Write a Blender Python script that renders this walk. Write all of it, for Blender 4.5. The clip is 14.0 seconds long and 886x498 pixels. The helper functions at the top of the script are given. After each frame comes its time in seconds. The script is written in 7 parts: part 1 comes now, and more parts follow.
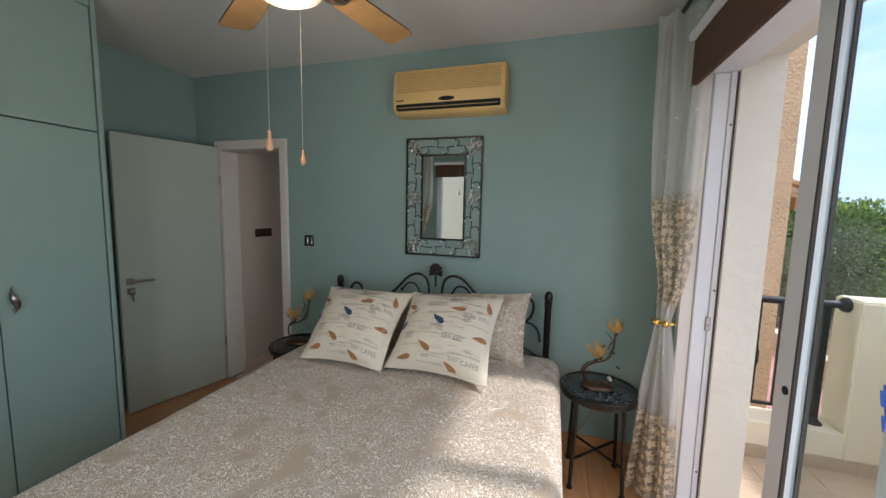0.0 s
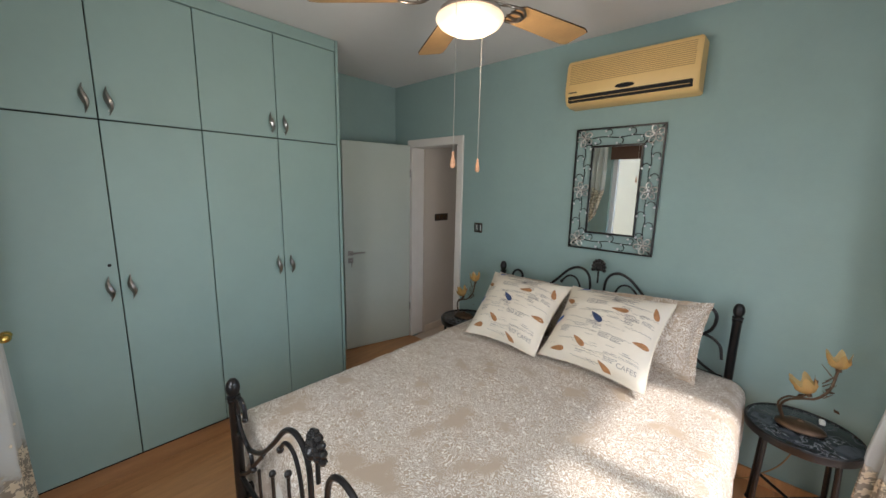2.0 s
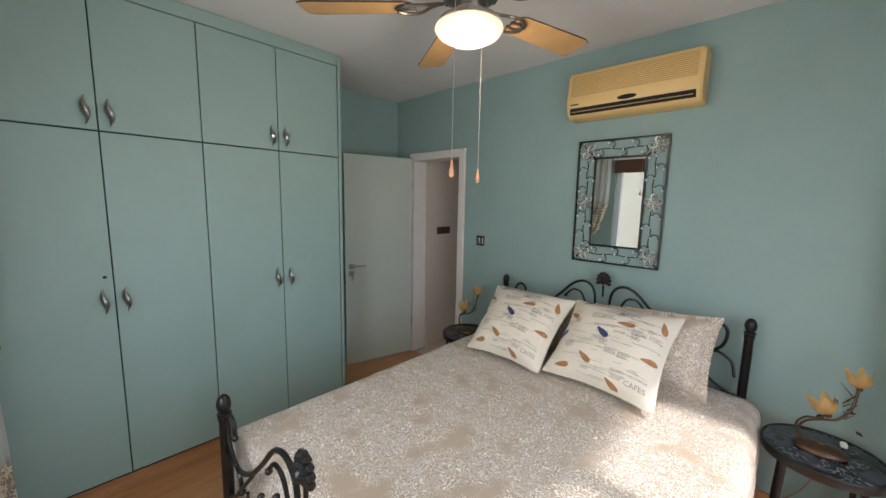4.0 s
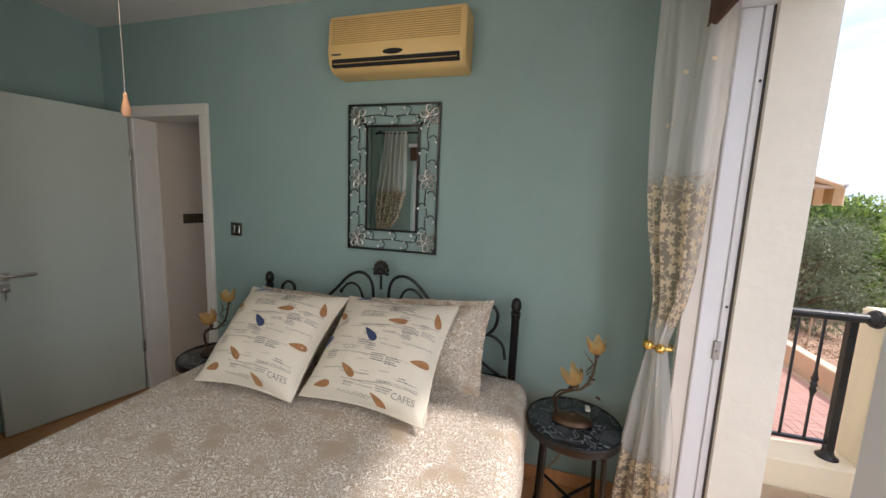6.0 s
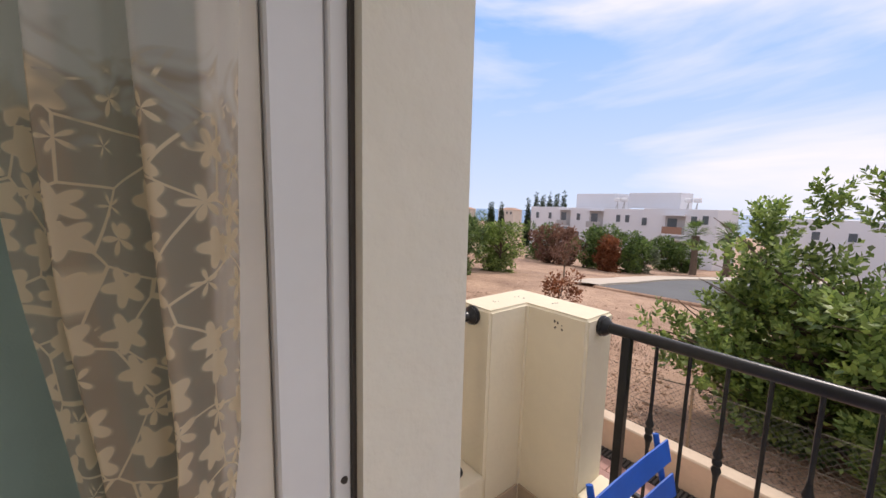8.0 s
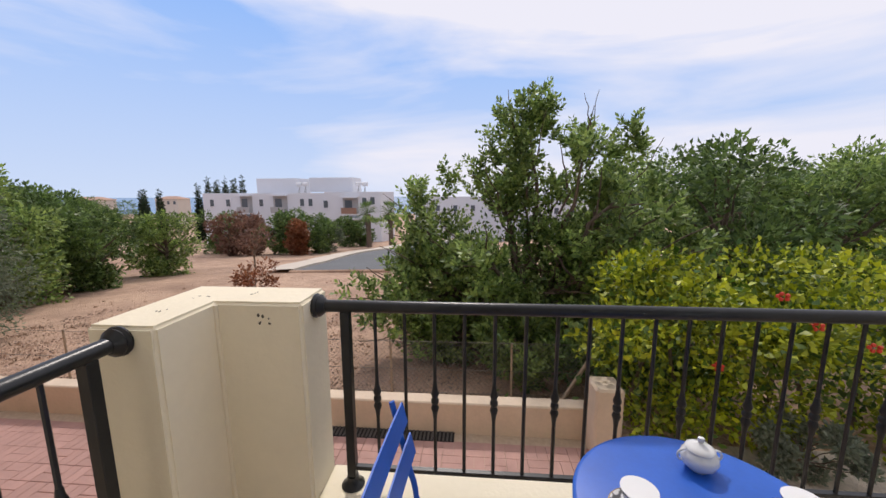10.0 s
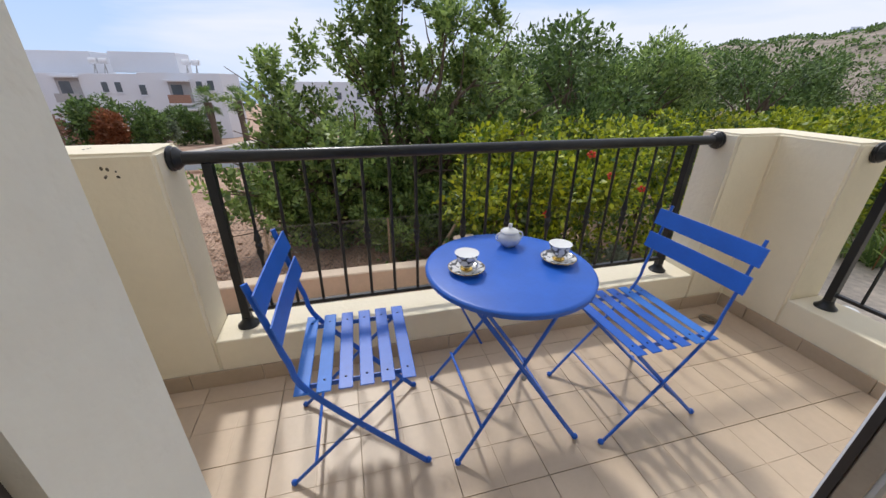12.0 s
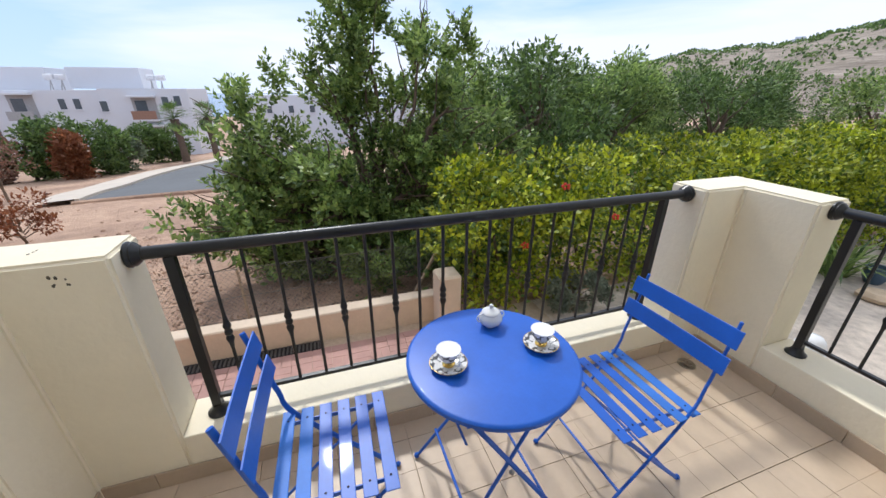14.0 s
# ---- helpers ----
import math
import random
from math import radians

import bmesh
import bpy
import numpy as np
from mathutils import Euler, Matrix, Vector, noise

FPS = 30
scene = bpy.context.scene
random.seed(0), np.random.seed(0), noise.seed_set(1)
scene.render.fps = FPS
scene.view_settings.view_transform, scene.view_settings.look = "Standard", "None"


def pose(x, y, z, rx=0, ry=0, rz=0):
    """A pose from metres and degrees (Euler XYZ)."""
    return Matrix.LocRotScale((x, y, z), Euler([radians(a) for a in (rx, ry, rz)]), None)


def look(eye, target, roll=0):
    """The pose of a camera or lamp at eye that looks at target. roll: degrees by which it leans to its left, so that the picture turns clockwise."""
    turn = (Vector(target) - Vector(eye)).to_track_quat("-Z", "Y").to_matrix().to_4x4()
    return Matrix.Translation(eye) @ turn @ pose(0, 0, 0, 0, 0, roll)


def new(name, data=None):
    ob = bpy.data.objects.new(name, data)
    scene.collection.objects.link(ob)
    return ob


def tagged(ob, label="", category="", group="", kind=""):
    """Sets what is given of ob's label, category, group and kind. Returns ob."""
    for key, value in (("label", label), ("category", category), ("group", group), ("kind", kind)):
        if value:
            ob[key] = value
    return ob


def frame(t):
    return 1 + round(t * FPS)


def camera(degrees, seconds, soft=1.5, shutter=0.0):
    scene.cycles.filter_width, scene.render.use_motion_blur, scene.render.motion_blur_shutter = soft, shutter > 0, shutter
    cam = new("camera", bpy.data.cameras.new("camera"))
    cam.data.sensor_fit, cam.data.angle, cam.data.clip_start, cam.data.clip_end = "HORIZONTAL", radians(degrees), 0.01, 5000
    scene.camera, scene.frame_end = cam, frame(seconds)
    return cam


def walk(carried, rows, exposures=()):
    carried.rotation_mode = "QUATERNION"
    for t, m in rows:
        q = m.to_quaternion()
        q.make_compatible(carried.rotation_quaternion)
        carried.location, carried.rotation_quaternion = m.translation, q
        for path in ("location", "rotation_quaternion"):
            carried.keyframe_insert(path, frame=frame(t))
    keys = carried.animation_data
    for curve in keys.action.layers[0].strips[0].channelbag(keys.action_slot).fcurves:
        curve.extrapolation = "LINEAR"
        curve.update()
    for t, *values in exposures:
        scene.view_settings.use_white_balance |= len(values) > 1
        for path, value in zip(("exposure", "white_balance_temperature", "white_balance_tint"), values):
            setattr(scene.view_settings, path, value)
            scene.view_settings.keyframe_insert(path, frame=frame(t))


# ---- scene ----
cam = camera(101.3, 14.0)
PATH = [
    (0, (0.72, -2.458, 1.53), (0.138, -0.556, 1.324), 1.2),
    (0.5, (0.753, -2.556, 1.589), (-0.181, -0.798, 1.394), 1.2),
    (1, (0.805, -2.561, 1.644), (-0.347, -0.946, 1.393), 1.3),
    (1.5, (0.801, -2.571, 1.639), (-0.47, -1.056, 1.343), 1.2),
    (2, (0.8, -2.574, 1.633), (-0.536, -1.126, 1.291), 1.2),
    (4.5, (0.788, -2.492, 1.605), (-0.57, -1.043, 1.367), 1.3),
    (5, (0.815, -2.373, 1.579), (-0.405, -0.807, 1.333), 1.5),
    (5.5, (0.836, -2.174, 1.524), (-0.141, -0.447, 1.269), 1.9),
    (6, (0.82, -1.941, 1.517), (0.284, -0.032, 1.253), 2.3),
    (6.5, (0.896, -1.631, 1.506), (0.775, 0.346, 1.234), 2.0),
    (7, (1.015, -1.339, 1.517), (1.22, 0.632, 1.248), 1.9),
    (7.5, (1.103, -1.039, 1.525), (1.779, 0.823, 1.253), 2.8),
    (8, (1.291, -0.851, 1.534), (2.529, 0.7, 1.287), 1.4),
    (8.5, (1.535, -0.72, 1.531), (3.199, 0.365, 1.298), 1.3),
    (9, (1.644, -0.664, 1.512), (3.465, 0.133, 1.289), 0.8),
    (9.2, (1.642, -0.659, 1.507), (3.524, -0.018, 1.292), 1.1),
    (11.3, (1.26, -0.714, 1.324), (3.121, -1.063, 0.679), 0.5),
    (11.5, (1.257, -0.712, 1.319), (3.078, -1.109, 0.594), 0.7),
    (12, (1.248, -0.703, 1.289), (2.998, -1.17, 0.442), 0.7),
    (12.5, (1.247, -0.699, 1.275), (2.926, -1.216, 0.32), 0.7),
    (13, (1.245, -0.704, 1.372), (2.899, -1.248, 0.388), 0.3),
    (13.5, (1.27, -0.716, 1.485), (2.952, -1.269, 0.554), -0.1),
    (14, (1.394, -0.747, 1.541), (3.131, -1.326, 0.735), 0.0),
]
walk(cam, [(t, look(eye, target, roll)) for t, eye, target, roll in PATH],
     exposures=[(0.0, 1.55, 6400, 13), (1.5, 2.02, 6400, 14), (5.0, 2.10, 6400, 14), (6.0, 1.74, 6650, 15), (7.0, 0.96, 6900, 15), (7.6, 0.92, 6950, 16), (8.3, 0.74, 7050, 17), (9.0, 0.64, 7050, 17), (11.4, 0.66, 6350, 10), (13.0, 0.86, 6500, 10), (14.0, 0.94, 6150, 9)])

# ---- light ----
world = bpy.data.worlds.new("sky")
world.use_nodes = True
scene.world = world
wn, wl = world.node_tree.nodes, world.node_tree.links
wn.clear()
w_out = wn.new("ShaderNodeOutputWorld")
w_bg = wn.new("ShaderNodeBackground")
w_sky = wn.new("ShaderNodeTexSky")
w_sky.sky_type = "NISHITA"
w_sky.sun_disc = False
SUN_ELEV, SUN_AZ = 51.0, 4.0   # azimuth counted from +x towards +y
w_sky.sun_elevation = radians(SUN_ELEV)
w_sky.sun_rotation = radians(90 - SUN_AZ)
w_sky.air_density, w_sky.dust_density, w_sky.ozone_density = 0.85, 0.0, 2.2
w_bg.inputs["Strength"].default_value = 0.15
w_geo = wn.new("ShaderNodeTexCoord")
w_map = wn.new("ShaderNodeMapping")
w_map.inputs["Scale"].default_value = (1.0, 1.0, 4.5)
w_map.inputs["Location"].default_value = (0.35, 0.1, 0.2)
w_noise = wn.new("ShaderNodeTexNoise")
w_noise.inputs["Scale"].default_value = 1.25
w_noise.inputs["Detail"].default_value = 7.0
w_noise.inputs["Roughness"].default_value = 0.52
w_noise.inputs["Distortion"].default_value = 0.4
w_ramp = wn.new("ShaderNodeValToRGB")
w_ramp.color_ramp.elements[0].position = 0.48
w_ramp.color_ramp.elements[1].position = 0.69
w_mix = wn.new("ShaderNodeMix")
w_mix.data_type = "RGBA"
w_mix.inputs["B"].default_value = (3.5, 3.65, 4.15, 1)
wl.new(w_geo.outputs["Generated"], w_map.inputs["Vector"])
wl.new(w_map.outputs["Vector"], w_noise.inputs["Vector"])
w_sep, w_high, w_side = wn.new("ShaderNodeSeparateXYZ"), wn.new("ShaderNodeMath"), wn.new("ShaderNodeMath")
wl.new(w_geo.outputs["Generated"], w_sep.inputs["Vector"])
w_high.operation, w_high.inputs[1].default_value = "MULTIPLY_ADD", 0.50   # the cloud bank thickens upwards
w_side.operation, w_side.inputs[1].default_value = "MULTIPLY_ADD", -0.16
wl.new(w_sep.outputs["Z"], w_high.inputs[0]), wl.new(w_noise.outputs["Fac"], w_high.inputs[2])
wl.new(w_sep.outputs["Y"], w_side.inputs[0]), wl.new(w_high.outputs[0], w_side.inputs[2])
wl.new(w_side.outputs[0], w_ramp.inputs["Fac"])
wl.new(w_ramp.outputs["Color"], w_mix.inputs["Factor"])
w_cap = wn.new("ShaderNodeMix")
w_cap.data_type, w_cap.blend_type = "RGBA", "DARKEN"
w_cap.inputs["Factor"].default_value = 1.0
w_haze, w_blue = wn.new("ShaderNodeMapRange"), wn.new("ShaderNodeMix")
w_haze.inputs["From Min"].default_value, w_haze.inputs["From Max"].default_value = 0.0, 0.42
w_blue.data_type = "RGBA"
w_blue.inputs["A"].default_value, w_blue.inputs["B"].default_value = (2.5, 3.1, 4.1, 1), (1.15, 2.15, 4.2, 1)
wl.new(w_sep.outputs["Z"], w_haze.inputs["Value"]), wl.new(w_haze.outputs["Result"], w_blue.inputs["Factor"])
wl.new(w_blue.outputs["Result"], w_cap.inputs["B"])
wl.new(w_sky.outputs["Color"], w_cap.inputs["A"])
wl.new(w_cap.outputs["Result"], w_mix.inputs["A"])
wl.new(w_mix.outputs["Result"], w_bg.inputs["Color"])
wl.new(w_bg.outputs["Background"], w_out.inputs["Surface"])

sun = new("sun", bpy.data.lights.new("sun", "SUN"))
sun.data.energy, sun.data.angle, sun.data.color = 1.32, radians(4), (1.0, 0.96, 0.90)
sx = Vector((math.cos(radians(SUN_ELEV)) * math.cos(radians(SUN_AZ)), math.cos(radians(SUN_ELEV)) * math.sin(radians(SUN_AZ)), math.sin(radians(SUN_ELEV))))
sun.matrix_world = look(sx * 50, (0, 0, 0))


BACK_Y_ = -2.90


def window_or_fill_light(name, at, towards, w, h, watts):
    """An area lamp: the sky's light in an opening, and the hall's added fill."""
    lamp = new(name, bpy.data.lights.new(name, "AREA"))
    lamp.data.shape, lamp.data.size, lamp.data.size_y, lamp.data.energy = "RECTANGLE", w, h, watts
    lamp.data.color = (0.95, 0.98, 1.0)
    lamp.matrix_world = look(at, towards)
    return lamp


bulb = new("fan_bulb", bpy.data.lights.new("fan_bulb", "POINT"))
bulb.data.energy, bulb.data.color, bulb.data.shadow_soft_size = 2.4, (1.0, 0.86, 0.68), 0.09
bulb.location = (-0.16, -1.41, 2.17)
window_or_fill_light("door_daylight", (1.56, -2.06, 1.15), (0, -1.5, 0.9), 1.0, 1.95, 6.5)
window_or_fill_light("window_daylight", (0.0, BACK_Y_ - 0.03, 1.42), (-0.2, 0, 1.2), 0.58, 0.9, 3.2)
# Added fill lamp hanging inside the hall; no opening stands there.
window_or_fill_light("hall_fill", (-0.2, 0.72, 1.6), (-1.9, 0.62, 1.1), 0.6, 1.2, 0.5)


# ---- materials ----
def nodes_of(name):
    m = bpy.data.materials.new(name)
    m.use_nodes = True
    t = m.node_tree
    return m, t.nodes, t.links, t.nodes["Principled BSDF"]


def mat(name, col, rough=0.5, metal=0.0, var=0.12, scale=6.0, bump=0.0, bscale=80.0, col2=None, spec=0.5, per_object=0.0, island=0.0, stretch=None, coat=0.0):
    """A surface with two scales of variation in colour and a fine relief."""
    m, n, l, b = nodes_of(name)
    b.inputs["Roughness"].default_value, b.inputs["Metallic"].default_value = rough, metal
    b.inputs["Specular IOR Level"].default_value = spec
    b.inputs["Coat Weight"].default_value = coat
    co = n.new("ShaderNodeTexCoord")
    src = co.outputs["Object"]
    if stretch:
        mp = n.new("ShaderNodeMapping")
        mp.inputs["Scale"].default_value = stretch
        l.new(src, mp.inputs["Vector"])
        src = mp.outputs["Vector"]
    big, fine = n.new("ShaderNodeTexNoise"), n.new("ShaderNodeTexNoise")
    big.inputs["Scale"].default_value, big.inputs["Detail"].default_value = scale, 4.0
    fine.inputs["Scale"].default_value, fine.inputs["Detail"].default_value = scale * 9, 3.0
    l.new(src, big.inputs["Vector"]), l.new(src, fine.inputs["Vector"])
    add = n.new("ShaderNodeMath")
    add.operation = "MULTIPLY_ADD"
    add.inputs[1].default_value = 0.35
    l.new(fine.outputs["Fac"], add.inputs[0]), l.new(big.outputs["Fac"], add.inputs[2])
    rng = n.new("ShaderNodeMapRange")
    rng.inputs["From Min"].default_value, rng.inputs["From Max"].default_value = 0.35, 0.95
    l.new(add.outputs[0], rng.inputs["Value"])
    mix = n.new("ShaderNodeMix")
    mix.data_type = "RGBA"
    c2 = col2 or tuple(c * (1 - var) for c in col)
    c1 = col if col2 else tuple(min(1, c * (1 + var)) for c in col)
    mix.inputs["A"].default_value, mix.inputs["B"].default_value = (*c1, 1), (*c2, 1)
    l.new(rng.outputs["Result"], mix.inputs["Factor"])
    out = mix.outputs["Result"]
    for amount, node, sock in ((per_object, "ShaderNodeObjectInfo", "Random"), (island, "ShaderNodeNewGeometry", "Random Per Island")):
        if amount:
            info, hsv, mr = n.new(node), n.new("ShaderNodeHueSaturation"), n.new("ShaderNodeMapRange")
            mr.inputs["To Min"].default_value, mr.inputs["To Max"].default_value = 1 - amount, 1 + amount
            l.new(info.outputs[sock], mr.inputs["Value"])
            l.new(mr.outputs["Result"], hsv.inputs["Value"]), l.new(out, hsv.inputs["Color"])
            out = hsv.outputs["Color"]
    l.new(out, b.inputs["Base Color"])
    if bump:
        tex, bp = n.new("ShaderNodeTexNoise"), n.new("ShaderNodeBump")
        tex.inputs["Scale"].default_value, tex.inputs["Detail"].default_value = bscale, 4.0
        l.new(src, tex.inputs["Vector"])
        bp.inputs["Strength"].default_value, bp.inputs["Distance"].default_value = 1.0, bump
        l.new(tex.outputs["Fac"], bp.inputs["Height"]), l.new(bp.outputs["Normal"], b.inputs["Normal"])
    return m


M_WALL = mat("teal_wall_paint", (0.245, 0.342, 0.320), 0.75, var=0.05, scale=3, bump=0.0008, bscale=160)
M_CEIL = mat("ceiling_white", (0.62, 0.60, 0.575), 0.85, var=0.03, scale=2, bump=0.0006, bscale=150)
M_WARD = mat("teal_lacquer", (0.235, 0.332, 0.300), 0.55, var=0.04, scale=3, bump=0.0002, bscale=30)
M_DOOR = mat("pale_green_door", (0.44, 0.48, 0.425), 0.5, var=0.03, scale=3)
M_TRIM = mat("white_trim", (0.66, 0.62, 0.57), 0.5, var=0.04, scale=8)
M_DARK = mat("dark_gap", (0.012, 0.012, 0.012), 0.9)
M_LAMINATE = mat("laminate", (0.50, 0.25, 0.105), 0.35, var=0.2, scale=5, per_object=0.1, stretch=(6, 0.7, 1), coat=0.15)
M_PLINTH = mat("wood_plinth", (0.36, 0.18, 0.075), 0.45, var=0.2, scale=5, stretch=(1, 0.6, 6))
M_HALLWALL = mat("hall_wall", (0.52, 0.45, 0.38), 0.8, var=0.04, scale=3)
M_HALLTILE = mat("hall_tile", (0.58, 0.47, 0.37), 0.3, var=0.08, scale=4, per_object=0.05)
M_STEEL = mat("brushed_nickel", (0.36, 0.34, 0.32), 0.28, 1.0, var=0.1, scale=20)
M_BLACK = mat("black_iron", (0.012, 0.011, 0.011), 0.32, 0.3, var=0.3, scale=30, bump=0.0004, bscale=120)
M_RAIL = mat("black_rail_paint", (0.016, 0.017, 0.019), 0.33, 0.2, var=0.3, scale=12, bump=0.0003, bscale=90)
M_ALU = mat("white_aluminium", (0.66, 0.67, 0.70), 0.35, 0.0, var=0.03, scale=5)
M_GASKET = mat("rubber_gasket", (0.045, 0.038, 0.034), 0.7)
M_BLIND = mat("brown_blind_cloth", (0.085, 0.040, 0.024), 0.8, var=0.12, scale=40, bump=0.0004, bscale=400)
M_RENDER = mat("cream_render", (0.82, 0.74, 0.57), 0.85, var=0.05, scale=2.5, bump=0.002, bscale=45)
M_RENDER_TOP = mat("cream_coping", (0.80, 0.75, 0.64), 0.85, var=0.06, scale=3, bump=0.0015, bscale=45)
M_REVEAL = mat("reveal_paint", (0.68, 0.65, 0.57), 0.8, var=0.05, scale=3, bump=0.005, bscale=24)
M_STUCCO = mat("rough_stucco", (0.72, 0.53, 0.35), 0.92, var=0.09, scale=5, bump=0.035, bscale=48)
M_GRIME = mat("dark_grime", (0.10, 0.085, 0.06), 0.9)
M_TILE = mat("beige_tile", (0.56, 0.435, 0.315), 0.42, var=0.10, scale=4, per_object=0.06, bump=0.0004, bscale=30)
M_GROUT = mat("grout", (0.46, 0.36, 0.26), 0.9, var=0.15, scale=20)
M_SKIRT = mat("tile_skirting", (0.46, 0.36, 0.26), 0.45, var=0.10, scale=6, per_object=0.06)
M_BLUE = mat("blue_enamel", (0.010, 0.105, 0.52), 0.42, var=0.12, scale=9, bump=0.0002, bscale=60, coat=0.05)
M_BLUE_PALE = mat("blue_enamel_pale", (0.026, 0.16, 0.58), 0.52, var=0.15, scale=9)
M_AC = mat("yellowed_plastic", (0.70, 0.47, 0.19), 0.45, var=0.06, scale=4)
M_AC2 = mat("yellowed_plastic_groove", (0.43, 0.28, 0.11), 0.6, var=0.06, scale=4)
M_MIRROR = mat("mirror_silver", (0.86, 0.89, 0.88), 0.01, 1.0, var=0.0)
M_SILVER = mat("hammered_silver", (0.55, 0.53, 0.50), 0.35, 0.9, var=0.3, scale=60, bump=0.001, bscale=200)
M_BEAD = mat("glass_bead", (0.75, 0.76, 0.78), 0.1, 0.3, var=0.1)
M_BRONZE = mat("dark_bronze", (0.10, 0.060, 0.035), 0.4, 0.7, var=0.3, scale=25)
M_MARBLE = mat("black_marble", (0.018, 0.020, 0.023), 0.16, var=0.3, scale=9)
M_GOLD = mat("polished_brass", (0.75, 0.50, 0.14), 0.2, 1.0, var=0.1)
M_CHAIN = mat("chain_metal", (0.48, 0.45, 0.40), 0.35, 0.6)
M_CHAINKNOB = mat("turned_wood_knob", (0.55, 0.28, 0.15), 0.4, var=0.2, scale=30)
M_BLADE = mat("fan_blade_veneer", (0.46, 0.26, 0.10), 0.35, var=0.15, scale=10, stretch=(1, 1, 1))
M_BLADE_EDGE = mat("fan_blade_edge", (0.05, 0.025, 0.012), 0.5)
M_FANMETAL = mat("fan_pewter", (0.18, 0.155, 0.13), 0.3, 0.9, var=0.2, scale=20)
M_SWITCH = mat("bronze_switch_plate", (0.06, 0.048, 0.038), 0.4, 0.5)
M_CREAMPLASTIC = mat("socket_plastic", (0.75, 0.72, 0.66), 0.4)
M_PORCELAIN = mat("white_porcelain", (0.78, 0.78, 0.78), 0.12, var=0.02)
M_CABLE = mat("gold_flex", (0.30, 0.18, 0.08), 0.5)
M_PAVER = mat("red_pavers", (0.40, 0.235, 0.20), 0.8, var=0.14, scale=5, per_object=0.08, bump=0.001, bscale=90)
M_WALLCOPE = mat("boundary_wall_render", (0.62, 0.50, 0.38), 0.9, var=0.12, scale=3, bump=0.003, bscale=30)
M_GRATE = mat("drain_grate", (0.10, 0.095, 0.09), 0.6, 0.4)
M_ASPHALT = mat("asphalt", (0.12, 0.125, 0.13), 0.9, var=0.1, scale=0.8, bump=0.004, bscale=30)
M_KERB = mat("kerb_concrete", (0.55, 0.48, 0.40), 0.9, var=0.1, scale=1.5)
M_BARK = mat("bark", (0.13, 0.095, 0.07), 0.9, var=0.3, scale=14, bump=0.01, bscale=40, stretch=(1, 1, 0.3))
M_DRYBARK = mat("dry_bark", (0.20, 0.15, 0.11), 0.9, var=0.3, scale=14)
M_GRAVEL = mat("pale_gravel", (0.55, 0.47, 0.39), 0.95, var=0.25, scale=12, bump=0.02, bscale=60)
M_WHITEBLD = mat("white_building_render", (0.66, 0.67, 0.71), 0.9, var=0.03, scale=0.3)
# Grey holds the loggias' shade in its colour; balustrades and tank stands share it.
M_BLDSHADE = mat("loggia_shade_and_stand_grey", (0.38, 0.37, 0.37), 0.9)
M_PANE = mat("dark_window_glass", (0.10, 0.12, 0.14), 0.12, var=0.2, scale=0.7)
M_BEIGEBLD = mat("beige_building_render", (0.58, 0.53, 0.47), 0.9, var=0.06, scale=0.3)
M_ROOFTILE = mat("terracotta_roof", (0.42, 0.27, 0.20), 0.9, var=0.1, scale=0.8)
M_TANK = mat("white_tank", (0.7, 0.7, 0.72), 0.5)
M_WOODPANEL = mat("balcony_timber", (0.30, 0.17, 0.12), 0.7)
M_SEA = mat("sea_water", (0.10, 0.19, 0.30), 0.25, var=0.08, scale=0.004)
M_AWN_A = mat("awning_cream", (0.70, 0.62, 0.48), 0.85)
M_AWN_B = mat("awning_tan", (0.36, 0.24, 0.12), 0.85)
M_POT = mat("terracotta_pot", (0.22, 0.10, 0.06), 0.85, var=0.2, scale=10)
M_STONE = mat("field_stone", (0.50, 0.38, 0.26), 0.95, var=0.2, scale=8, bump=0.02, bscale=12)
M_BLUEPOT = mat("blue_glazed_pot", (0.05, 0.09, 0.14), 0.3)
M_LATTICE = mat("green_lattice", (0.10, 0.13, 0.09), 0.8)
M_WIRE = mat("fence_wire", (0.16, 0.15, 0.13), 0.6, 0.5)
M_POSTWOOD = mat("weathered_stake", (0.36, 0.27, 0.19), 0.9, var=0.2, scale=20)


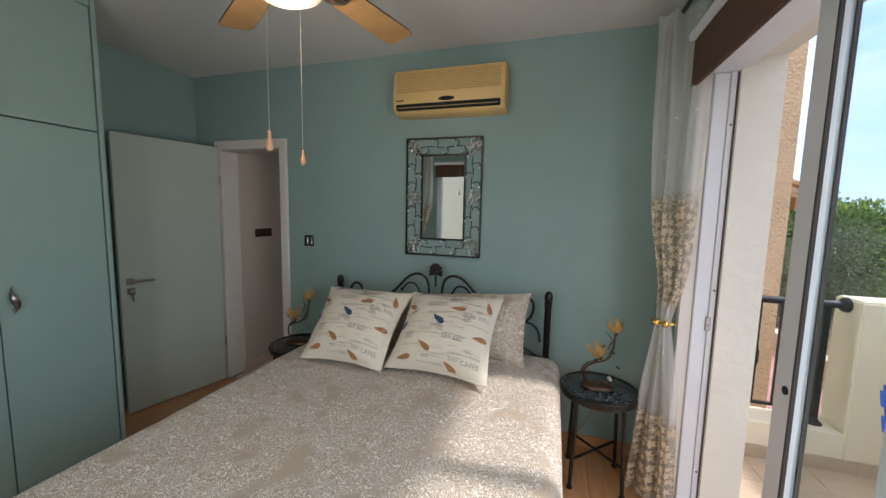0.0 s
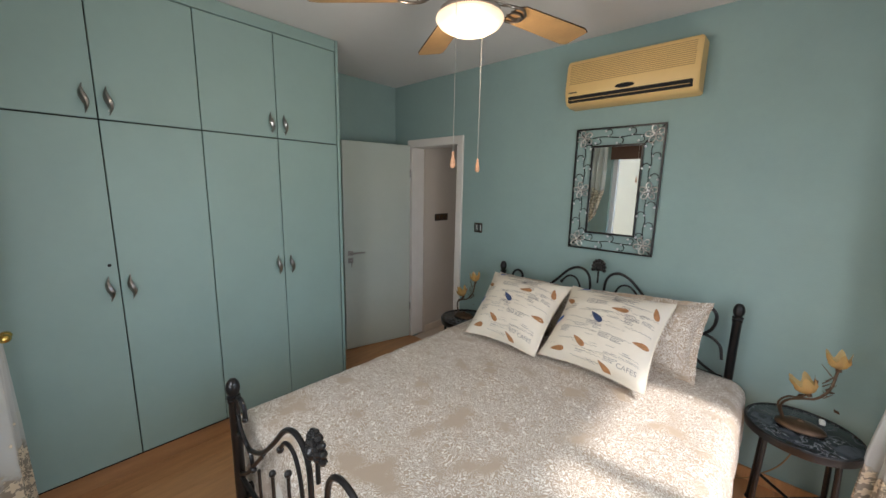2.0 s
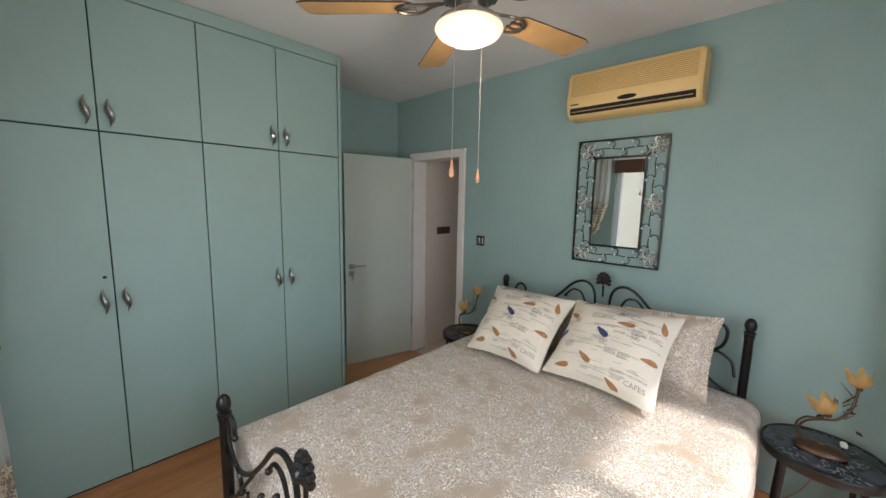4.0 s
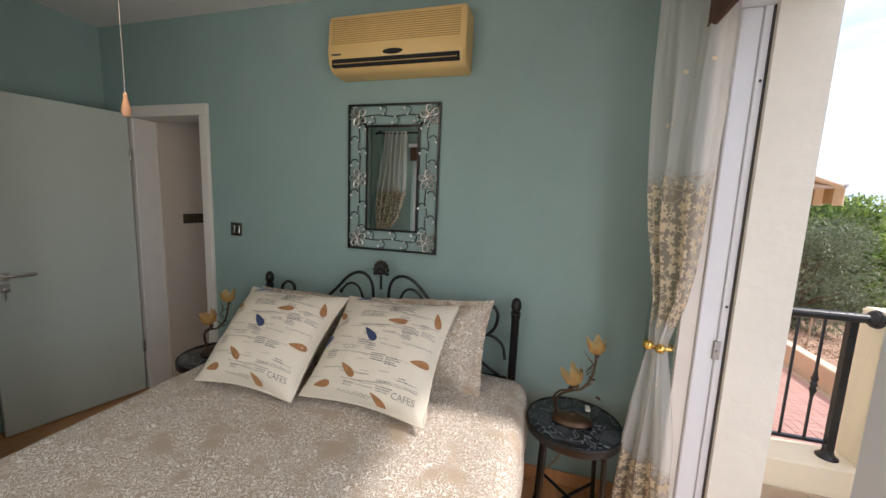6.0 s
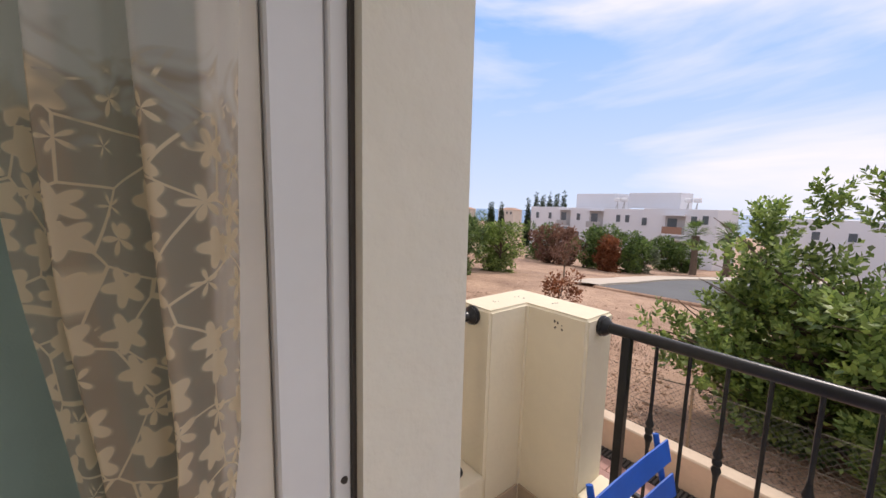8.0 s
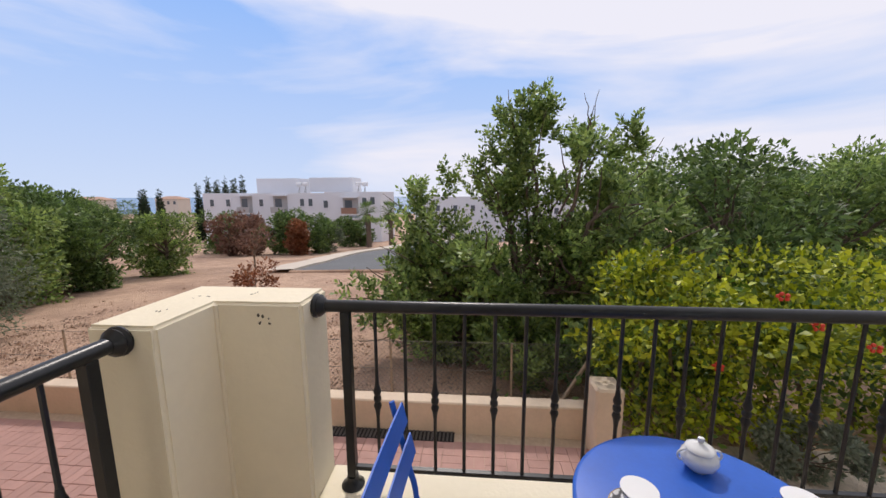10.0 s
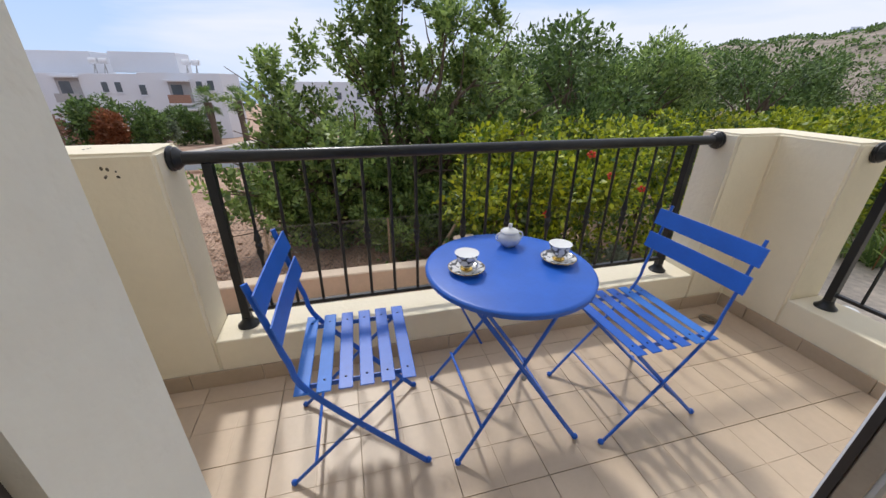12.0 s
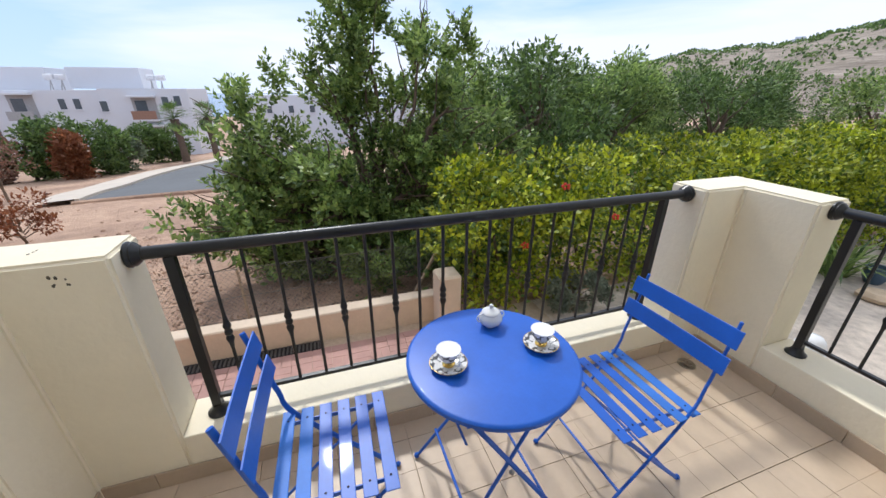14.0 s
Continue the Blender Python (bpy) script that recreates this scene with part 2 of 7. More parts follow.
def leaf_mat(name, col, col2, trans=0.35, island=0.35):
    m, n, l, b = nodes_of(name)
    geo, ramp = n.new("ShaderNodeNewGeometry"), n.new("ShaderNodeValToRGB")
    ramp.color_ramp.elements[0].color, ramp.color_ramp.elements[1].color = (*col, 1), (*col2, 1)
    l.new(geo.outputs["Random Per Island"], ramp.inputs["Fac"])
    co, nz, hsv = n.new("ShaderNodeTexCoord"), n.new("ShaderNodeTexNoise"), n.new("ShaderNodeHueSaturation")
    nz.inputs["Scale"].default_value = 1.6
    mr = n.new("ShaderNodeMapRange")
    mr.inputs["From Min"].default_value, mr.inputs["From Max"].default_value = 0.3, 0.7
    mr.inputs["To Min"].default_value, mr.inputs["To Max"].default_value = 1 - island, 1 + island
    l.new(co.outputs["Object"], nz.inputs["Vector"]), l.new(nz.outputs["Fac"], mr.inputs["Value"])
    l.new(mr.outputs["Result"], hsv.inputs["Value"]), l.new(ramp.outputs["Color"], hsv.inputs["Color"])
    l.new(hsv.outputs["Color"], b.inputs["Base Color"])
    b.inputs["Roughness"].default_value = 0.5
    tr, ms, out = n.new("ShaderNodeBsdfTranslucent"), n.new("ShaderNodeMixShader"), n["Material Output"]
    l.new(hsv.outputs["Color"], tr.inputs["Color"])
    ms.inputs["Fac"].default_value = trans
    l.new(b.outputs["BSDF"], ms.inputs[1]), l.new(tr.outputs["BSDF"], ms.inputs[2])
    l.new(ms.outputs["Shader"], out.inputs["Surface"])
    return m


M_LEAF = leaf_mat("carob_leaf", (0.07, 0.135, 0.038), (0.38, 0.50, 0.135), 0.40)
# Leaf of the darker plants; also colours the inner shade of carob and hedge.
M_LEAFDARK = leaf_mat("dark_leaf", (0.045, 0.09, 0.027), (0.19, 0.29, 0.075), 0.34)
M_HEDGE = leaf_mat("golden_hedge_leaf", (0.03, 0.095, 0.010), (0.52, 0.56, 0.028), 0.28)
M_OLIVE = leaf_mat("olive_leaf", (0.11, 0.145, 0.085), (0.20, 0.24, 0.15))
M_REDLEAF = leaf_mat("red_brown_leaf", (0.15, 0.07, 0.05), (0.32, 0.17, 0.11))
M_ORANGELEAF = leaf_mat("dry_orange_leaf", (0.22, 0.07, 0.03), (0.36, 0.15, 0.07))
M_GREYLEAF = leaf_mat("grey_shrub_leaf", (0.17, 0.21, 0.15), (0.30, 0.34, 0.26))
M_CYPRESS = leaf_mat("cypress_leaf", (0.02, 0.04, 0.018), (0.04, 0.07, 0.03))
M_FLOWER = mat("red_flower", (0.6, 0.05, 0.03), 0.6)


# ---- geometry helpers ----
class G:
    """Collects the faces of one mesh."""

    def __init__(self):
        self.v, self.f = [], []

    def add(self, verts, faces):
        o = len(self.v)
        self.v += [tuple(p) for p in verts]
        self.f += [tuple(i + o for i in q) for q in faces]
        return self

    def box(self, x0, x1, y0, y1, z0, z1, b=0.0):
        lo, hi = (x0, y0, z0), (x1, y1, z1)
        if b <= 0:
            vs = [(lo[0] if i & 1 == 0 else hi[0], lo[1] if i & 2 == 0 else hi[1], lo[2] if i & 4 == 0 else hi[2]) for i in range(8)]
            return self.add(vs, [(0, 2, 3, 1), (4, 5, 7, 6), (0, 1, 5, 4), (2, 6, 7, 3), (0, 4, 6, 2), (1, 3, 7, 5)])
        idx, vs = {}, []
        signs = [(i & 1, i >> 1 & 1, i >> 2 & 1) for i in range(8)]
        for s in signs:
            for a in range(3):
                idx[s, a] = len(vs)
                vs.append(tuple((hi[k] if s[k] else lo[k]) if k == a else ((hi[k] - b) if s[k] else (lo[k] + b)) for k in range(3)))
        fs = []
        for a in range(3):
            u, w = (a + 1) % 3, (a + 2) % 3
            for sa in (0, 1):
                ring = []
                for su, sw in ((0, 0), (1, 0), (1, 1), (0, 1)):
                    s = [0, 0, 0]
                    s[a], s[u], s[w] = sa, su, sw
                    ring.append(idx[tuple(s), a])
                fs.append(ring if sa else ring[::-1])
            for su in (0, 1):
                for sw in (0, 1):
                    s0, s1 = [0, 0, 0], [0, 0, 0]
                    s0[a], s0[u], s0[w] = 0, su, sw
                    s1[a], s1[u], s1[w] = 1, su, sw
                    fs.append((idx[tuple(s0), u], idx[tuple(s1), u], idx[tuple(s1), w], idx[tuple(s0), w]))
        fs += [tuple(idx[s, a] for a in range(3)) for s in signs]
        return self.add(vs, fs)

    def tube(self, pts, r, n=8, closed=False, caps=True, flat=1.0):
        pts = [Vector(p) for p in pts]
        rs = r if isinstance(r, (list, tuple)) else [r] * len(pts)
        m = len(pts)
        up, vs, fs = None, [], []
        for i, p in enumerate(pts):
            a = pts[(i - 1) % m] if closed or i else pts[0]
            c = pts[(i + 1) % m] if closed or i < m - 1 else pts[-1]
            d = (c - a).normalized()
            if up is None:
                up = d.orthogonal().normalized()
            up = (up - d * up.dot(d))
            up = up.normalized() if up.length > 1e-6 else d.orthogonal().normalized()
            side = d.cross(up)
            for k in range(n):
                t = 2 * math.pi * k / n
                vs.append(p + up * math.cos(t) * rs[i] + side * math.sin(t) * rs[i] * flat)
        for i in range(m if closed else m - 1):
            for k in range(n):
                j, k2 = (i + 1) % m, (k + 1) % n
                fs.append((i * n + k, i * n + k2, j * n + k2, j * n + k))
        if caps and not closed:
            fs += [tuple(range(n))[::-1], tuple(range((m - 1) * n, m * n))]
        return self.add(vs, fs)

    def lathe(self, prof, n=20, at=(0, 0, 0), m=None):
        vs, fs = [], []
        for r, z in prof:
            for k in range(n):
                t = 2 * math.pi * k / n
                p = Vector((r * math.cos(t), r * math.sin(t), z))
                vs.append((m @ p if m else p) + Vector(at))
        for i in range(len(prof) - 1):
            for k in range(n):
                k2 = (k + 1) % n
                fs.append((i * n + k, i * n + k2, (i + 1) * n + k2, (i + 1) * n + k))
        if prof[0][0] > 1e-5:
            fs.append(tuple(range(n))[::-1])
        if prof[-1][0] > 1e-5:
            fs.append(tuple(range((len(prof) - 1) * n, len(prof) * n)))
        return self.add(vs, fs)

    def ball(self, at, r, n=10, squash=1.0):
        prof = [(max(1e-6, r * math.sin(math.pi * i / (n // 2 + 1))), -r * squash * math.cos(math.pi * i / (n // 2 + 1))) for i in range(n // 2 + 2)]
        return self.lathe(prof, n, at)

    def prism(self, poly, z0, z1):
        k = len(poly)
        vs = [(x, y, z0) for x, y in poly] + [(x, y, z1) for x, y in poly]
        fs = [tuple(range(k))[::-1], tuple(range(k, 2 * k))] + [(i, (i + 1) % k, (i + 1) % k + k, i + k) for i in range(k)]
        return self.add(vs, fs)

    def mesh(self, name, material, smooth=False):
        me = bpy.data.meshes.new(name)
        me.from_pydata(self.v, [], self.f)
        for one in material if isinstance(material, (list, tuple)) else [material]:
            me.materials.append(one)
        if len(self.f) < 6000:
            bm = bmesh.new()
            bm.from_mesh(me)
            bmesh.ops.recalc_face_normals(bm, faces=bm.faces)
            bm.to_mesh(me)
            bm.free()
        if smooth:
            me.polygons.foreach_set("use_smooth", [True] * len(me.polygons))
            me.set_sharp_from_angle(angle=radians(40))
        return me

    def obj(self, name, material, parent=None, at=(0, 0, 0), label="", smooth=False):
        ob = new(name, self.mesh(name, material, smooth))
        ob.location = at
        if parent:
            ob.parent = parent
        if label:
            ob["label"] = label
        return ob


def part(name, g, material, parent, label="", smooth=False, at=(0, 0, 0)):
    return g.obj(name, material, parent, at, label, smooth)


def thing(name, at, label, category, group="", rz=0.0):
    ob = new(name)
    ob.empty_display_size = 0.1
    ob.location, ob.rotation_euler = at, (0, 0, radians(rz))
    return tagged(ob, label, category, group)


def struct(name, g, material, label="", parent=None, smooth=False):
    return tagged(g.obj(name, material, parent, smooth=smooth), label, name.split("_")[0] if not parent else "", kind="structure")


def arc(cx, cz, r, a0, a1, n=12):
    return [(cx + r * math.cos(radians(a0 + (a1 - a0) * i / n)), cz + r * math.sin(radians(a0 + (a1 - a0) * i / n))) for i in range(n + 1)]


def smoothed(pts, steps=6):
    """Catmull-Rom through the points."""
    p = [Vector(q) for q in pts]
    p = [2 * p[0] - p[1]] + p + [2 * p[-1] - p[-2]]
    out = []
    for i in range(1, len(p) - 2):
        for s in range(steps):
            t = s / steps
            out.append(0.5 * (2 * p[i] + (p[i + 1] - p[i - 1]) * t + (2 * p[i - 1] - 5 * p[i] + 4 * p[i + 1] - p[i + 2]) * t * t + (3 * p[i] - p[i - 1] - 3 * p[i + 1] + p[i + 2]) * t ** 3))
    return out + [p[-2]]


# ---- the room ----
CEIL_Z, HEAD_Y, LEFT_X, BACK_Y, WALL_X, OUT_X = 2.62, 0.0, -2.29, -2.90, 1.33, 1.64
DOOR_Y0, DOOR_Y1, DOOR_TOP = -2.62, -0.40, 2.20
REV_Y = -0.470

struct("floor", G().box(LEFT_X - 0.15, OUT_X - 0.002, BACK_Y - 0.2, 0.0, -0.22, -0.012), M_PLINTH, "dark gap under a warm laminate floor")
struct("ceiling", G().box(LEFT_X - 0.15, OUT_X, BACK_Y - 0.2, 3.2, CEIL_Z, CEIL_Z + 0.25), M_CEIL, "off-white painted plaster ceiling")
wn_ = G()
wn_.box(LEFT_X - 0.15, -2.07, 0, 0.14, -0.2, CEIL_Z).box(-1.36, OUT_X, 0, 0.14, -0.2, CEIL_Z).box(-2.07, -1.36, 0, 0.14, 2.07, CEIL_Z)
struct("wall_north", wn_, M_WALL, "teal green painted bedroom wall behind the bed")
struct("wall_west", G().box(LEFT_X - 0.15, LEFT_X, BACK_Y - 0.2, -0.002, -0.2, CEIL_Z), M_WALL, "teal green painted wall beside the door")
ws = G()
ws.box(LEFT_X, -1.02, BACK_Y - 0.2, BACK_Y, -0.2, CEIL_Z).box(0.36, WALL_X, BACK_Y - 0.2, BACK_Y, -0.2, CEIL_Z)
ws.box(-1.02, 0.36, BACK_Y - 0.2, BACK_Y, -0.2, 0.9).box(-1.02, 0.36, BACK_Y - 0.2, BACK_Y, 2.12, CEIL_Z)
struct("wall_south", ws, M_WALL, "teal green painted wall with the window")
we = G()
we.box(WALL_X, WALL_X + 0.145, DOOR_Y1, -0.002, -0.2, CEIL_Z).box(WALL_X, WALL_X + 0.16, BACK_Y, DOOR_Y0, -0.2, CEIL_Z).box(WALL_X, WALL_X + 0.16, DOOR_Y0, DOOR_Y1, DOOR_TOP, CEIL_Z)
struct("wall_east", we, M_WALL, "teal green painted wall with the balcony door")
# outer leaf of the balcony wall
for i, b_ in enumerate(((WALL_X + 0.147, OUT_X, REV_Y, 1.30, -1.1, 3.4), (WALL_X + 0.162, OUT_X, -4.4, DOOR_Y0, -1.1, 3.4),
                        (WALL_X + 0.162, OUT_X, DOOR_Y0, REV_Y, DOOR_TOP + 0.03, 3.4), (WALL_X + 0.162, OUT_X, DOOR_Y0, REV_Y, -1.1, -0.03))):
    struct("wall_facade_%d" % (i + 1), G().box(*b_), M_REVEAL, "cream rendered outside wall of the house")
# hall behind the bedroom door
struct("wall_hall", G().box(-2.12, -1.985, 0.142, 3.0, -0.2, CEIL_Z), M_HALLWALL, "plain beige hall wall")
struct("wall_hall_end", G().box(-1.985, 1.2, 3.0, 3.15, -0.2, CEIL_Z).box(0.6, 0.75, 0.142, 3.0, -0.2, CEIL_Z), M_HALLWALL, "plain beige end wall of the hall")
struct("floor_hall", G().box(-1.985, 0.6, 0.0, 3.0, -0.2, -0.012), M_GROUT, "grouted bed under the hall tiles")
sk = G()
sk.box(-1.984, -1.972, 0.16, 2.98, 0, 0.08, 0.002)
struct("baseboard_hall", sk, M_HALLTILE, "low tile skirting in the hall")
bb = G()
bb.box(-1.33, WALL_X, -0.016, -0.001, 0, 0.075, 0.003)
struct("baseboard", bb, M_LAMINATE, "orange-brown wood skirting under the teal wall")

# door frame and door
fr = G()
fr.box(-2.075, -2.0, -0.02, 0.16, 0, 2.005, 0.004).box(-1.412, -1.345, -0.02, 0.16, 0, 2.005, 0.004).box(-2.075, -1.345, -0.021, 0.161, 2.006, 2.08, 0.004)
struct("door_frame_1", fr, M_TRIM, "white painted wooden door frame")
door = thing("door_1", (-2.035, -0.035, 0), "pale green flush door standing open against the wall", "door", rz=0)
ang = math.degrees(math.atan2(-0.69, -0.17))
door.rotation_euler = (0, 0, radians(ang))
door["kind"] = "structure"
part("leaf", G().box(0, 0.70, -0.02, 0.02, 0.008, 2.025, 0.003), M_DOOR, door)
hd = G().box(0.615, 0.665, 0.02, 0.027, 0.955, 1.005, 0.003)
hd.tube([(0.64, 0.022, 0.98), (0.64, 0.058, 0.98)], 0.008, 8).tube([(0.64, 0.056, 0.98), (0.60, 0.062, 0.982), (0.51, 0.058, 0.982)], 0.0075, 8)
part("door_handle", hd, M_STEEL, door, "chrome lever handle on a square rose", smooth=True)
ky = G().box(0.615, 0.665, 0.02, 0.026, 0.885, 0.935, 0.003).tube([(0.64, 0.022, 0.91), (0.64, 0.05, 0.91)], 0.004, 6).lathe([(0.012, -0.0015), (0.014, 0.0), (0.012, 0.0015)], 12, (0.64, 0.055, 0.905), Matrix.Rotation(radians(90), 3, "X"))
ky.box(0.636, 0.644, 0.05, 0.053, 0.845, 0.895, 0.001)
part("key", ky, M_STEEL, door, "key with a second key hanging from the lock", smooth=True)
for z in (0.35, 1.75):
    part("hinge", G().tube([(0.0, 0.026, z - 0.04), (0.0, 0.026, z + 0.04)], 0.007, 8), M_STEEL, door, smooth=True)


def switch_plate(name, at, gangs, label, facing):
    """A bronze plate with rockers; facing: 'y' towards -y, 'x' towards +x."""
    w = 0.037 * gangs + 0.012
    ob = thing(name, at, label, "switch", rz=0 if facing == "y" else 90)
    part("plate", G().box(-w / 2, w / 2, -0.009, 0, -0.043, 0.043, 0.003), M_SWITCH, ob)
    for i in range(gangs):
        cx = (i - (gangs - 1) / 2) * 0.037
        part("rocker", G().box(cx - 0.014, cx + 0.014, -0.014, -0.007, -0.028, 0.028, 0.003), M_STEEL if gangs == 2 else M_BRONZE, ob)
    return ob


switch_plate("light_switch", (-1.15, -0.001, 1.275), 2, "small bronze double light switch on the teal wall", "y")
switch_plate("light_switch", (-1.971, 0.40, 1.29), 3, "dark bronze triple light switch on the hall wall", "x")
hall_switch = bpy.data.objects["light_switch.001"]
hall_switch.location.x, hall_switch.scale = -1.984, (1.7, 1.0, 0.9)


# ---- wardrobe ----
W_X, W_Y1, W_Y0 = -1.64, -1.07, BACK_Y + 0.004
ward = thing("wardrobe", (-1.95, -1.98, 0), "teal lacquered built-in wardrobe with upper and lower doors", "wardrobe")


def w_local(x0, x1, y0, y1, z0, z1, b=0.0):
    return G().box(x0 + 1.95, x1 + 1.95, y0 + 1.98, y1 + 1.98, z0, z1, b)


part("side_panel", w_local(LEFT_X + 0.003, W_X + 0.004, W_Y1 - 0.022, W_Y1, 0.11, CEIL_Z - 0.003, 0.002), M_WARD, ward)
part("carcass", w_local(LEFT_X + 0.003, W_X - 0.022, W_Y0, W_Y1 - 0.023, 0.11, CEIL_Z - 0.003), M_DARK, ward)
part("top_rail", w_local(W_X - 0.022, W_X + 0.002, W_Y0, W_Y1 - 0.024, 2.545, CEIL_Z - 0.003, 0.002), M_WARD, ward)
part("plinth", w_local(LEFT_X + 0.003, W_X - 0.045, W_Y0, W_Y1 - 0.01, 0, 0.109), M_PLINTH, ward, "brown wood plinth under the doors")


def leaf_handle(parent, at):
    """A twisted leaf-shaped pull."""
    g = G()
    pts, rr = [], []
    for i in range(13):
        t = i / 12
        pts.append((0.012 + 0.018 * math.sin(math.pi * t), 0.007 * math.sin(2 * math.pi * t), (t - 0.5) * 0.13))
        rr.append(0.002 + 0.0145 * math.sin(math.pi * t) ** 2)
    g.tube(pts, rr, 8, flat=0.9)
    g.tube([(-0.004, 0, 0.045), (0.018, 0, 0.045)], 0.003, 6).tube([(-0.004, 0, -0.045), (0.018, 0, -0.045)], 0.003, 6)
    return part("handle", g, M_STEEL, parent, "nickel leaf-shaped handle", smooth=True, at=at)


W_EDGES = [-1.096, -1.522, -1.945, -2.370, -2.795]
for k in range(4):
    y1, y0 = W_EDGES[k] - 0.0025, W_EDGES[k + 1] + 0.0025
    for z0, z1, hz in ((0.13, 1.909, 1.085), (1.916, 2.54, 2.0)):
        d = part("door", w_local(W_X - 0.02, W_X, y0, y1, z0, z1, 0.002), M_WARD, ward)
        hy = (y0 + 0.04 if k % 2 == 0 else y1 - 0.04)
        leaf_handle(d, (W_X + 1.95, hy + 1.98, hz))
        if k == 3 and z0 < 1:
            part("keyhole", G().lathe([(0.006, 0), (0.008, 0.002), (0.008, 0.004), (0.003, 0.004)], 12, (W_X + 1.95, -2.402 + 1.98, 1.205), Matrix.Rotation(radians(90), 3, "Y")), M_DARK, d, "round black keyhole")
part("filler", w_local(W_X - 0.02, W_X, W_Y0, -2.798, 0.13, 2.54, 0.002), M_WARD, ward)

# ---- air conditioner ----
ac = thing("air_conditioner", (0.018, 0, 2.165), "yellowed plastic split air conditioner on the teal wall", "air conditioner")
prof = [(-0.003, 0.0), (-0.10, 0.0), (-0.135, 0.012), (-0.155, 0.04), (-0.165, 0.09), (-0.165, 0.12), (-0.150, 0.265), (-0.135, 0.282), (-0.003, 0.285)]
g = G()
AW = 0.372
vs, fs = [], []
for i, sxx in enumerate((-AW, -AW + 0.012, AW - 0.012, AW)):
    sc = 1.0 if i in (1, 2) else 0.94
    for y, z in prof:
        vs.append((sxx, y * sc, 0.1425 + (z - 0.1425) * sc))
k = len(prof)
for i in range(3):
    for j in range(k):
        j2 = (j + 1) % k
        fs.append((i * k + j, i * k + j2, (i + 1) * k + j2, (i + 1) * k + j))
fs += [tuple(range(k)), tuple(range(3 * k, 4 * k))[::-1]]
g.add(vs, fs)
part("casing", g, M_AC, ac, smooth=True)
for i in range(12):
    z = 0.135 + i * 0.0108
    y = -0.165 + (z - 0.12) / 0.145 * 0.015
    part("grille_slot", G().box(-0.345, 0.345, y - 0.0025, y + 0.004, z, z + 0.0042, 0.001), M_AC2, ac)
part("outlet", G().box(-0.345, 0.345, -0.1665, -0.140, 0.024, 0.062, 0.003), M_DARK, ac, "black air outlet slot")
part("vane", G().box(-0.335, 0.335, -0.168, -0.150, 0.035, 0.041, 0.002), M_AC2, ac)
part("badge", G().lathe([(1e-5, 0.0), (0.055, 0.0), (0.048, 0.004), (1e-5, 0.005)], 20, (0, -0.166, 0.083), Matrix.Rotation(radians(90), 3, "X") @ Matrix.Diagonal((1, 0.25, 1))), M_DARK, ac, "dark oval badge")
part("maker_mark", G().box(-0.345, -0.29, -0.168, -0.164, 0.080, 0.088, 0.001), M_GRIME, ac)

# ---- wrought wall mirror ----
mirror = thing("wall_mirror", (-0.036, -0.004, 1.625), "black wrought-iron framed mirror with flowers and scrolls", "mirror")
MW, MH, IW, IH = 0.27, 0.405, 0.155, 0.29


def frame_bars(g, w, h, r):
    for z in (-h, h):
        g.box(-w - r, w + r, -0.02, -0.02 + 2 * r, z - r, z + r, 0.001)
    for x in (-w, w):
        g.box(x - r, x + r, -0.02, -0.02 + 2 * r, -h + r, h - r, 0.001)


g = G()
frame_bars(g, MW, MH, 0.0055)
part("outer_frame", g, M_BLACK, mirror)
g = G()
frame_bars(g, IW, IH, 0.0065)
for sx_ in (-1, 1):
    for sz_ in (-1, 1):
        g.tube([(sx_ * IW, -0.012, sz_ * IH), (sx_ * MW, -0.012, sz_ * MH)], 0.004, 6)
part("inner_frame", g, M_BLACK, mirror)
part("mirror_glass", G().box(-IW, IW, -0.014, -0.006, -IH, IH), M_MIRROR, mirror, "silvered mirror glass")


def m_flower(x, z, s=0.052, turn=0.0):
    g = G()
    for q in range(5):
        a = radians(turn + 90 + q * 72)
        ca, sa = math.cos(a), math.sin(a)
        loop = []
        for i in range(14):
            t = i / 14 * 2 * math.pi
            u = s * (0.52 - 0.46 * math.cos(t)) + 0.004
            w = s * 0.25 * math.sin(t) * (1.15 - 0.3 * math.cos(t))
            loop.append((x + u * ca - w * sa, -0.016, z + u * sa + w * ca))
        g.tube(loop, 0.0042, 5, closed=True)
        g.ball((x + 0.5 * s * ca, -0.016, z + 0.5 * s * sa), 0.0055, 6)
    g.ball((x, -0.018, z), 0.009, 8)
    part("flower", g, M_SILVER, mirror, "silver five-petalled flower", smooth=True)


for fx, fz, tn in ((-0.215, 0.345, 20), (0.215, 0.345, 10), (-0.212, 0, 15), (0.212, 0, 0), (-0.215, -0.345, 0), (0.215, -0.345, 30)):
    m_flower(fx, fz, turn=tn)


def m_vine(pts, curls):
    g = G()
    g.tube(smoothed([(x, -0.014, z) for x, z in pts], 4), 0.0028, 6)
    bl = G()
    for cx, cz, r, a0, a1 in curls:
        loop = arc(cx, cz, r, a0, a1, 10)
        g.tube([(x, -0.014, z) for x, z in loop], 0.0026, 6)
        bl.ball((loop[-1][0], -0.016, loop[-1][1]), 0.0085, 8)
        bl.ball((loop[0][0], -0.016, loop[0][1]), 0.0065, 8)
    v = part("scroll", g, M_BLACK, mirror, smooth=True)
    tagged(part("beads", bl, M_BEAD, v, "clear glass beads", smooth=True), kind="stuff")


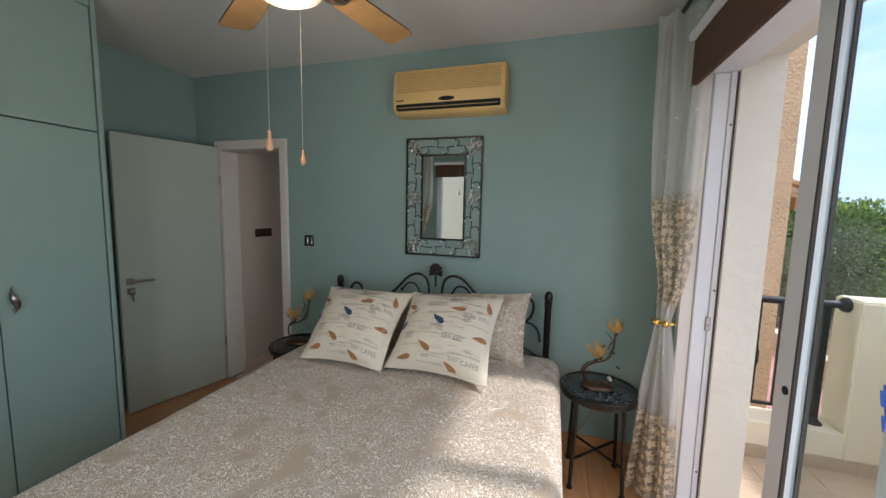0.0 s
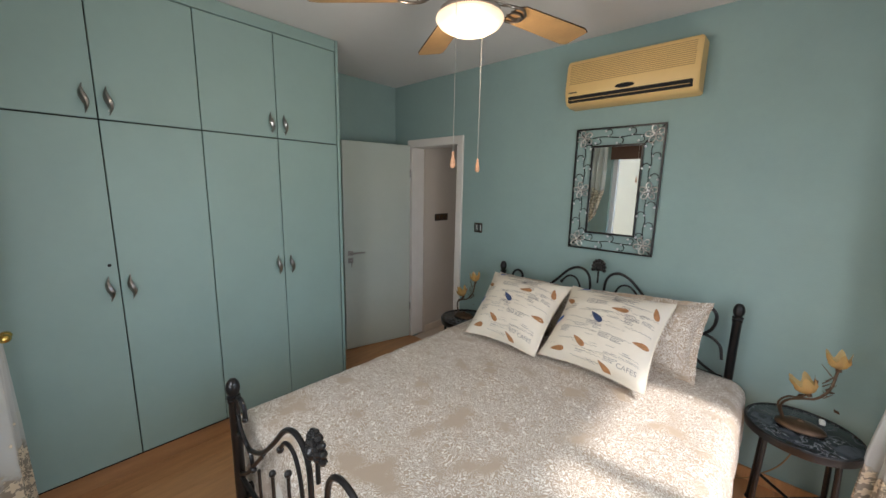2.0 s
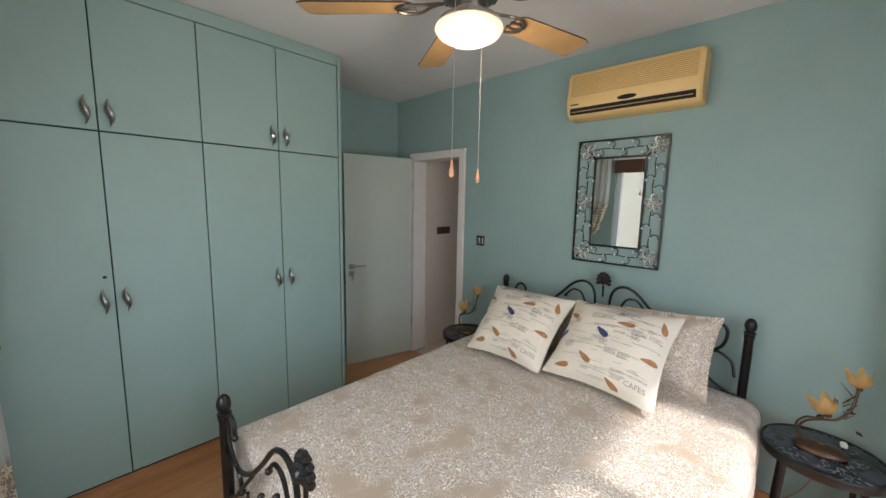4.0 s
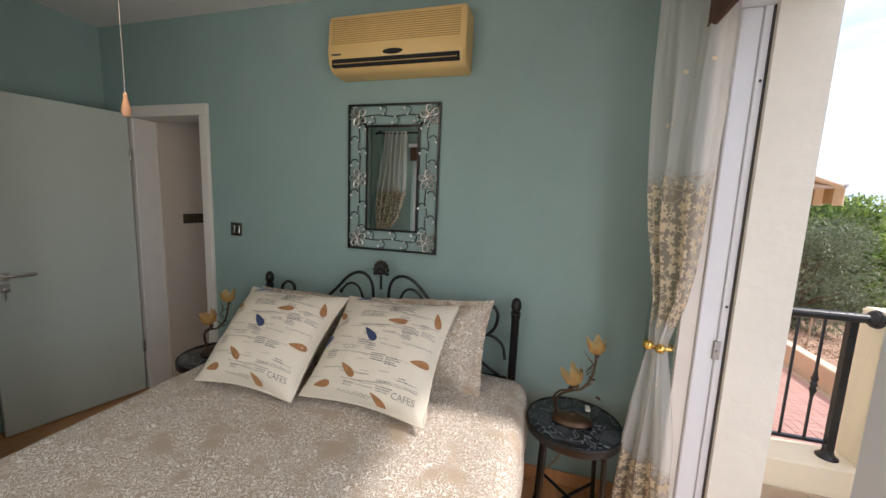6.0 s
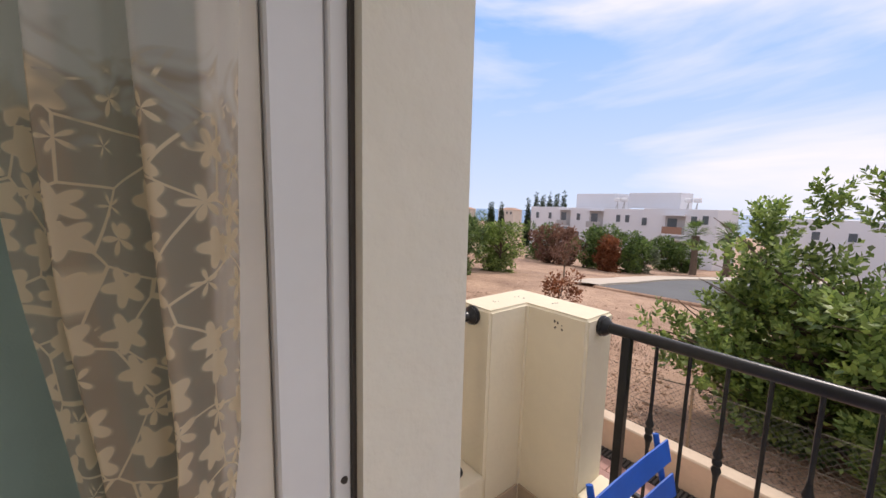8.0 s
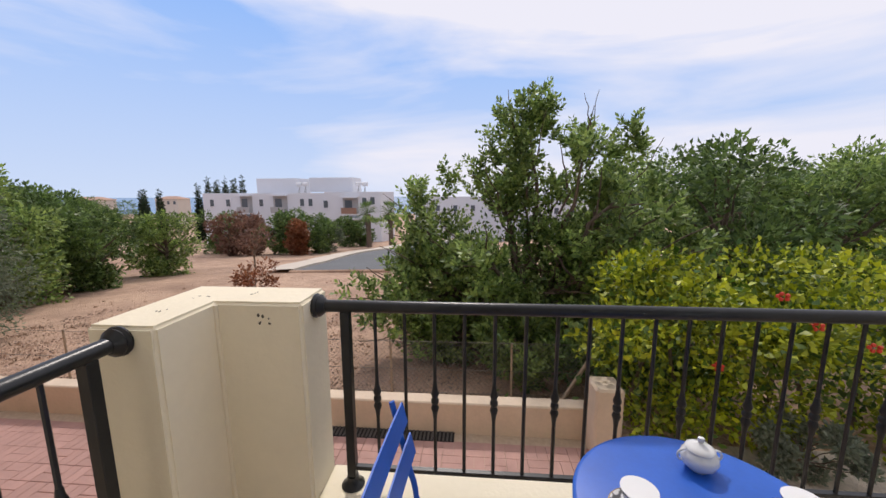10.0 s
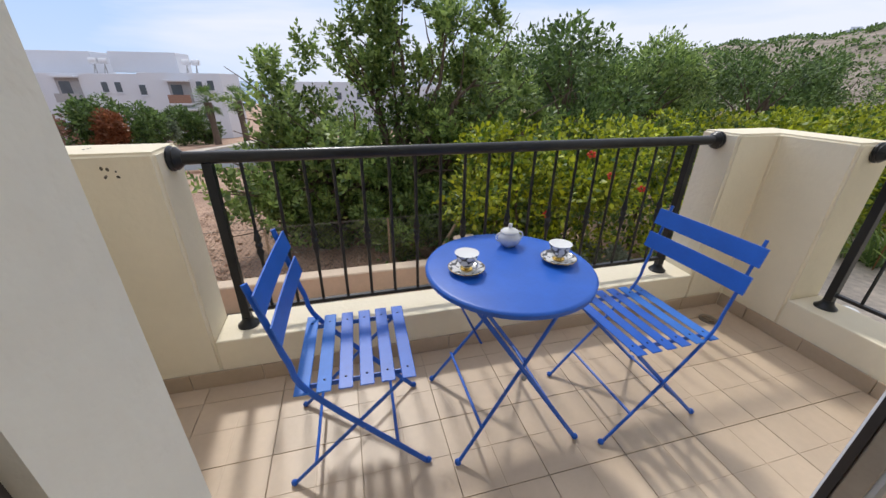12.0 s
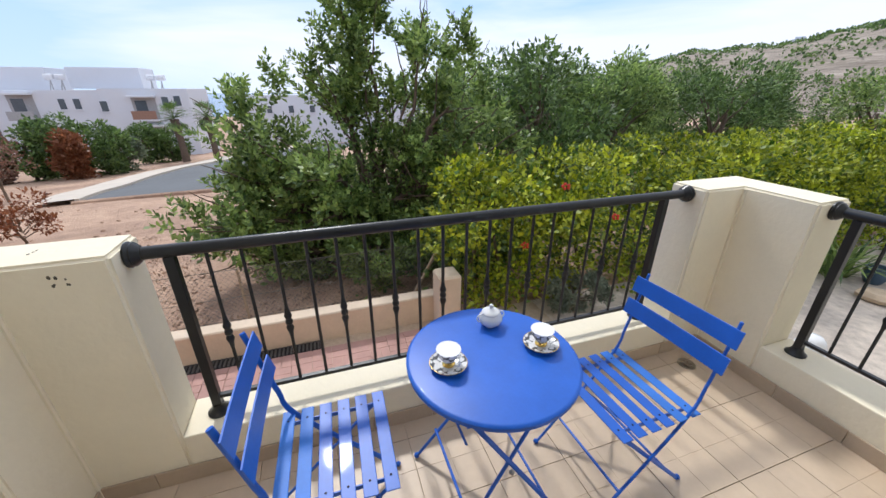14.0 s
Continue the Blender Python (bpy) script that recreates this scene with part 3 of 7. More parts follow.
for s in (-1, 1):
    for q in (-1, 1):
        m_vine([(s * 0.205, q * 0.05), (s * 0.20, q * 0.12), (s * 0.212, q * 0.18), (s * 0.203, q * 0.24), (s * 0.212, q * 0.30)],
               [(s * 0.235, q * 0.085, 0.024, 180 if s > 0 else 0, -30 if s > 0 else 210), (s * 0.183, q * 0.150, 0.022, 0 if s > 0 else 180, 200 if s > 0 else -20),
                (s * 0.236, q * 0.215, 0.022, 180 if s > 0 else 0, -40 if s > 0 else 220), (s * 0.186, q * 0.285, 0.020, 0 if s > 0 else 180, 210 if s > 0 else -30)])
    m_vine([(-0.165, s * 0.345), (-0.09, s * 0.352), (0, s * 0.342), (0.09, s * 0.350), (0.165, s * 0.345)],
           [(-0.06, s * 0.375, 0.021, -90 * s, 150 * s), (0.012, s * 0.320, 0.021, 90 * s, -140 * s), (0.085, s * 0.374, 0.021, -90 * s, 150 * s), (-0.125, s * 0.322, 0.018, 90 * s, -150 * s), (0.14, s * 0.322, 0.018, 90 * s, -150 * s)])

# ---- bed ----
BX0, BX1, BED_TOP = -0.755, 0.665, 0.635
bed = thing("bed", (-0.045, -1.13, 0), "black wrought-iron double bed with scrolled headboard and footboard", "bed")


def bl(x, y, z):
    return (x + 0.045, y + 1.13, z)


def post(x, y, top):
    g = G()
    pr = [(0.021, 0.0), (0.021, top - 0.105), (0.024, top - 0.10), (0.024, top - 0.092), (0.020, top - 0.089), (0.026, top - 0.083), (0.026, top - 0.076), (0.018, top - 0.071),
          (0.025, top - 0.055), (0.027, top - 0.038), (0.022, top - 0.016), (0.012, top - 0.003), (1e-5, top)]
    g.lathe(pr, 16, bl(x, y, 0))
    part("post", g, M_BLACK, bed, smooth=True)


def scroll_panel(name, y, zs, flip):
    """The iron scrolls between two posts; zs: height at which the arches spring."""
    g = G()

    def T(pts, r=0.009, n=8):
        g.tube([bl(x - 0.045, y, z) for x, z in pts], r, n)

    def C(pts, steps=5):
        return [(p.x, p.z) for p in smoothed([(x, 0.0, z) for x, z in pts], steps)]

    for s in (-1, 1):
        T(C([(s * 0.05, zs - 0.30), (s * 0.045, zs - 0.1), (s * 0.06, zs + 0.02), (s * 0.12, zs + 0.065), (s * 0.20, zs + 0.04), (s * 0.30, zs - 0.06), (s * 0.42, zs - 0.165), (s * 0.55, zs - 0.22), (s * 0.64, zs - 0.17), (s * 0.66, zs - 0.08), (s * 0.62, zs - 0.035), (s * 0.575, zs - 0.055), (s * 0.57, zs - 0.10)]))
        T(C([(s * 0.10, zs - 0.30), (s * 0.105, zs - 0.12), (s * 0.14, zs - 0.02), (s * 0.20, zs - 0.005), (s * 0.25, zs - 0.05)]), 0.007)
        T(C([(s * 0.71, zs - 0.32), (s * 0.69, zs - 0.24), (s * 0.62, zs - 0.20), (s * 0.54, zs - 0.235), (s * 0.52, zs - 0.29)]), 0.008)
        T(C([(s * 0.70, zs - 0.42), (s * 0.60, zs - 0.36), (s * 0.50, zs - 0.26), (s * 0.40, zs - 0.16)]), 0.008)
        T([(s * 0.20, zs - 0.30), (s * 0.20, zs - 0.12)], 0.006)
        T([(s * 0.33, zs - 0.40), (s * 0.33, zs - 0.20)], 0.006)
        T([(s * 0.46, zs - 0.45), (s * 0.46, zs - 0.26)], 0.006)
        for bx_, bz_ in ((0.57, zs - 0.105), (0.25, zs - 0.055), (0.20, zs - 0.115), (0.33, zs - 0.195), (0.52, zs - 0.295)):
            g.ball(bl(s * bx_ - 0.045, y, bz_), 0.013, 8)
    T([(-0.725, zs - 0.42), (0.725, zs - 0.42)], 0.010)
    part(name, g, M_BLACK, bed, smooth=True)
    lf = G()
    for i in range(9):
        a = radians(90 + (i - 4) * 27)
        for q in range(2):
            rr = 0.028 + 0.022 * q
            lf.ball(bl(-0.045 + math.cos(a) * rr * 0.75, y - 0.010 + 0.008 * q, zs + 0.085 + math.sin(a) * rr), 0.013, 7)
    lf.ball(bl(-0.045, y - 0.012, zs + 0.085), 0.022, 8)
    lf.tube([bl(-0.045, y, zs - 0.02), bl(-0.045, y, zs + 0.06)], 0.007, 6)
    part("rose", lf, M_BLACK, bed, "black cast-iron rose at the crest", smooth=True)


post(-0.795, -0.115, 1.045), post(0.705, -0.115, 1.045), post(-0.735, -2.15, 0.85), post(0.69, -2.15, 0.85)
scroll_panel("headboard", -0.115, 1.03, False)
scroll_panel("footboard", -2.15, 0.83, True)
for x in (-0.745, 0.65):
    part("side_rail", G().box(*(v for a, b_ in zip((x - 0.045 + 0.07, -2.13 + 1.13, 0.28), (x + 0.045 + 0.02, -0.13 + 1.13, 0.33)) for v in (a, b_)), 0.003), M_BLACK, bed)

# mattress with the bedspread hanging over it
matt = thing("mattress", (-0.045, -1.13, 0.30), "thick mattress under the damask bedspread", "mattress")
part("ticking", G().box(-0.68, 0.68, -0.97, 0.96, 0.0, 0.30, 0.05), M_CREAMPLASTIC, matt)


def spread_mat():
    m, n, l, b = nodes_of("damask_bedspread")
    co = n.new("ShaderNodeTexCoord")
    nz, msk, wob, fine = n.new("ShaderNodeTexNoise"), n.new("ShaderNodeTexNoise"), n.new("ShaderNodeTexVoronoi"), n.new("ShaderNodeTexNoise")
    nz.inputs["Scale"].default_value, nz.inputs["Detail"].default_value, nz.inputs["Distortion"].default_value = 21.0, 1.6, 2.6
    msk.inputs["Scale"].default_value, msk.inputs["Detail"].default_value = 7.0, 2.0
    wob.feature, wob.inputs["Scale"].default_value = "SMOOTH_F1", 26.0
    fine.inputs["Scale"].default_value = 260.0
    for q in (nz, msk, wob, fine):
        l.new(co.outputs["Object"], q.inputs["Vector"])
    add = n.new("ShaderNodeMath")
    add.operation = "MULTIPLY_ADD"
    add.inputs[1].default_value = 0.55
    l.new(wob.outputs["Distance"], add.inputs[0]), l.new(nz.outputs["Fac"], add.inputs[2])
    mul, sn, gt = n.new("ShaderNodeMath"), n.new("ShaderNodeMath"), n.new("ShaderNodeMapRange")
    mul.operation, mul.inputs[1].default_value = "MULTIPLY", 40.0
    sn.operation = "SINE"
    l.new(add.outputs[0], mul.inputs[0]), l.new(mul.outputs[0], sn.inputs[0])
    gt.inputs["From Min"].default_value, gt.inputs["From Max"].default_value = 0.15, 0.65
    l.new(sn.outputs[0], gt.inputs["Value"])
    mr = n.new("ShaderNodeMapRange")
    mr.inputs["From Min"].default_value, mr.inputs["From Max"].default_value = 0.33, 0.46
    l.new(msk.outputs["Fac"], mr.inputs["Value"])
    fac = n.new("ShaderNodeMath")
    fac.operation = "MULTIPLY"
    l.new(gt.outputs["Result"], fac.inputs[0]), l.new(mr.outputs["Result"], fac.inputs[1])
    mix = n.new("ShaderNodeMix")
    mix.data_type = "RGBA"
    mix.inputs["A"].default_value, mix.inputs["B"].default_value = (0.43, 0.335, 0.245, 1), (0.83, 0.78, 0.71, 1)
    l.new(fac.outputs[0], mix.inputs["Factor"]), l.new(mix.outputs["Result"], b.inputs["Base Color"])
    bp, hs = n.new("ShaderNodeBump"), n.new("ShaderNodeMath")
    hs.operation, hs.inputs[1].default_value = "MULTIPLY_ADD", 0.25
    l.new(fine.outputs["Fac"], hs.inputs[0]), l.new(fac.outputs[0], hs.inputs[2])
    bp.inputs["Distance"].default_value = 0.0025
    l.new(hs.outputs[0], bp.inputs["Height"]), l.new(bp.outputs["Normal"], b.inputs["Normal"])
    b.inputs["Roughness"].default_value = 0.75
    b.inputs["Sheen Weight"].default_value = 0.2
    return m


M_SPREAD = spread_mat()


def bed_height(x, y):
    """Top of the spread at a place, with soft folds."""
    return BED_TOP + 0.010 * noise.noise((x * 2.2, y * 2.2, 1.3)) + 0.004 * noise.noise((x * 9, y * 9, 4.1))


g, NX, NY = G(), 64, 70
U0, U1, V0, V1 = -1.12, 1.12, -1.32, 0.96
ring = []
for j in range(NY + 1):
    for i in range(NX + 1):
        u = U0 + (U1 - U0) * i / NX
        v = V0 + (V1 - V0) * j / NY
        hx, hy0 = 0.755, -0.90
        ex, ey = max(0.0, abs(u) - hx), max(0.0, hy0 - v)
        d = max(ex, ey)
        rnd = 0.075
        x = math.copysign(min(abs(u), hx) + (rnd * math.sin(min(ex / rnd, 1.45)) if ex else 0), u)
        y = max(v, hy0) - (rnd * math.sin(min(ey / rnd, 1.45)) if ey else 0)
        fold = 0.022 * math.sin(v * 17 + 1.7 * math.sin(v * 5)) * min(1, ex / 0.3) + 0.008 * math.sin(u * 19) * min(1, ey / 0.3)
        x += math.copysign(fold if ex else 0, u)
        y -= fold if ey and not ex else 0
        drop = 0.0 if d == 0 else (rnd * (1 - math.cos(min(d / rnd, 1.5))) + max(0, d - rnd * 1.5))
        z = bed_height(x - 0.045, y - 1.13) - drop
        z += 0.05 * max(0, 1 - abs(u) / 0.7) * max(0, (v - 0.55) / 0.4) * 0.3
        ring.append((x, y, max(z, 0.10) - 0.335))
fs = [(j * (NX + 1) + i, j * (NX + 1) + i + 1, (j + 1) * (NX + 1) + i + 1, (j + 1) * (NX + 1) + i) for j in range(NY) for i in range(NX)]
g.add(ring, fs)
spread = tagged(g.obj("bedspread", M_SPREAD, at=(-0.045, -1.13, 0.335), smooth=True), "beige bedspread with white damask embroidery over the bed", "bedspread")
md = spread.modifiers.new("thickness", "SOLIDIFY")
md.thickness, md.offset = 0.012, -1.0


# ---- balcony door ----
fr = G()
Y1 = DOOR_Y1
fr.box(1.388, 1.450, Y1 - 0.035, Y1 - 0.001, 0.0, 2.185, 0.003)
fr.box(1.345, 1.50, DOOR_Y0 + 0.001, DOOR_Y0 + 0.035, 0.0, 2.185, 0.003)
fr.box(1.345, 1.50, DOOR_Y0 + 0.001, Y1 - 0.001, 2.186, 2.198, 0.002)
for x in (1.36, 1.42, 1.48):
    fr.box(x - 0.006, x + 0.006, DOOR_Y0 + 0.036, Y1 - 0.036, 0.0, 0.018, 0.002)
fr.box(1.345, 1.50, DOOR_Y0 + 0.001, Y1 - 0.001, -0.03, 0.004, 0.001)
fr.box(1.4505, 1.4755, Y1 - 0.044, Y1 - 0.001, 0.0, 2.185, 0.002)
dfr = struct("door_frame_2", fr, M_ALU, "white aluminium sliding door frame with floor track")
part("gasket", G().box(1.4715, 1.4768, Y1 - 0.052, Y1 - 0.0445, 0.02, 2.18), M_GASKET, dfr, "black rubber gasket")
part("lining", G().box(1.333, 1.387, Y1 - 0.02, Y1 - 0.001, 0.0, 2.185, 0.002), M_TRIM, dfr, "beige inner lining")
part("latch_keep", G().box(1.44, 1.462, Y1 - 0.046, Y1 - 0.036, 0.98, 1.05, 0.002).ball((1.451, Y1 - 0.047, 1.012), 0.006, 6), M_STEEL, dfr, "steel latch keep")
for z in (0.25, 1.18, 1.95):
    part("screw", G().ball((1.463, Y1 - 0.0445, z), 0.005, 6), M_GASKET, dfr)


def glass_mat():
    m, n, l, b = nodes_of("clear_glass")
    tr, gl, ms, fz = n.new("ShaderNodeBsdfTransparent"), n.new("ShaderNodeBsdfGlossy"), n.new("ShaderNodeMixShader"), n.new("ShaderNodeLayerWeight")
    pw, sc_ = n.new("ShaderNodeMath"), n.new("ShaderNodeMath")
    pw.operation, pw.inputs[1].default_value = "POWER", 4.0
    sc_.operation, sc_.inputs[1].default_value, sc_.inputs[2].default_value = "MULTIPLY_ADD", 0.40, 0.03
    tr.inputs["Color"].default_value = (0.90, 0.94, 0.94, 1)
    gl.inputs["Roughness"].default_value = 0.02
    l.new(fz.outputs["Facing"], pw.inputs[0]), l.new(pw.outputs[0], sc_.inputs[0])
    l.new(sc_.outputs[0], ms.inputs["Fac"]), l.new(tr.outputs["BSDF"], ms.inputs[1]), l.new(gl.outputs["BSDF"], ms.inputs[2])
    l.new(ms.outputs["Shader"], n["Material Output"].inputs["Surface"])
    return m


M_GLASS = glass_mat()


def sliding_panel(x, y0, y1, label, lock):
    p = thing("sliding_door", (x, (y0 + y1) / 2, 0.0), label, "sliding door", "balcony sliding doors")
    h = (y1 - y0) / 2
    part("stile", G().box(-0.02, 0.02, h - 0.075, h, 0.02, 2.18, 0.003), M_ALU, p)
    part("stile", G().box(-0.02, 0.02, -h, -h + 0.075, 0.02, 2.18, 0.003), M_ALU, p)
    part("rail", G().box(-0.02, 0.02, -h + 0.076, h - 0.076, 0.02, 0.11, 0.003), M_ALU, p)
    part("rail", G().box(-0.02, 0.02, -h + 0.076, h - 0.076, 2.10, 2.18, 0.003), M_ALU, p)
    pane = part("pane", G().box(-0.004, 0.004, -h + 0.072, h - 0.072, 0.105, 2.105), M_GLASS, p, "clear glass pane")
    pane.visible_shadow = False
    part("gasket", G().box(-0.021, -0.012, h - 0.083, h - 0.0755, 0.11, 2.10).box(0.012, 0.021, h - 0.083, h - 0.0755, 0.11, 2.10), M_GASKET, p, "black rubber glazing gasket")
    part("brush_seal", G().box(0.007, 0.015, h + 0.0005, h + 0.006, 0.03, 2.17), M_GASKET, p, "black brush seal on the leading edge")
    if lock:
        lk = part("lock_plate", G().box(-0.012, 0.012, h - 0.002, h + 0.002, 0.86, 1.06, 0.001), M_STEEL, p, "steel lock plate in the edge")
        part("keyhole", G().lathe([(0.004, 0), (0.012, 0.001), (0.012, 0.004), (1e-5, 0.004)], 12, (-0.0205, h - 0.055, 1.055), Matrix.Rotation(radians(-90), 3, "Y")), M_DARK, p, "round black lock hole")
    return p


sliding_panel(1.376, -2.57, -1.20, "white aluminium sliding glass door pushed open", True)
sliding_panel(1.445, -2.57, -1.46, "white aluminium sliding glass door pushed open", False)

# roller blind
rb = thing("roller_blind", (1.30, -1.55, 2.36), "brown fabric roller blind rolled up over the balcony door", "blind")
part("tube", G().tube([(0.0, -1.13, 0.0), (0.0, 1.13, 0.0)], 0.028, 14), M_ALU, rb, "white roller tube", smooth=True)
part("cloth", G().box(-0.008, 0.012, -1.10, 1.12, -0.225, 0.02, 0.003).tube([(0.002, -1.10, -0.225), (0.002, 1.12, -0.225)], 0.012, 8), M_BLIND, rb)
bc = G()
for i in range(62):
    bc.ball((0.022 + 0.002 * math.sin(i * 0.4), 1.125, -0.10 - i * 0.025), 0.0022, 5)
tagged(part("chain", bc, M_CREAMPLASTIC, rb, "white bead chain", smooth=True), kind="stuff")


# ---- curtains ----
def curtain_mat(name, lower, upper, from_top):
    m, n, l, b = nodes_of(name)
    co, sep = n.new("ShaderNodeTexCoord"), n.new("ShaderNodeSeparateXYZ")
    l.new(co.outputs["UV"], sep.inputs["Vector"])
    vor, edge, nz = n.new("ShaderNodeTexVoronoi"), n.new("ShaderNodeTexVoronoi"), n.new("ShaderNodeTexNoise")
    for v, sc in ((vor, 25.0), (edge, 13.0)):
        v.inputs["Scale"].default_value = sc
        l.new(co.outputs["UV"], v.inputs["Vector"])
    nz.inputs["Scale"].default_value, nz.inputs["Distortion"].default_value = 14.0, 1.5
    l.new(co.outputs["UV"], nz.inputs["Vector"])
    dots = n.new("ShaderNodeMapRange")
    vor.inputs["Randomness"].default_value = 0.5
    rel, sp, ang_, fiv, cs_, thr, far_, vine, vl, both = (n.new("ShaderNodeVectorMath"), n.new("ShaderNodeSeparateXYZ"), n.new("ShaderNodeMath"), n.new("ShaderNodeMath"), n.new("ShaderNodeMath"),
                                                      n.new("ShaderNodeMath"), n.new("ShaderNodeMath"), n.new("ShaderNodeTexVoronoi"), n.new("ShaderNodeMapRange"), n.new("ShaderNodeMath"))
    rel.operation, ang_.operation, fiv.operation, cs_.operation, thr.operation, far_.operation = "SUBTRACT", "ARCTAN2", "MULTIPLY", "COSINE", "MULTIPLY", "ADD"
    l.new(co.outputs["UV"], rel.inputs[0]), l.new(vor.outputs["Position"], rel.inputs[1]), l.new(rel.outputs["Vector"], sp.inputs["Vector"])
    l.new(sp.outputs["Y"], ang_.inputs[0]), l.new(sp.outputs["X"], ang_.inputs[1])
    fiv.inputs[1].default_value, thr.inputs[1].default_value = 5.0, -0.10
    l.new(ang_.outputs[0], fiv.inputs[0]), l.new(fiv.outputs[0], cs_.inputs[0]), l.new(cs_.outputs[0], thr.inputs[0])
    l.new(vor.outputs["Distance"], far_.inputs[0]), l.new(thr.outputs[0], far_.inputs[1])
    dots.inputs["From Min"].default_value, dots.inputs["From Max"].default_value = 0.50, 0.43
    l.new(far_.outputs[0], dots.inputs["Value"])
    vine.feature = "DISTANCE_TO_EDGE"
    vine.inputs["Scale"].default_value = 15.0
    l.new(co.outputs["UV"], vine.inputs["Vector"])
    vl.inputs["From Min"].default_value, vl.inputs["From Max"].default_value = 0.022, 0.012
    l.new(vine.outputs["Distance"], vl.inputs["Value"])
    both.operation = "MAXIMUM"
    l.new(dots.outputs["Result"], both.inputs[0]), l.new(vl.outputs["Result"], both.inputs[1])
    sparse = n.new("ShaderNodeMapRange")
    sparse.inputs["From Min"].default_value, sparse.inputs["From Max"].default_value = 0.13, 0.09
    l.new(edge.outputs["Distance"], sparse.inputs["Value"])

    def band(z0, z1):
        a = n.new("ShaderNodeMapRange")
        wob = n.new("ShaderNodeMath")
        wob.operation = "MULTIPLY_ADD"
        wob.inputs[1].default_value = 0.24
        l.new(nz.outputs["Fac"], wob.inputs[0]), l.new(sep.outputs["Y"], wob.inputs[2])
        a.inputs["From Min"].default_value, a.inputs["From Max"].default_value = z0 + 0.11, z0 + 0.15
        c = n.new("ShaderNodeMapRange")
        c.inputs["From Min"].default_value, c.inputs["From Max"].default_value = z1 + 0.15, z1 + 0.10
        l.new(wob.outputs[0], a.inputs["Value"]), l.new(wob.outputs[0], c.inputs["Value"])
        p = n.new("ShaderNodeMath")
        p.operation = "MULTIPLY"
        l.new(a.outputs["Result"], p.inputs[0]), l.new(c.outputs["Result"], p.inputs[1])
        return p.outputs[0]

    s = n.new("ShaderNodeMath")
    s.operation = "ADD"
    l.new(band(*lower), s.inputs[0]), l.new(band(*upper), s.inputs[1])
    emb = n.new("ShaderNodeMath")
    emb.operation = "MULTIPLY"
    l.new(both.outputs[0], emb.inputs[0]), l.new(s.outputs[0], emb.inputs[1])
    stitch = n.new("ShaderNodeMath")
    stitch.operation = "MAXIMUM"
    l.new(emb.outputs[0], stitch.inputs[0]), l.new(sparse.outputs["Result"], stitch.inputs[1])
    dens = n.new("ShaderNodeMath")
    dens.operation, dens.inputs[1].default_value = "MULTIPLY_ADD", 0.10
    l.new(s.outputs[0], dens.inputs[0])
    dens.inputs[2].default_value = 0.54
    den2 = n.new("ShaderNodeMath")
    den2.operation = "MAXIMUM"
    l.new(dens.outputs[0], den2.inputs[0]), l.new(stitch.outputs[0], den2.inputs[1])
    cm = n.new("ShaderNodeMix")
    cm.data_type = "RGBA"
    cm.inputs["A"].default_value, cm.inputs["B"].default_value = (0.84, 0.82, 0.78, 1), (0.46, 0.38, 0.30, 1)
    l.new(s.outputs[0], cm.inputs["Factor"])
    cm2 = n.new("ShaderNodeMix")
    cm2.data_type = "RGBA"
    cm2.inputs["B"].default_value = (0.74, 0.62, 0.45, 1)
    l.new(stitch.outputs[0], cm2.inputs["Factor"]), l.new(cm.outputs["Result"], cm2.inputs["A"])
    l.new(cm2.outputs["Result"], b.inputs["Base Color"])
    b.inputs["Roughness"].default_value = 0.85
    tl, m1, tp, m2 = n.new("ShaderNodeBsdfTranslucent"), n.new("ShaderNodeMixShader"), n.new("ShaderNodeBsdfTransparent"), n.new("ShaderNodeMixShader")
    l.new(cm2.outputs["Result"], tl.inputs["Color"])
    m1.inputs["Fac"].default_value = 0.45
    l.new(b.outputs["BSDF"], m1.inputs[1]), l.new(tl.outputs["BSDF"], m1.inputs[2])
    l.new(den2.outputs[0], m2.inputs["Fac"]), l.new(tp.outputs["BSDF"], m2.inputs[1]), l.new(m1.outputs["Shader"], m2.inputs[2])
    l.new(m2.outputs["Shader"], n["Material Output"].inputs["Surface"])
    return m


M_CURTAIN = curtain_mat("sheer_embroidered_voile", (0.02, 0.50), (1.08, 1.62), 2.5)


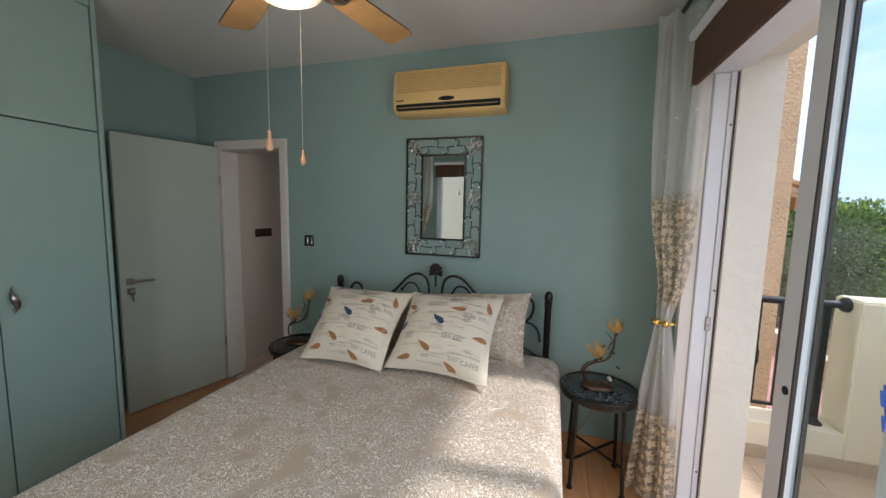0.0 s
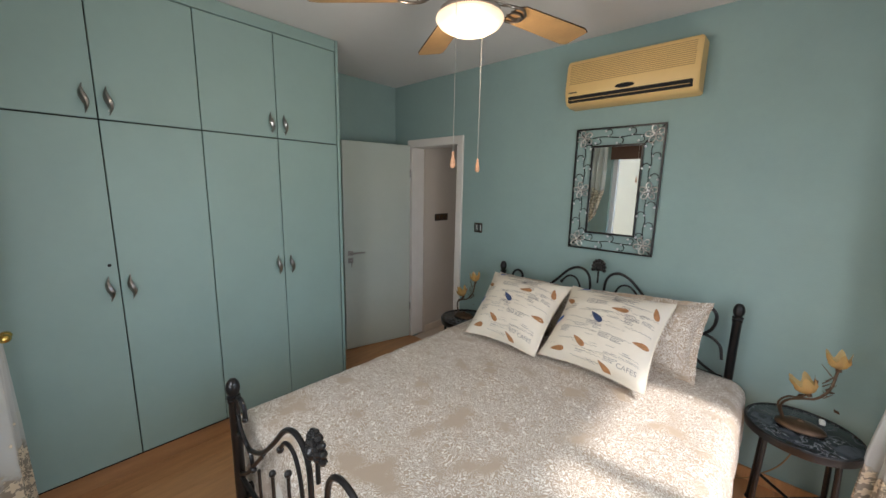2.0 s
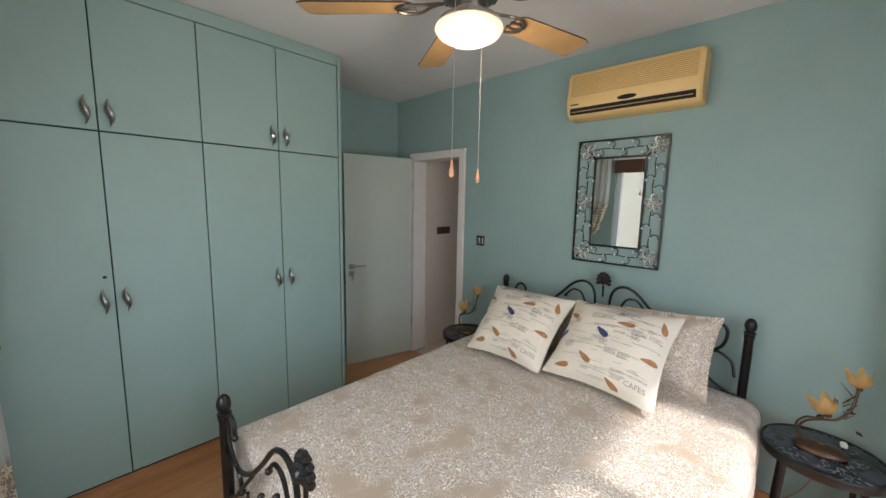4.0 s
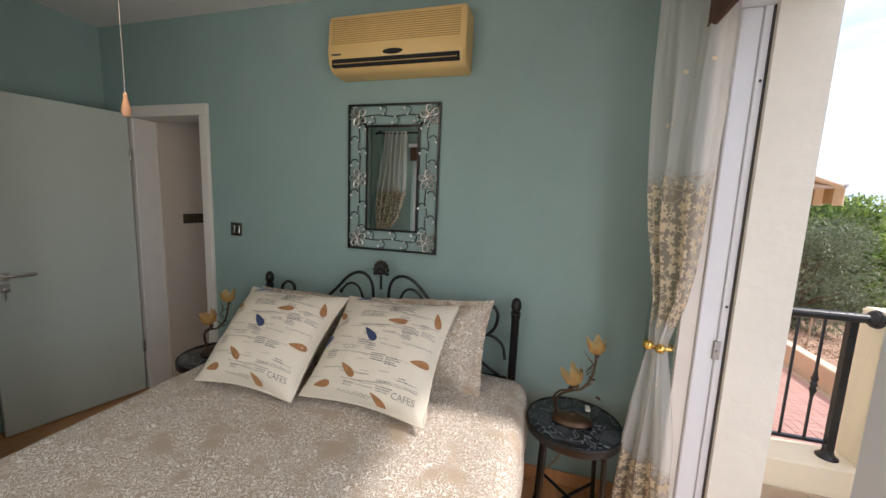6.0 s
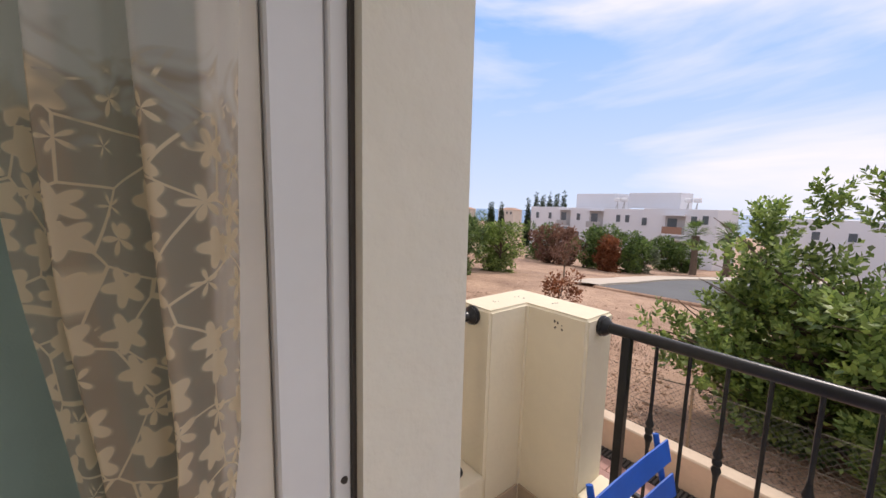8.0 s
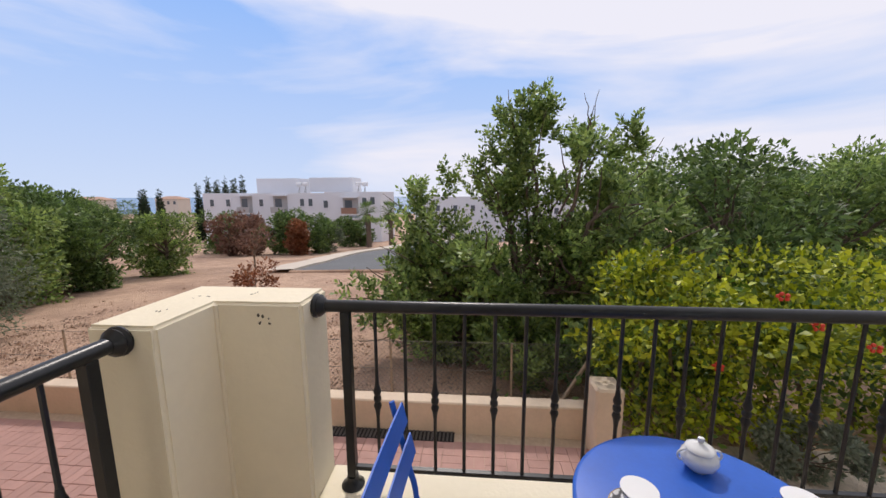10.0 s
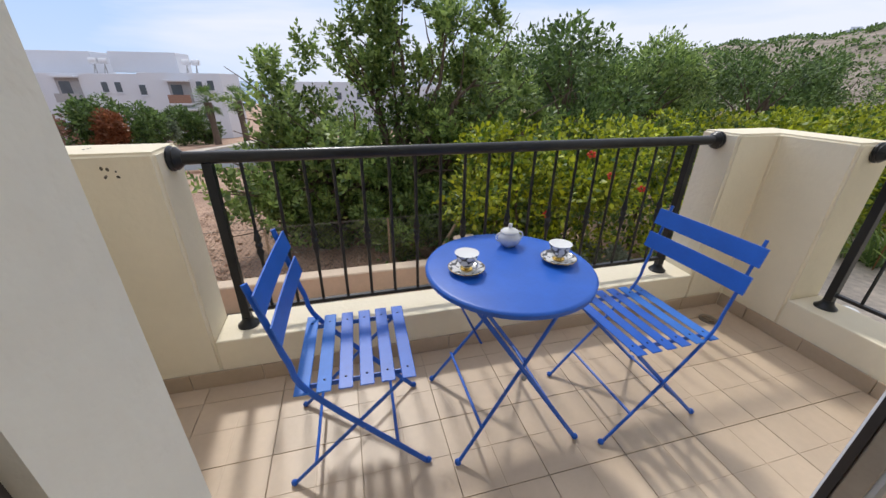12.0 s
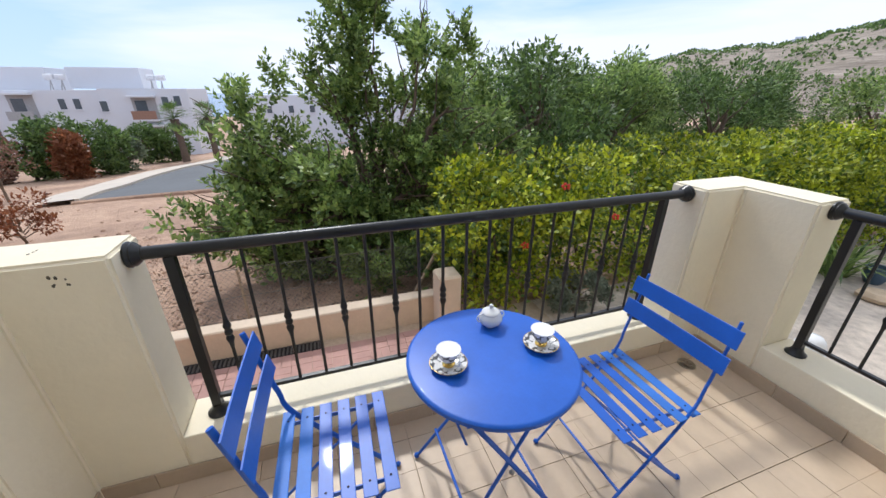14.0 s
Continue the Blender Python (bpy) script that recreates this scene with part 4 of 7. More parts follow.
def curtain(at, keys, axis, label, phase, rz=0.0, cloth=1.2, folds=5.5):
    """A gathered sheet; keys: height, centre along the wall, half width, depth of the folds."""
    g = G()
    NU, NV = 110, 60
    zs = [k_[0] for k_ in keys][::-1]
    uv, vs = [], []
    for j in range(NV + 1):
        z = zs[0] + (zs[-1] - zs[0]) * j / NV
        c, w, dp = (float(np.interp(z, zs, [k_[i] for k_ in keys][::-1])) for i in (1, 2, 3))
        for i in range(NU + 1):
            t = i / NU
            s = c + w * (2 * t - 1) + 0.006 * math.sin(z * 6 + t * 9)
            d = dp * math.sin(t * 2 * math.pi * folds + phase + 0.6 * math.sin(z * 2.2)) + 0.4 * dp * math.sin(t * 31 + z * 1.5)
            zz = z + (0.018 * abs(math.sin(t * math.pi * 14)) if j == 0 else 0)
            vs.append((d, s, zz) if axis == "y" else (s, d, zz))
            uv.append((t * cloth, z))
    fs = [(j * (NU + 1) + i, j * (NU + 1) + i + 1, (j + 1) * (NU + 1) + i + 1, (j + 1) * (NU + 1) + i) for j in range(NV) for i in range(NU)]
    g.add(vs, fs)
    root = thing("curtain", at, label, "curtain", "voile curtains", rz)
    ob = part("voile", g, M_CURTAIN, root, smooth=True)
    lay = ob.data.uv_layers.new(name="UVMap")
    for lp in ob.data.loops:
        lay.data[lp.index].uv = uv[lp.vertex_index]
    zt = 1.0
    c = float(np.interp(zt, zs, [k_[1] for k_ in keys][::-1]))
    tie = G()
    for s in (-1, 1):
        p = (-0.032, c + s * 0.022, zt) if axis == "y" else (c + s * 0.022, 0.045, zt)
        tie.ball(p, 0.021, 12, 0.85)
    tie.tube([(0.035 * math.cos(a), c + 0.05 * math.sin(a), zt) if axis == "y" else (c + 0.05 * math.sin(a), 0.035 * math.cos(a), zt) for a in [i / 16 * 2 * math.pi for i in range(16)]], 0.007, 6, closed=True)
    part("tieback", tie, M_GOLD, root, "polished brass tieback beads", smooth=True)
    return root


curtain((1.266, -0.425, 0), [(2.50, 0.0, 0.135, 0.020), (2.2, 0.0, 0.125, 0.020), (1.6, 0.0, 0.102, 0.020), (1.45, -0.006, 0.094, 0.020), (1.3, -0.018, 0.076, 0.020), (1.18, -0.02, 0.056, 0.020), (1.06, -0.005, 0.036, 0.018), (1.0, 0.0, 0.026, 0.016), (0.92, 0.0, 0.038, 0.016), (0.6, 0.0, 0.085, 0.020), (0.02, 0.0, 0.125, 0.022)],
        "y", "cream voile curtain with gold embroidery tied beside the balcony door", 0.4, 53, 0.32, 2.6)
curtain((0, BACK_Y + 0.10, 0), [(2.42, -1.22, 0.16, 0.030), (2.1, -1.24, 0.17, 0.032), (1.6, -1.27, 0.20, 0.036), (1.25, -1.33, 0.17, 0.032), (1.08, -1.39, 0.08, 0.030), (1.0, -1.41, 0.042, 0.026), (0.9, -1.40, 0.08, 0.028), (0.6, -1.34, 0.17, 0.036), (0.02, -1.27, 0.26, 0.045)],
        "x", "cream voile curtain with gold embroidery tied beside the window", 1.7)


def curtain_rod(p0, p1, label):
    r = thing("curtain_rod", p0, label, "curtain rod")
    d = Vector(p1) - Vector(p0)
    part("rod", G().tube([(0, 0, 0), d], 0.011, 10), M_BLACK, r, smooth=True)
    for q in (Vector((0, 0, 0)), d):
        e = d.normalized() * (-1 if q.length < 0.1 else 1)
        part("finial", G().ball(q + e * 0.018, 0.022, 10).tube([q + e * 0.03, q + e * 0.055], [0.012, 0.003], 8), M_BLACK, r, smooth=True)
    side = Vector((d.normalized().y, -d.normalized().x, 0))
    for f in (0.03, 0.97):
        q = d * f
        part("bracket", G().tube([q, q + side * 0.085], 0.007, 8).tube([q + side * 0.078, q + side * 0.085], 0.024, 12), M_BLACK, r, smooth=True)
    return r


curtain_rod((1.245, -2.80, 2.485), (1.245, -0.10, 2.485), "black iron curtain rod over the balcony door")
curtain_rod((0.75, BACK_Y + 0.085, 2.40), (-1.50, BACK_Y + 0.085, 2.40), "black iron curtain rod over the window")

# ---- window of the south wall ----
win = G()
win.box(-1.019, -0.96, BACK_Y - 0.12, BACK_Y - 0.05, 0.905, 2.115, 0.003).box(0.30, 0.359, BACK_Y - 0.12, BACK_Y - 0.05, 0.905, 2.115, 0.003)
win.box(-0.959, 0.299, BACK_Y - 0.12, BACK_Y - 0.05, 0.905, 0.965, 0.003).box(-0.959, 0.299, BACK_Y - 0.12, BACK_Y - 0.05, 2.055, 2.115, 0.003)
win.box(-0.36, -0.30, BACK_Y - 0.118, BACK_Y - 0.052, 0.966, 2.054, 0.003)
w1 = struct("window_1", win, M_ALU, "white aluminium two-pane window")
for x0, x1 in ((-0.962, -0.358), (-0.302, 0.302)):
    pn = part("pane", G().box(x0, x1, BACK_Y - 0.088, BACK_Y - 0.082, 0.962, 2.058), M_GLASS, w1)
    pn.visible_shadow = False
struct("window_sill_1", G().box(-1.03, 0.37, BACK_Y - 0.05, BACK_Y + 0.03, 0.878, 0.898, 0.004), M_REVEAL, "stone window sill")
rb2 = thing("roller_blind", (-0.33, BACK_Y + 0.05, 2.24), "brown fabric roller blind rolled up over the window", "blind")
part("tube", G().tube([(-0.72, 0, 0), (0.72, 0, 0)], 0.026, 12), M_ALU, rb2, smooth=True)
part("cloth", G().box(-0.70, 0.70, -0.006, 0.008, -0.20, 0.01, 0.002), M_BLIND, rb2)

# ---- balcony ----
BF, SILL, PTOP = -0.02, 0.219, 1.048
FX0, FX1, LY0, LY1, RY0, RY1 = 2.74, 2.96, 0.275, 0.50, -3.195, -2.96
struct("floor_balcony", G().box(OUT_X + 0.002, FX1, RY0, LY1, -0.30, BF - 0.009), M_GROUT, "grouted bed under the balcony tiles")
struct("wall_parapet_1", G().box(FX0, FX1, -2.68, -0.06, -1.1, SILL, 0.004), M_RENDER, "low cream rendered front parapet of the balcony")
struct("wall_parapet_2", G().box(OUT_X + 0.002, 2.476, LY0, LY1, -1.1, SILL, 0.004), M_RENDER, "low cream rendered end parapet of the balcony")
struct("wall_parapet_3", G().box(OUT_X + 0.002, 2.391, RY0, RY1, -1.1, SILL, 0.004), M_RENDER, "low cream rendered end parapet of the balcony")


def pillar(name, poly):
    """An L-shaped rendered corner pillar with softened arrises."""
    bm = bmesh.new()
    vs = [bm.verts.new((x, y, -1.1)) for x, y in poly]
    f = bm.faces.new(vs)
    r = bmesh.ops.extrude_face_region(bm, geom=[f])
    bmesh.ops.translate(bm, verts=[v for v in r["geom"] if isinstance(v, bmesh.types.BMVert)], vec=(0, 0, PTOP + 1.1))
    bmesh.ops.recalc_face_normals(bm, faces=bm.faces)
    bmesh.ops.bevel(bm, geom=[e for e in bm.edges if max(v.co.z for v in e.verts) > 0], offset=0.012, segments=3, affect="EDGES")
    me = bpy.data.meshes.new(name)
    bm.to_mesh(me)
    bm.free()
    me.materials.append(M_RENDER)
    me.polygons.foreach_set("use_smooth", [True] * len(me.polygons))
    me.set_sharp_from_angle(angle=radians(42))
    return tagged(new(name, me), "cream rendered corner pillar of the balcony parapet", "wall", kind="structure")


pil = pillar("wall_pillar_1", [(FX0, -0.058), (FX1 + 0.002, -0.058), (FX1 + 0.002, LY1 + 0.002), (2.478, LY1 + 0.002), (2.478, LY0 - 0.002), (FX0 - 0.002, LY0 - 0.002)])
pil2 = pillar("wall_pillar_2", [(FX0, -2.682), (FX1 + 0.002, -2.682), (FX1 + 0.002, RY0 - 0.002), (2.393, RY0 - 0.002), (2.393, RY1 + 0.002), (FX0 - 0.002, RY1 + 0.002)])
g = G()
rs = random.Random(4)
for i in range(9):
    yy, zz, rr = 0.085 + rs.uniform(-0.028, 0.028), 0.985 + rs.uniform(-0.02, 0.022), rs.uniform(0.002, 0.006)
    g.lathe([(1e-5, -0.001), (rr, -0.0008), (rr * 0.7, -0.0016), (1e-5, -0.002)], 9, (FX0 - 0.0005, yy, zz), Matrix.Rotation(radians(90), 3, "Y") @ Matrix.Diagonal((1.3, 1, 1)))
part("stain", g, M_GRIME, pil, "small dark mould stain")
g = G()
for cx, cy in ((2.80, 0.36), (2.62, 0.40), (2.86, 0.2)):
    for i in range(4):
        rr = rs.uniform(0.002, 0.005)
        g.lathe([(rr, 0.0), (rr * 0.7, 0.001), (1e-5, 0.0012)], 8, (cx + rs.uniform(-0.03, 0.03), cy + rs.uniform(-0.03, 0.03), PTOP + 0.0005))
part("stain", g, M_GRIME, pil, "small dark marks on the coping")


# railings
def railing(name, at, length, rz, label, flange0, flange1, foot0, foot1):
    """A steel balustrade along +x of its own axes, from 0 to length."""
    r = thing(name, at, label, "railing", "balcony railings", rz)
    zt, zb = 1.005, SILL + 0.085
    part("handrail", G().tube([(0.0, 0, zt), (length, 0, zt)], 0.0245, 14), M_RAIL, r, smooth=True)
    part("bottom_rail", G().box(foot0, length - foot1, -0.012, 0.012, zb - 0.009, zb + 0.009, 0.002), M_RAIL, r)
    for x, on, sg in ((0.0, flange0, 1), (length, flange1, -1)):
        if on:
            rot = Matrix.Rotation(radians(90 * sg), 3, "Y")
            part("flange", G().lathe([(0.046, 0.0), (0.048, 0.008), (0.042, 0.016), (0.044, 0.022), (0.034, 0.034), (0.026, 0.044)], 20, (x, 0, zt), rot), M_RAIL, r, smooth=True)
    for x, on in ((foot0, foot0 > 0), (length - foot1, foot1 > 0)):
        if on:
            ps = part("post", G().box(x - 0.018, x + 0.018, -0.018, 0.018, SILL + 0.02, zt - 0.02, 0.002), M_RAIL, r)
            part("foot", G().lathe([(0.048, 0.0), (0.048, 0.006), (0.036, 0.016), (0.026, 0.03), (0.024, 0.045)], 18, (x, 0, SILL + 0.001)), M_RAIL, ps, smooth=True)
    n = max(1, round((length - foot0 - foot1) / 0.118))
    step = (length - foot0 - foot1) / n
    for i in range(1, n):
        x = foot0 + step * i
        gb = G().tube([(x, 0, zb), (x, 0, zt - 0.02)], 0.0075, 6)
        if i % 2 == 1:
            z0 = 0.62
            gb.lathe([(0.008, -0.075), (0.011, -0.05), (0.017, -0.03), (0.011, -0.014), (0.016, -0.006), (0.016, 0.006), (0.011, 0.014), (0.017, 0.03), (0.011, 0.05), (0.008, 0.075)], 10, (x, 0, z0))
        part("baluster", gb, M_RAIL, r, smooth=True)
    return r


railing("railing", (2.852, -2.681, 0), 2.622, 90, "black steel railing with knotted balusters on the front parapet", True, True, 0.16, 0.12)
railing("railing", (OUT_X + 0.003, 0.385, 0), 2.477 - OUT_X - 0.004, 0, "black steel railing between the pillar and the house", False, True, 0.06, 0.10)
railing("railing", (OUT_X + 0.003, -3.075, 0), 2.392 - OUT_X - 0.004, 0, "black steel railing between the pillar and the house wall", False, True, 0.06, 0.10)

# tile skirting
sk = struct("baseboard_balcony", G().box(OUT_X + 0.004, FX0 - 0.014, LY0 - 0.007, LY0 - 0.004, BF, BF + 0.07), M_GROUT, "mortar bed of the balcony skirting")
for i in range(11):
    y0 = RY1 + 0.008 + i * 0.303
    part("skirting_tile", G().box(FX0 - 0.012, FX0 - 0.002, y0, min(y0 + 0.30, LY0 - 0.012), BF, BF + 0.085, 0.002), M_SKIRT, sk)
for yy in (LY0 - 0.013, RY1 + 0.003):
    for i in range(4):
        x0 = OUT_X + 0.006 + i * 0.303
        part("skirting_tile", G().box(x0, min(x0 + 0.30, FX0 - 0.015), yy, yy + 0.0095, BF, BF + 0.085, 0.002), M_SKIRT, sk)

# drain
dr = thing("floor_drain", (2.60, -2.74, BF), "small round balcony floor drain with leaves in it", "drain")
part("ring", G().lathe([(0.038, 0.0), (0.050, 0.001), (0.050, 0.006), (0.044, 0.007), (0.038, 0.004)], 18), M_STEEL, dr, smooth=True)
part("grid", G().lathe([(0.0375, 0.0), (0.0375, 0.002), (1e-5, 0.002)], 14), M_GRIME, dr)
for i in range(5):
    part("leaf_litter", G().box(-0.03 + i * 0.012, -0.02 + i * 0.012, -0.012 - 0.01 * (i % 2), 0.02, 0.003, 0.006 + 0.002 * (i % 3), 0.001), M_DRYBARK, dr)


# ---- bistro set ----
def strip(g, p, q, w, t, side):
    """A flat bar from p to q; side: the way of its width."""
    p, q, s = Vector(p), Vector(q), Vector(side).normalized()
    d = (q - p).normalized()
    u = d.cross(s).normalized()
    vs = []
    for e in (p, q):
        for a, b_ in ((-1, -1), (1, -1), (1, 1), (-1, 1)):
            vs.append(e + s * a * w / 2 + u * b_ * t / 2)
    return g.add(vs, [(3, 2, 1, 0), (4, 5, 6, 7), (0, 1, 5, 4), (1, 2, 6, 5), (2, 3, 7, 6), (3, 0, 4, 7)])


def bistro_chair(at, rz, label):
    """Seat facing +x of its own axes; width along y."""
    c = thing("folding_chair", at, label, "chair", "bistro chairs", rz)
    W, SH = 0.19, 0.435
    for s in (-1, 1):
        y = s * W
        long_leg = [(0.235, y, 0.008), (-0.115, y, SH - 0.02), (-0.17, y, 0.56), (-0.195, y, 0.66), (-0.235, y, 0.83)]
        g = G().tube(smoothed(long_leg, 4), 0.0095, 8, flat=0.65)
        part("back_leg", g, M_BLUE, c, smooth=True)
        g = G().tube([(-0.235, y * 0.92, 0.008), (0.16, y * 0.92, SH - 0.02)], 0.0095, 8, flat=0.65)
        part("front_leg", g, M_BLUE, c, smooth=True)
        part("foot", G().ball((0.24, y, 0.012), 0.0125, 8), M_BLUE, c, smooth=True)
        part("foot", G().ball((-0.238, y * 0.92, 0.012), 0.0125, 8), M_BLUE, c, smooth=True)
        part("seat_rail", strip(G(), (-0.165, y * 0.82, SH - 0.01), (0.185, y * 0.82, SH), 0.018, 0.004, (0, 0, 1)), M_BLUE, c)
        part("rivet", G().ball((0.02, y, 0.245), 0.009, 8), M_STEEL, c, smooth=True)
    part("stretcher", G().tube([(0.13, -W, 0.13), (0.13, W, 0.13)], 0.006, 8), M_BLUE, c, smooth=True)
    part("stretcher", G().tube([(-0.155, -W * 0.92, 0.09), (-0.155, W * 0.92, 0.09)], 0.006, 8), M_BLUE, c, smooth=True)
    for i in range(6):
        x = -0.152 + i * 0.066
        sl = G().box(x - 0.0225, x + 0.0225, -0.205, 0.205, SH + 0.003 + 0.0012 * i, SH + 0.0075 + 0.0012 * i, 0.002)
        # The two rear slats take a paler blue.
        s = part("seat_slat", sl, M_BLUE_PALE if i < 2 else M_BLUE, c)
        for yy in (-0.155, 0.155):
            part("rivet", G().ball((x, yy, SH + 0.008 + 0.0012 * i), 0.0042, 6, 0.5), M_DARK, s)
    for zc, tilt in ((0.675, 0), (0.778, 0)):
        xc = -0.188 - (zc - 0.63) * 0.24
        n_ = Vector((-0.235, 0, 0.83)) - Vector((-0.188, 0, 0.63))
        up = n_.normalized()
        pts = []
        g = G()
        sec = []
        for i in range(9):
            y = -0.222 + 0.0555 * i
            bow = 0.004 * (1 - (y / 0.222) ** 2)
            sec.append((xc - bow + 0.018, y))
        vs, fs = [], []
        for (x, y) in sec:
            for a, b_ in ((-0.034, 0.0), (0.034, 0.0), (0.034, 0.005), (-0.034, 0.005)):
                vs.append((x + up.x * a + b_, y, zc + up.z * a))
        for i in range(8):
            for k_ in range(4):
                k2 = (k_ + 1) % 4
                fs.append((i * 4 + k_, i * 4 + k2, i * 4 + 4 + k2, i * 4 + 4 + k_))
        fs += [(0, 1, 2, 3), (35, 34, 33, 32)]
        part("back_slat", g.add(vs, fs), M_BLUE, c)
    return c


bistro_chair((2.33, -0.66, BF), -92, "blue folding bistro chair with slatted seat beside the parapet")
bistro_chair((2.235, -1.805, BF), 92, "blue folding bistro chair turned towards the round table")

tab = thing("bistro_table", (2.31, -1.235, BF), "round blue metal folding bistro table", "table", rz=90)
TH = 0.70
part("tabletop", G().lathe([(1e-5, TH - 0.004), (0.290, TH - 0.004), (0.296, TH - 0.018), (0.302, TH - 0.018), (0.303, TH - 0.004), (0.299, TH + 0.001), (0.290, TH + 0.003), (0.10, TH + 0.002), (1e-5, TH + 0.002)], 64), M_BLUE, tab, smooth=True)
for s in (-1, 1):
    part("leg", G().tube([(-0.245, s * 0.225, 0.012), (0.20, s * 0.225 * -0.2 + s * 0.18, TH - 0.02)], 0.010, 8, flat=0.7), M_BLUE, tab, smooth=True)
    part("leg", G().tube([(0.235, s * 0.215, 0.012), (-0.21, s * 0.13, TH - 0.02)], 0.010, 8, flat=0.7), M_BLUE, tab, smooth=True)
    part("foot", G().ball((-0.248, s * 0.226, 0.013), 0.0135, 8), M_BLUE, tab, smooth=True)
    part("foot", G().ball((0.238, s * 0.216, 0.013), 0.0135, 8), M_BLUE, tab, smooth=True)
    part("rivet", G().ball((0.0, s * 0.20, 0.355), 0.010, 8), M_STEEL, tab, smooth=True)
for x, w, z, r_, f_ in ((-0.16, 0.218, 0.14, 0.006, 1.0), (0.15, 0.205, 0.16, 0.006, 1.0), (0.16, 0.17, 0.52, 0.007, 0.5)):
    part("stretcher", G().tube([(x, -w, z), (x, w, z)], r_, 8, flat=f_), M_BLUE, tab, smooth=True)
part("crossbar", strip(G(), (0.18, -0.24, TH - 0.018), (0.18, 0.24, TH - 0.018), 0.02, 0.005, (1, 0, 0)), M_BLUE, tab)
part("crossbar", strip(G(), (-0.19, -0.2, TH - 0.018), (-0.19, 0.2, TH - 0.018), 0.02, 0.005, (1, 0, 0)), M_BLUE, tab)
TT = BF + TH + 0.003


def china_mat():
    m, n, l, b = nodes_of("floral_china")
    co, v, nz = n.new("ShaderNodeTexCoord"), n.new("ShaderNodeTexVoronoi"), n.new("ShaderNodeTexNoise")
    v.inputs["Scale"].default_value, nz.inputs["Scale"].default_value = 55.0, 90.0
    l.new(co.outputs["Object"], v.inputs["Vector"]), l.new(co.outputs["Object"], nz.inputs["Vector"])
    r = n.new("ShaderNodeValToRGB")
    r.color_ramp.elements[0].position, r.color_ramp.elements[1].position = 0.70, 0.84
    r.color_ramp.elements[0].color, r.color_ramp.elements[1].color = (0.76, 0.76, 0.76, 1), (0.10, 0.10, 0.105, 1)
    a = n.new("ShaderNodeMath")
    a.operation, a.inputs[1].default_value = "MULTIPLY_ADD", 0.35
    l.new(nz.outputs["Fac"], a.inputs[0]), l.new(v.outputs["Distance"], a.inputs[2])
    l.new(a.outputs[0], r.inputs["Fac"]), l.new(r.outputs["Color"], b.inputs["Base Color"])
    b.inputs["Roughness"].default_value = 0.12
    return m


M_CHINA = china_mat()


def teacup(x, y, rz):
    cup = thing("teacup", (x, y, TT + 0.010), "black and white floral china teacup on its saucer", "cup", "tea set", rz)
    wavy = [(0.020, 0.0), (0.017, 0.006), (0.015, 0.010), (0.024, 0.020), (0.033, 0.035), (0.038, 0.052), (0.042, 0.062)]
    part("bowl", G().lathe(wavy[2:], 28), M_CHINA, cup, smooth=True)
    part("inside", G().lathe([(0.0415, 0.0622), (0.0365, 0.052), (0.031, 0.035), (0.022, 0.021), (1e-5, 0.016)], 28), M_PORCELAIN, cup, "white glazed inside", smooth=True)
    part("foot_ring", G().lathe([(0.022, 0.0), (0.022, 0.004), (0.016, 0.009), (0.0155, 0.013)], 24), M_GOLD, cup, "gilded foot", smooth=True)
    h = [(0.036 + 0.021 * math.sin(t), 0, 0.038 + 0.019 * math.cos(t)) for t in [i / 10 * math.pi for i in range(11)]]
    part("handle", G().tube(h, 0.0028, 8), M_PORCELAIN, cup, smooth=True)
    sc = thing("saucer", (x, y, TT), "black and white floral china saucer on the blue table", "saucer", "tea set")
    g = G()
    g.lathe([(1e-5, 0.006), (0.022, 0.006), (0.030, 0.007), (0.055, 0.014), (0.0635, 0.0185), (0.0635, 0.0165), (0.055, 0.011), (0.036, 0.002), (0.034, 0.0), (1e-5, 0.001)], 36)
    part("dish", g, M_CHINA, sc, smooth=True)
    part("well", G().lathe([(0.029, 0.0075), (0.024, 0.0078), (1e-5, 0.0078)], 24), M_PORCELAIN, sc)
    part("rim", G().tube([(0.0637 * math.cos(i / 36 * 2 * math.pi), 0.0637 * math.sin(i / 36 * 2 * math.pi), 0.0178) for i in range(36)], 0.0012, 5, closed=True), M_GOLD, sc, "thin gilded rim", smooth=True)


teacup(2.305, -1.07, 200), teacup(2.300, -1.425, -30)
pot = thing("sugar_bowl", (2.475, -1.305, TT), "white porcelain sugar bowl with lid on the blue table", "sugar bowl", "tea set")
part("bowl", G().lathe([(0.024, 0.0), (0.027, 0.004), (0.040, 0.016), (0.047, 0.032), (0.044, 0.046), (0.034, 0.056), (0.034, 0.060)], 32), M_PORCELAIN, pot, smooth=True)
part("lid", G().lathe([(0.037, 0.060), (0.036, 0.063), (0.026, 0.070), (0.012, 0.075), (0.006, 0.079), (0.009, 0.086), (0.007, 0.093), (1e-5, 0.096)], 28), M_PORCELAIN, pot, smooth=True)
for s in (-1, 1):
    part("handle", G().tube([(0, s * (0.038 + 0.020 * math.sin(t)), 0.040 + 0.017 * math.cos(t)) for t in [i / 10 * math.pi for i in range(11)]], 0.0032, 8), M_PORCELAIN, pot, smooth=True)


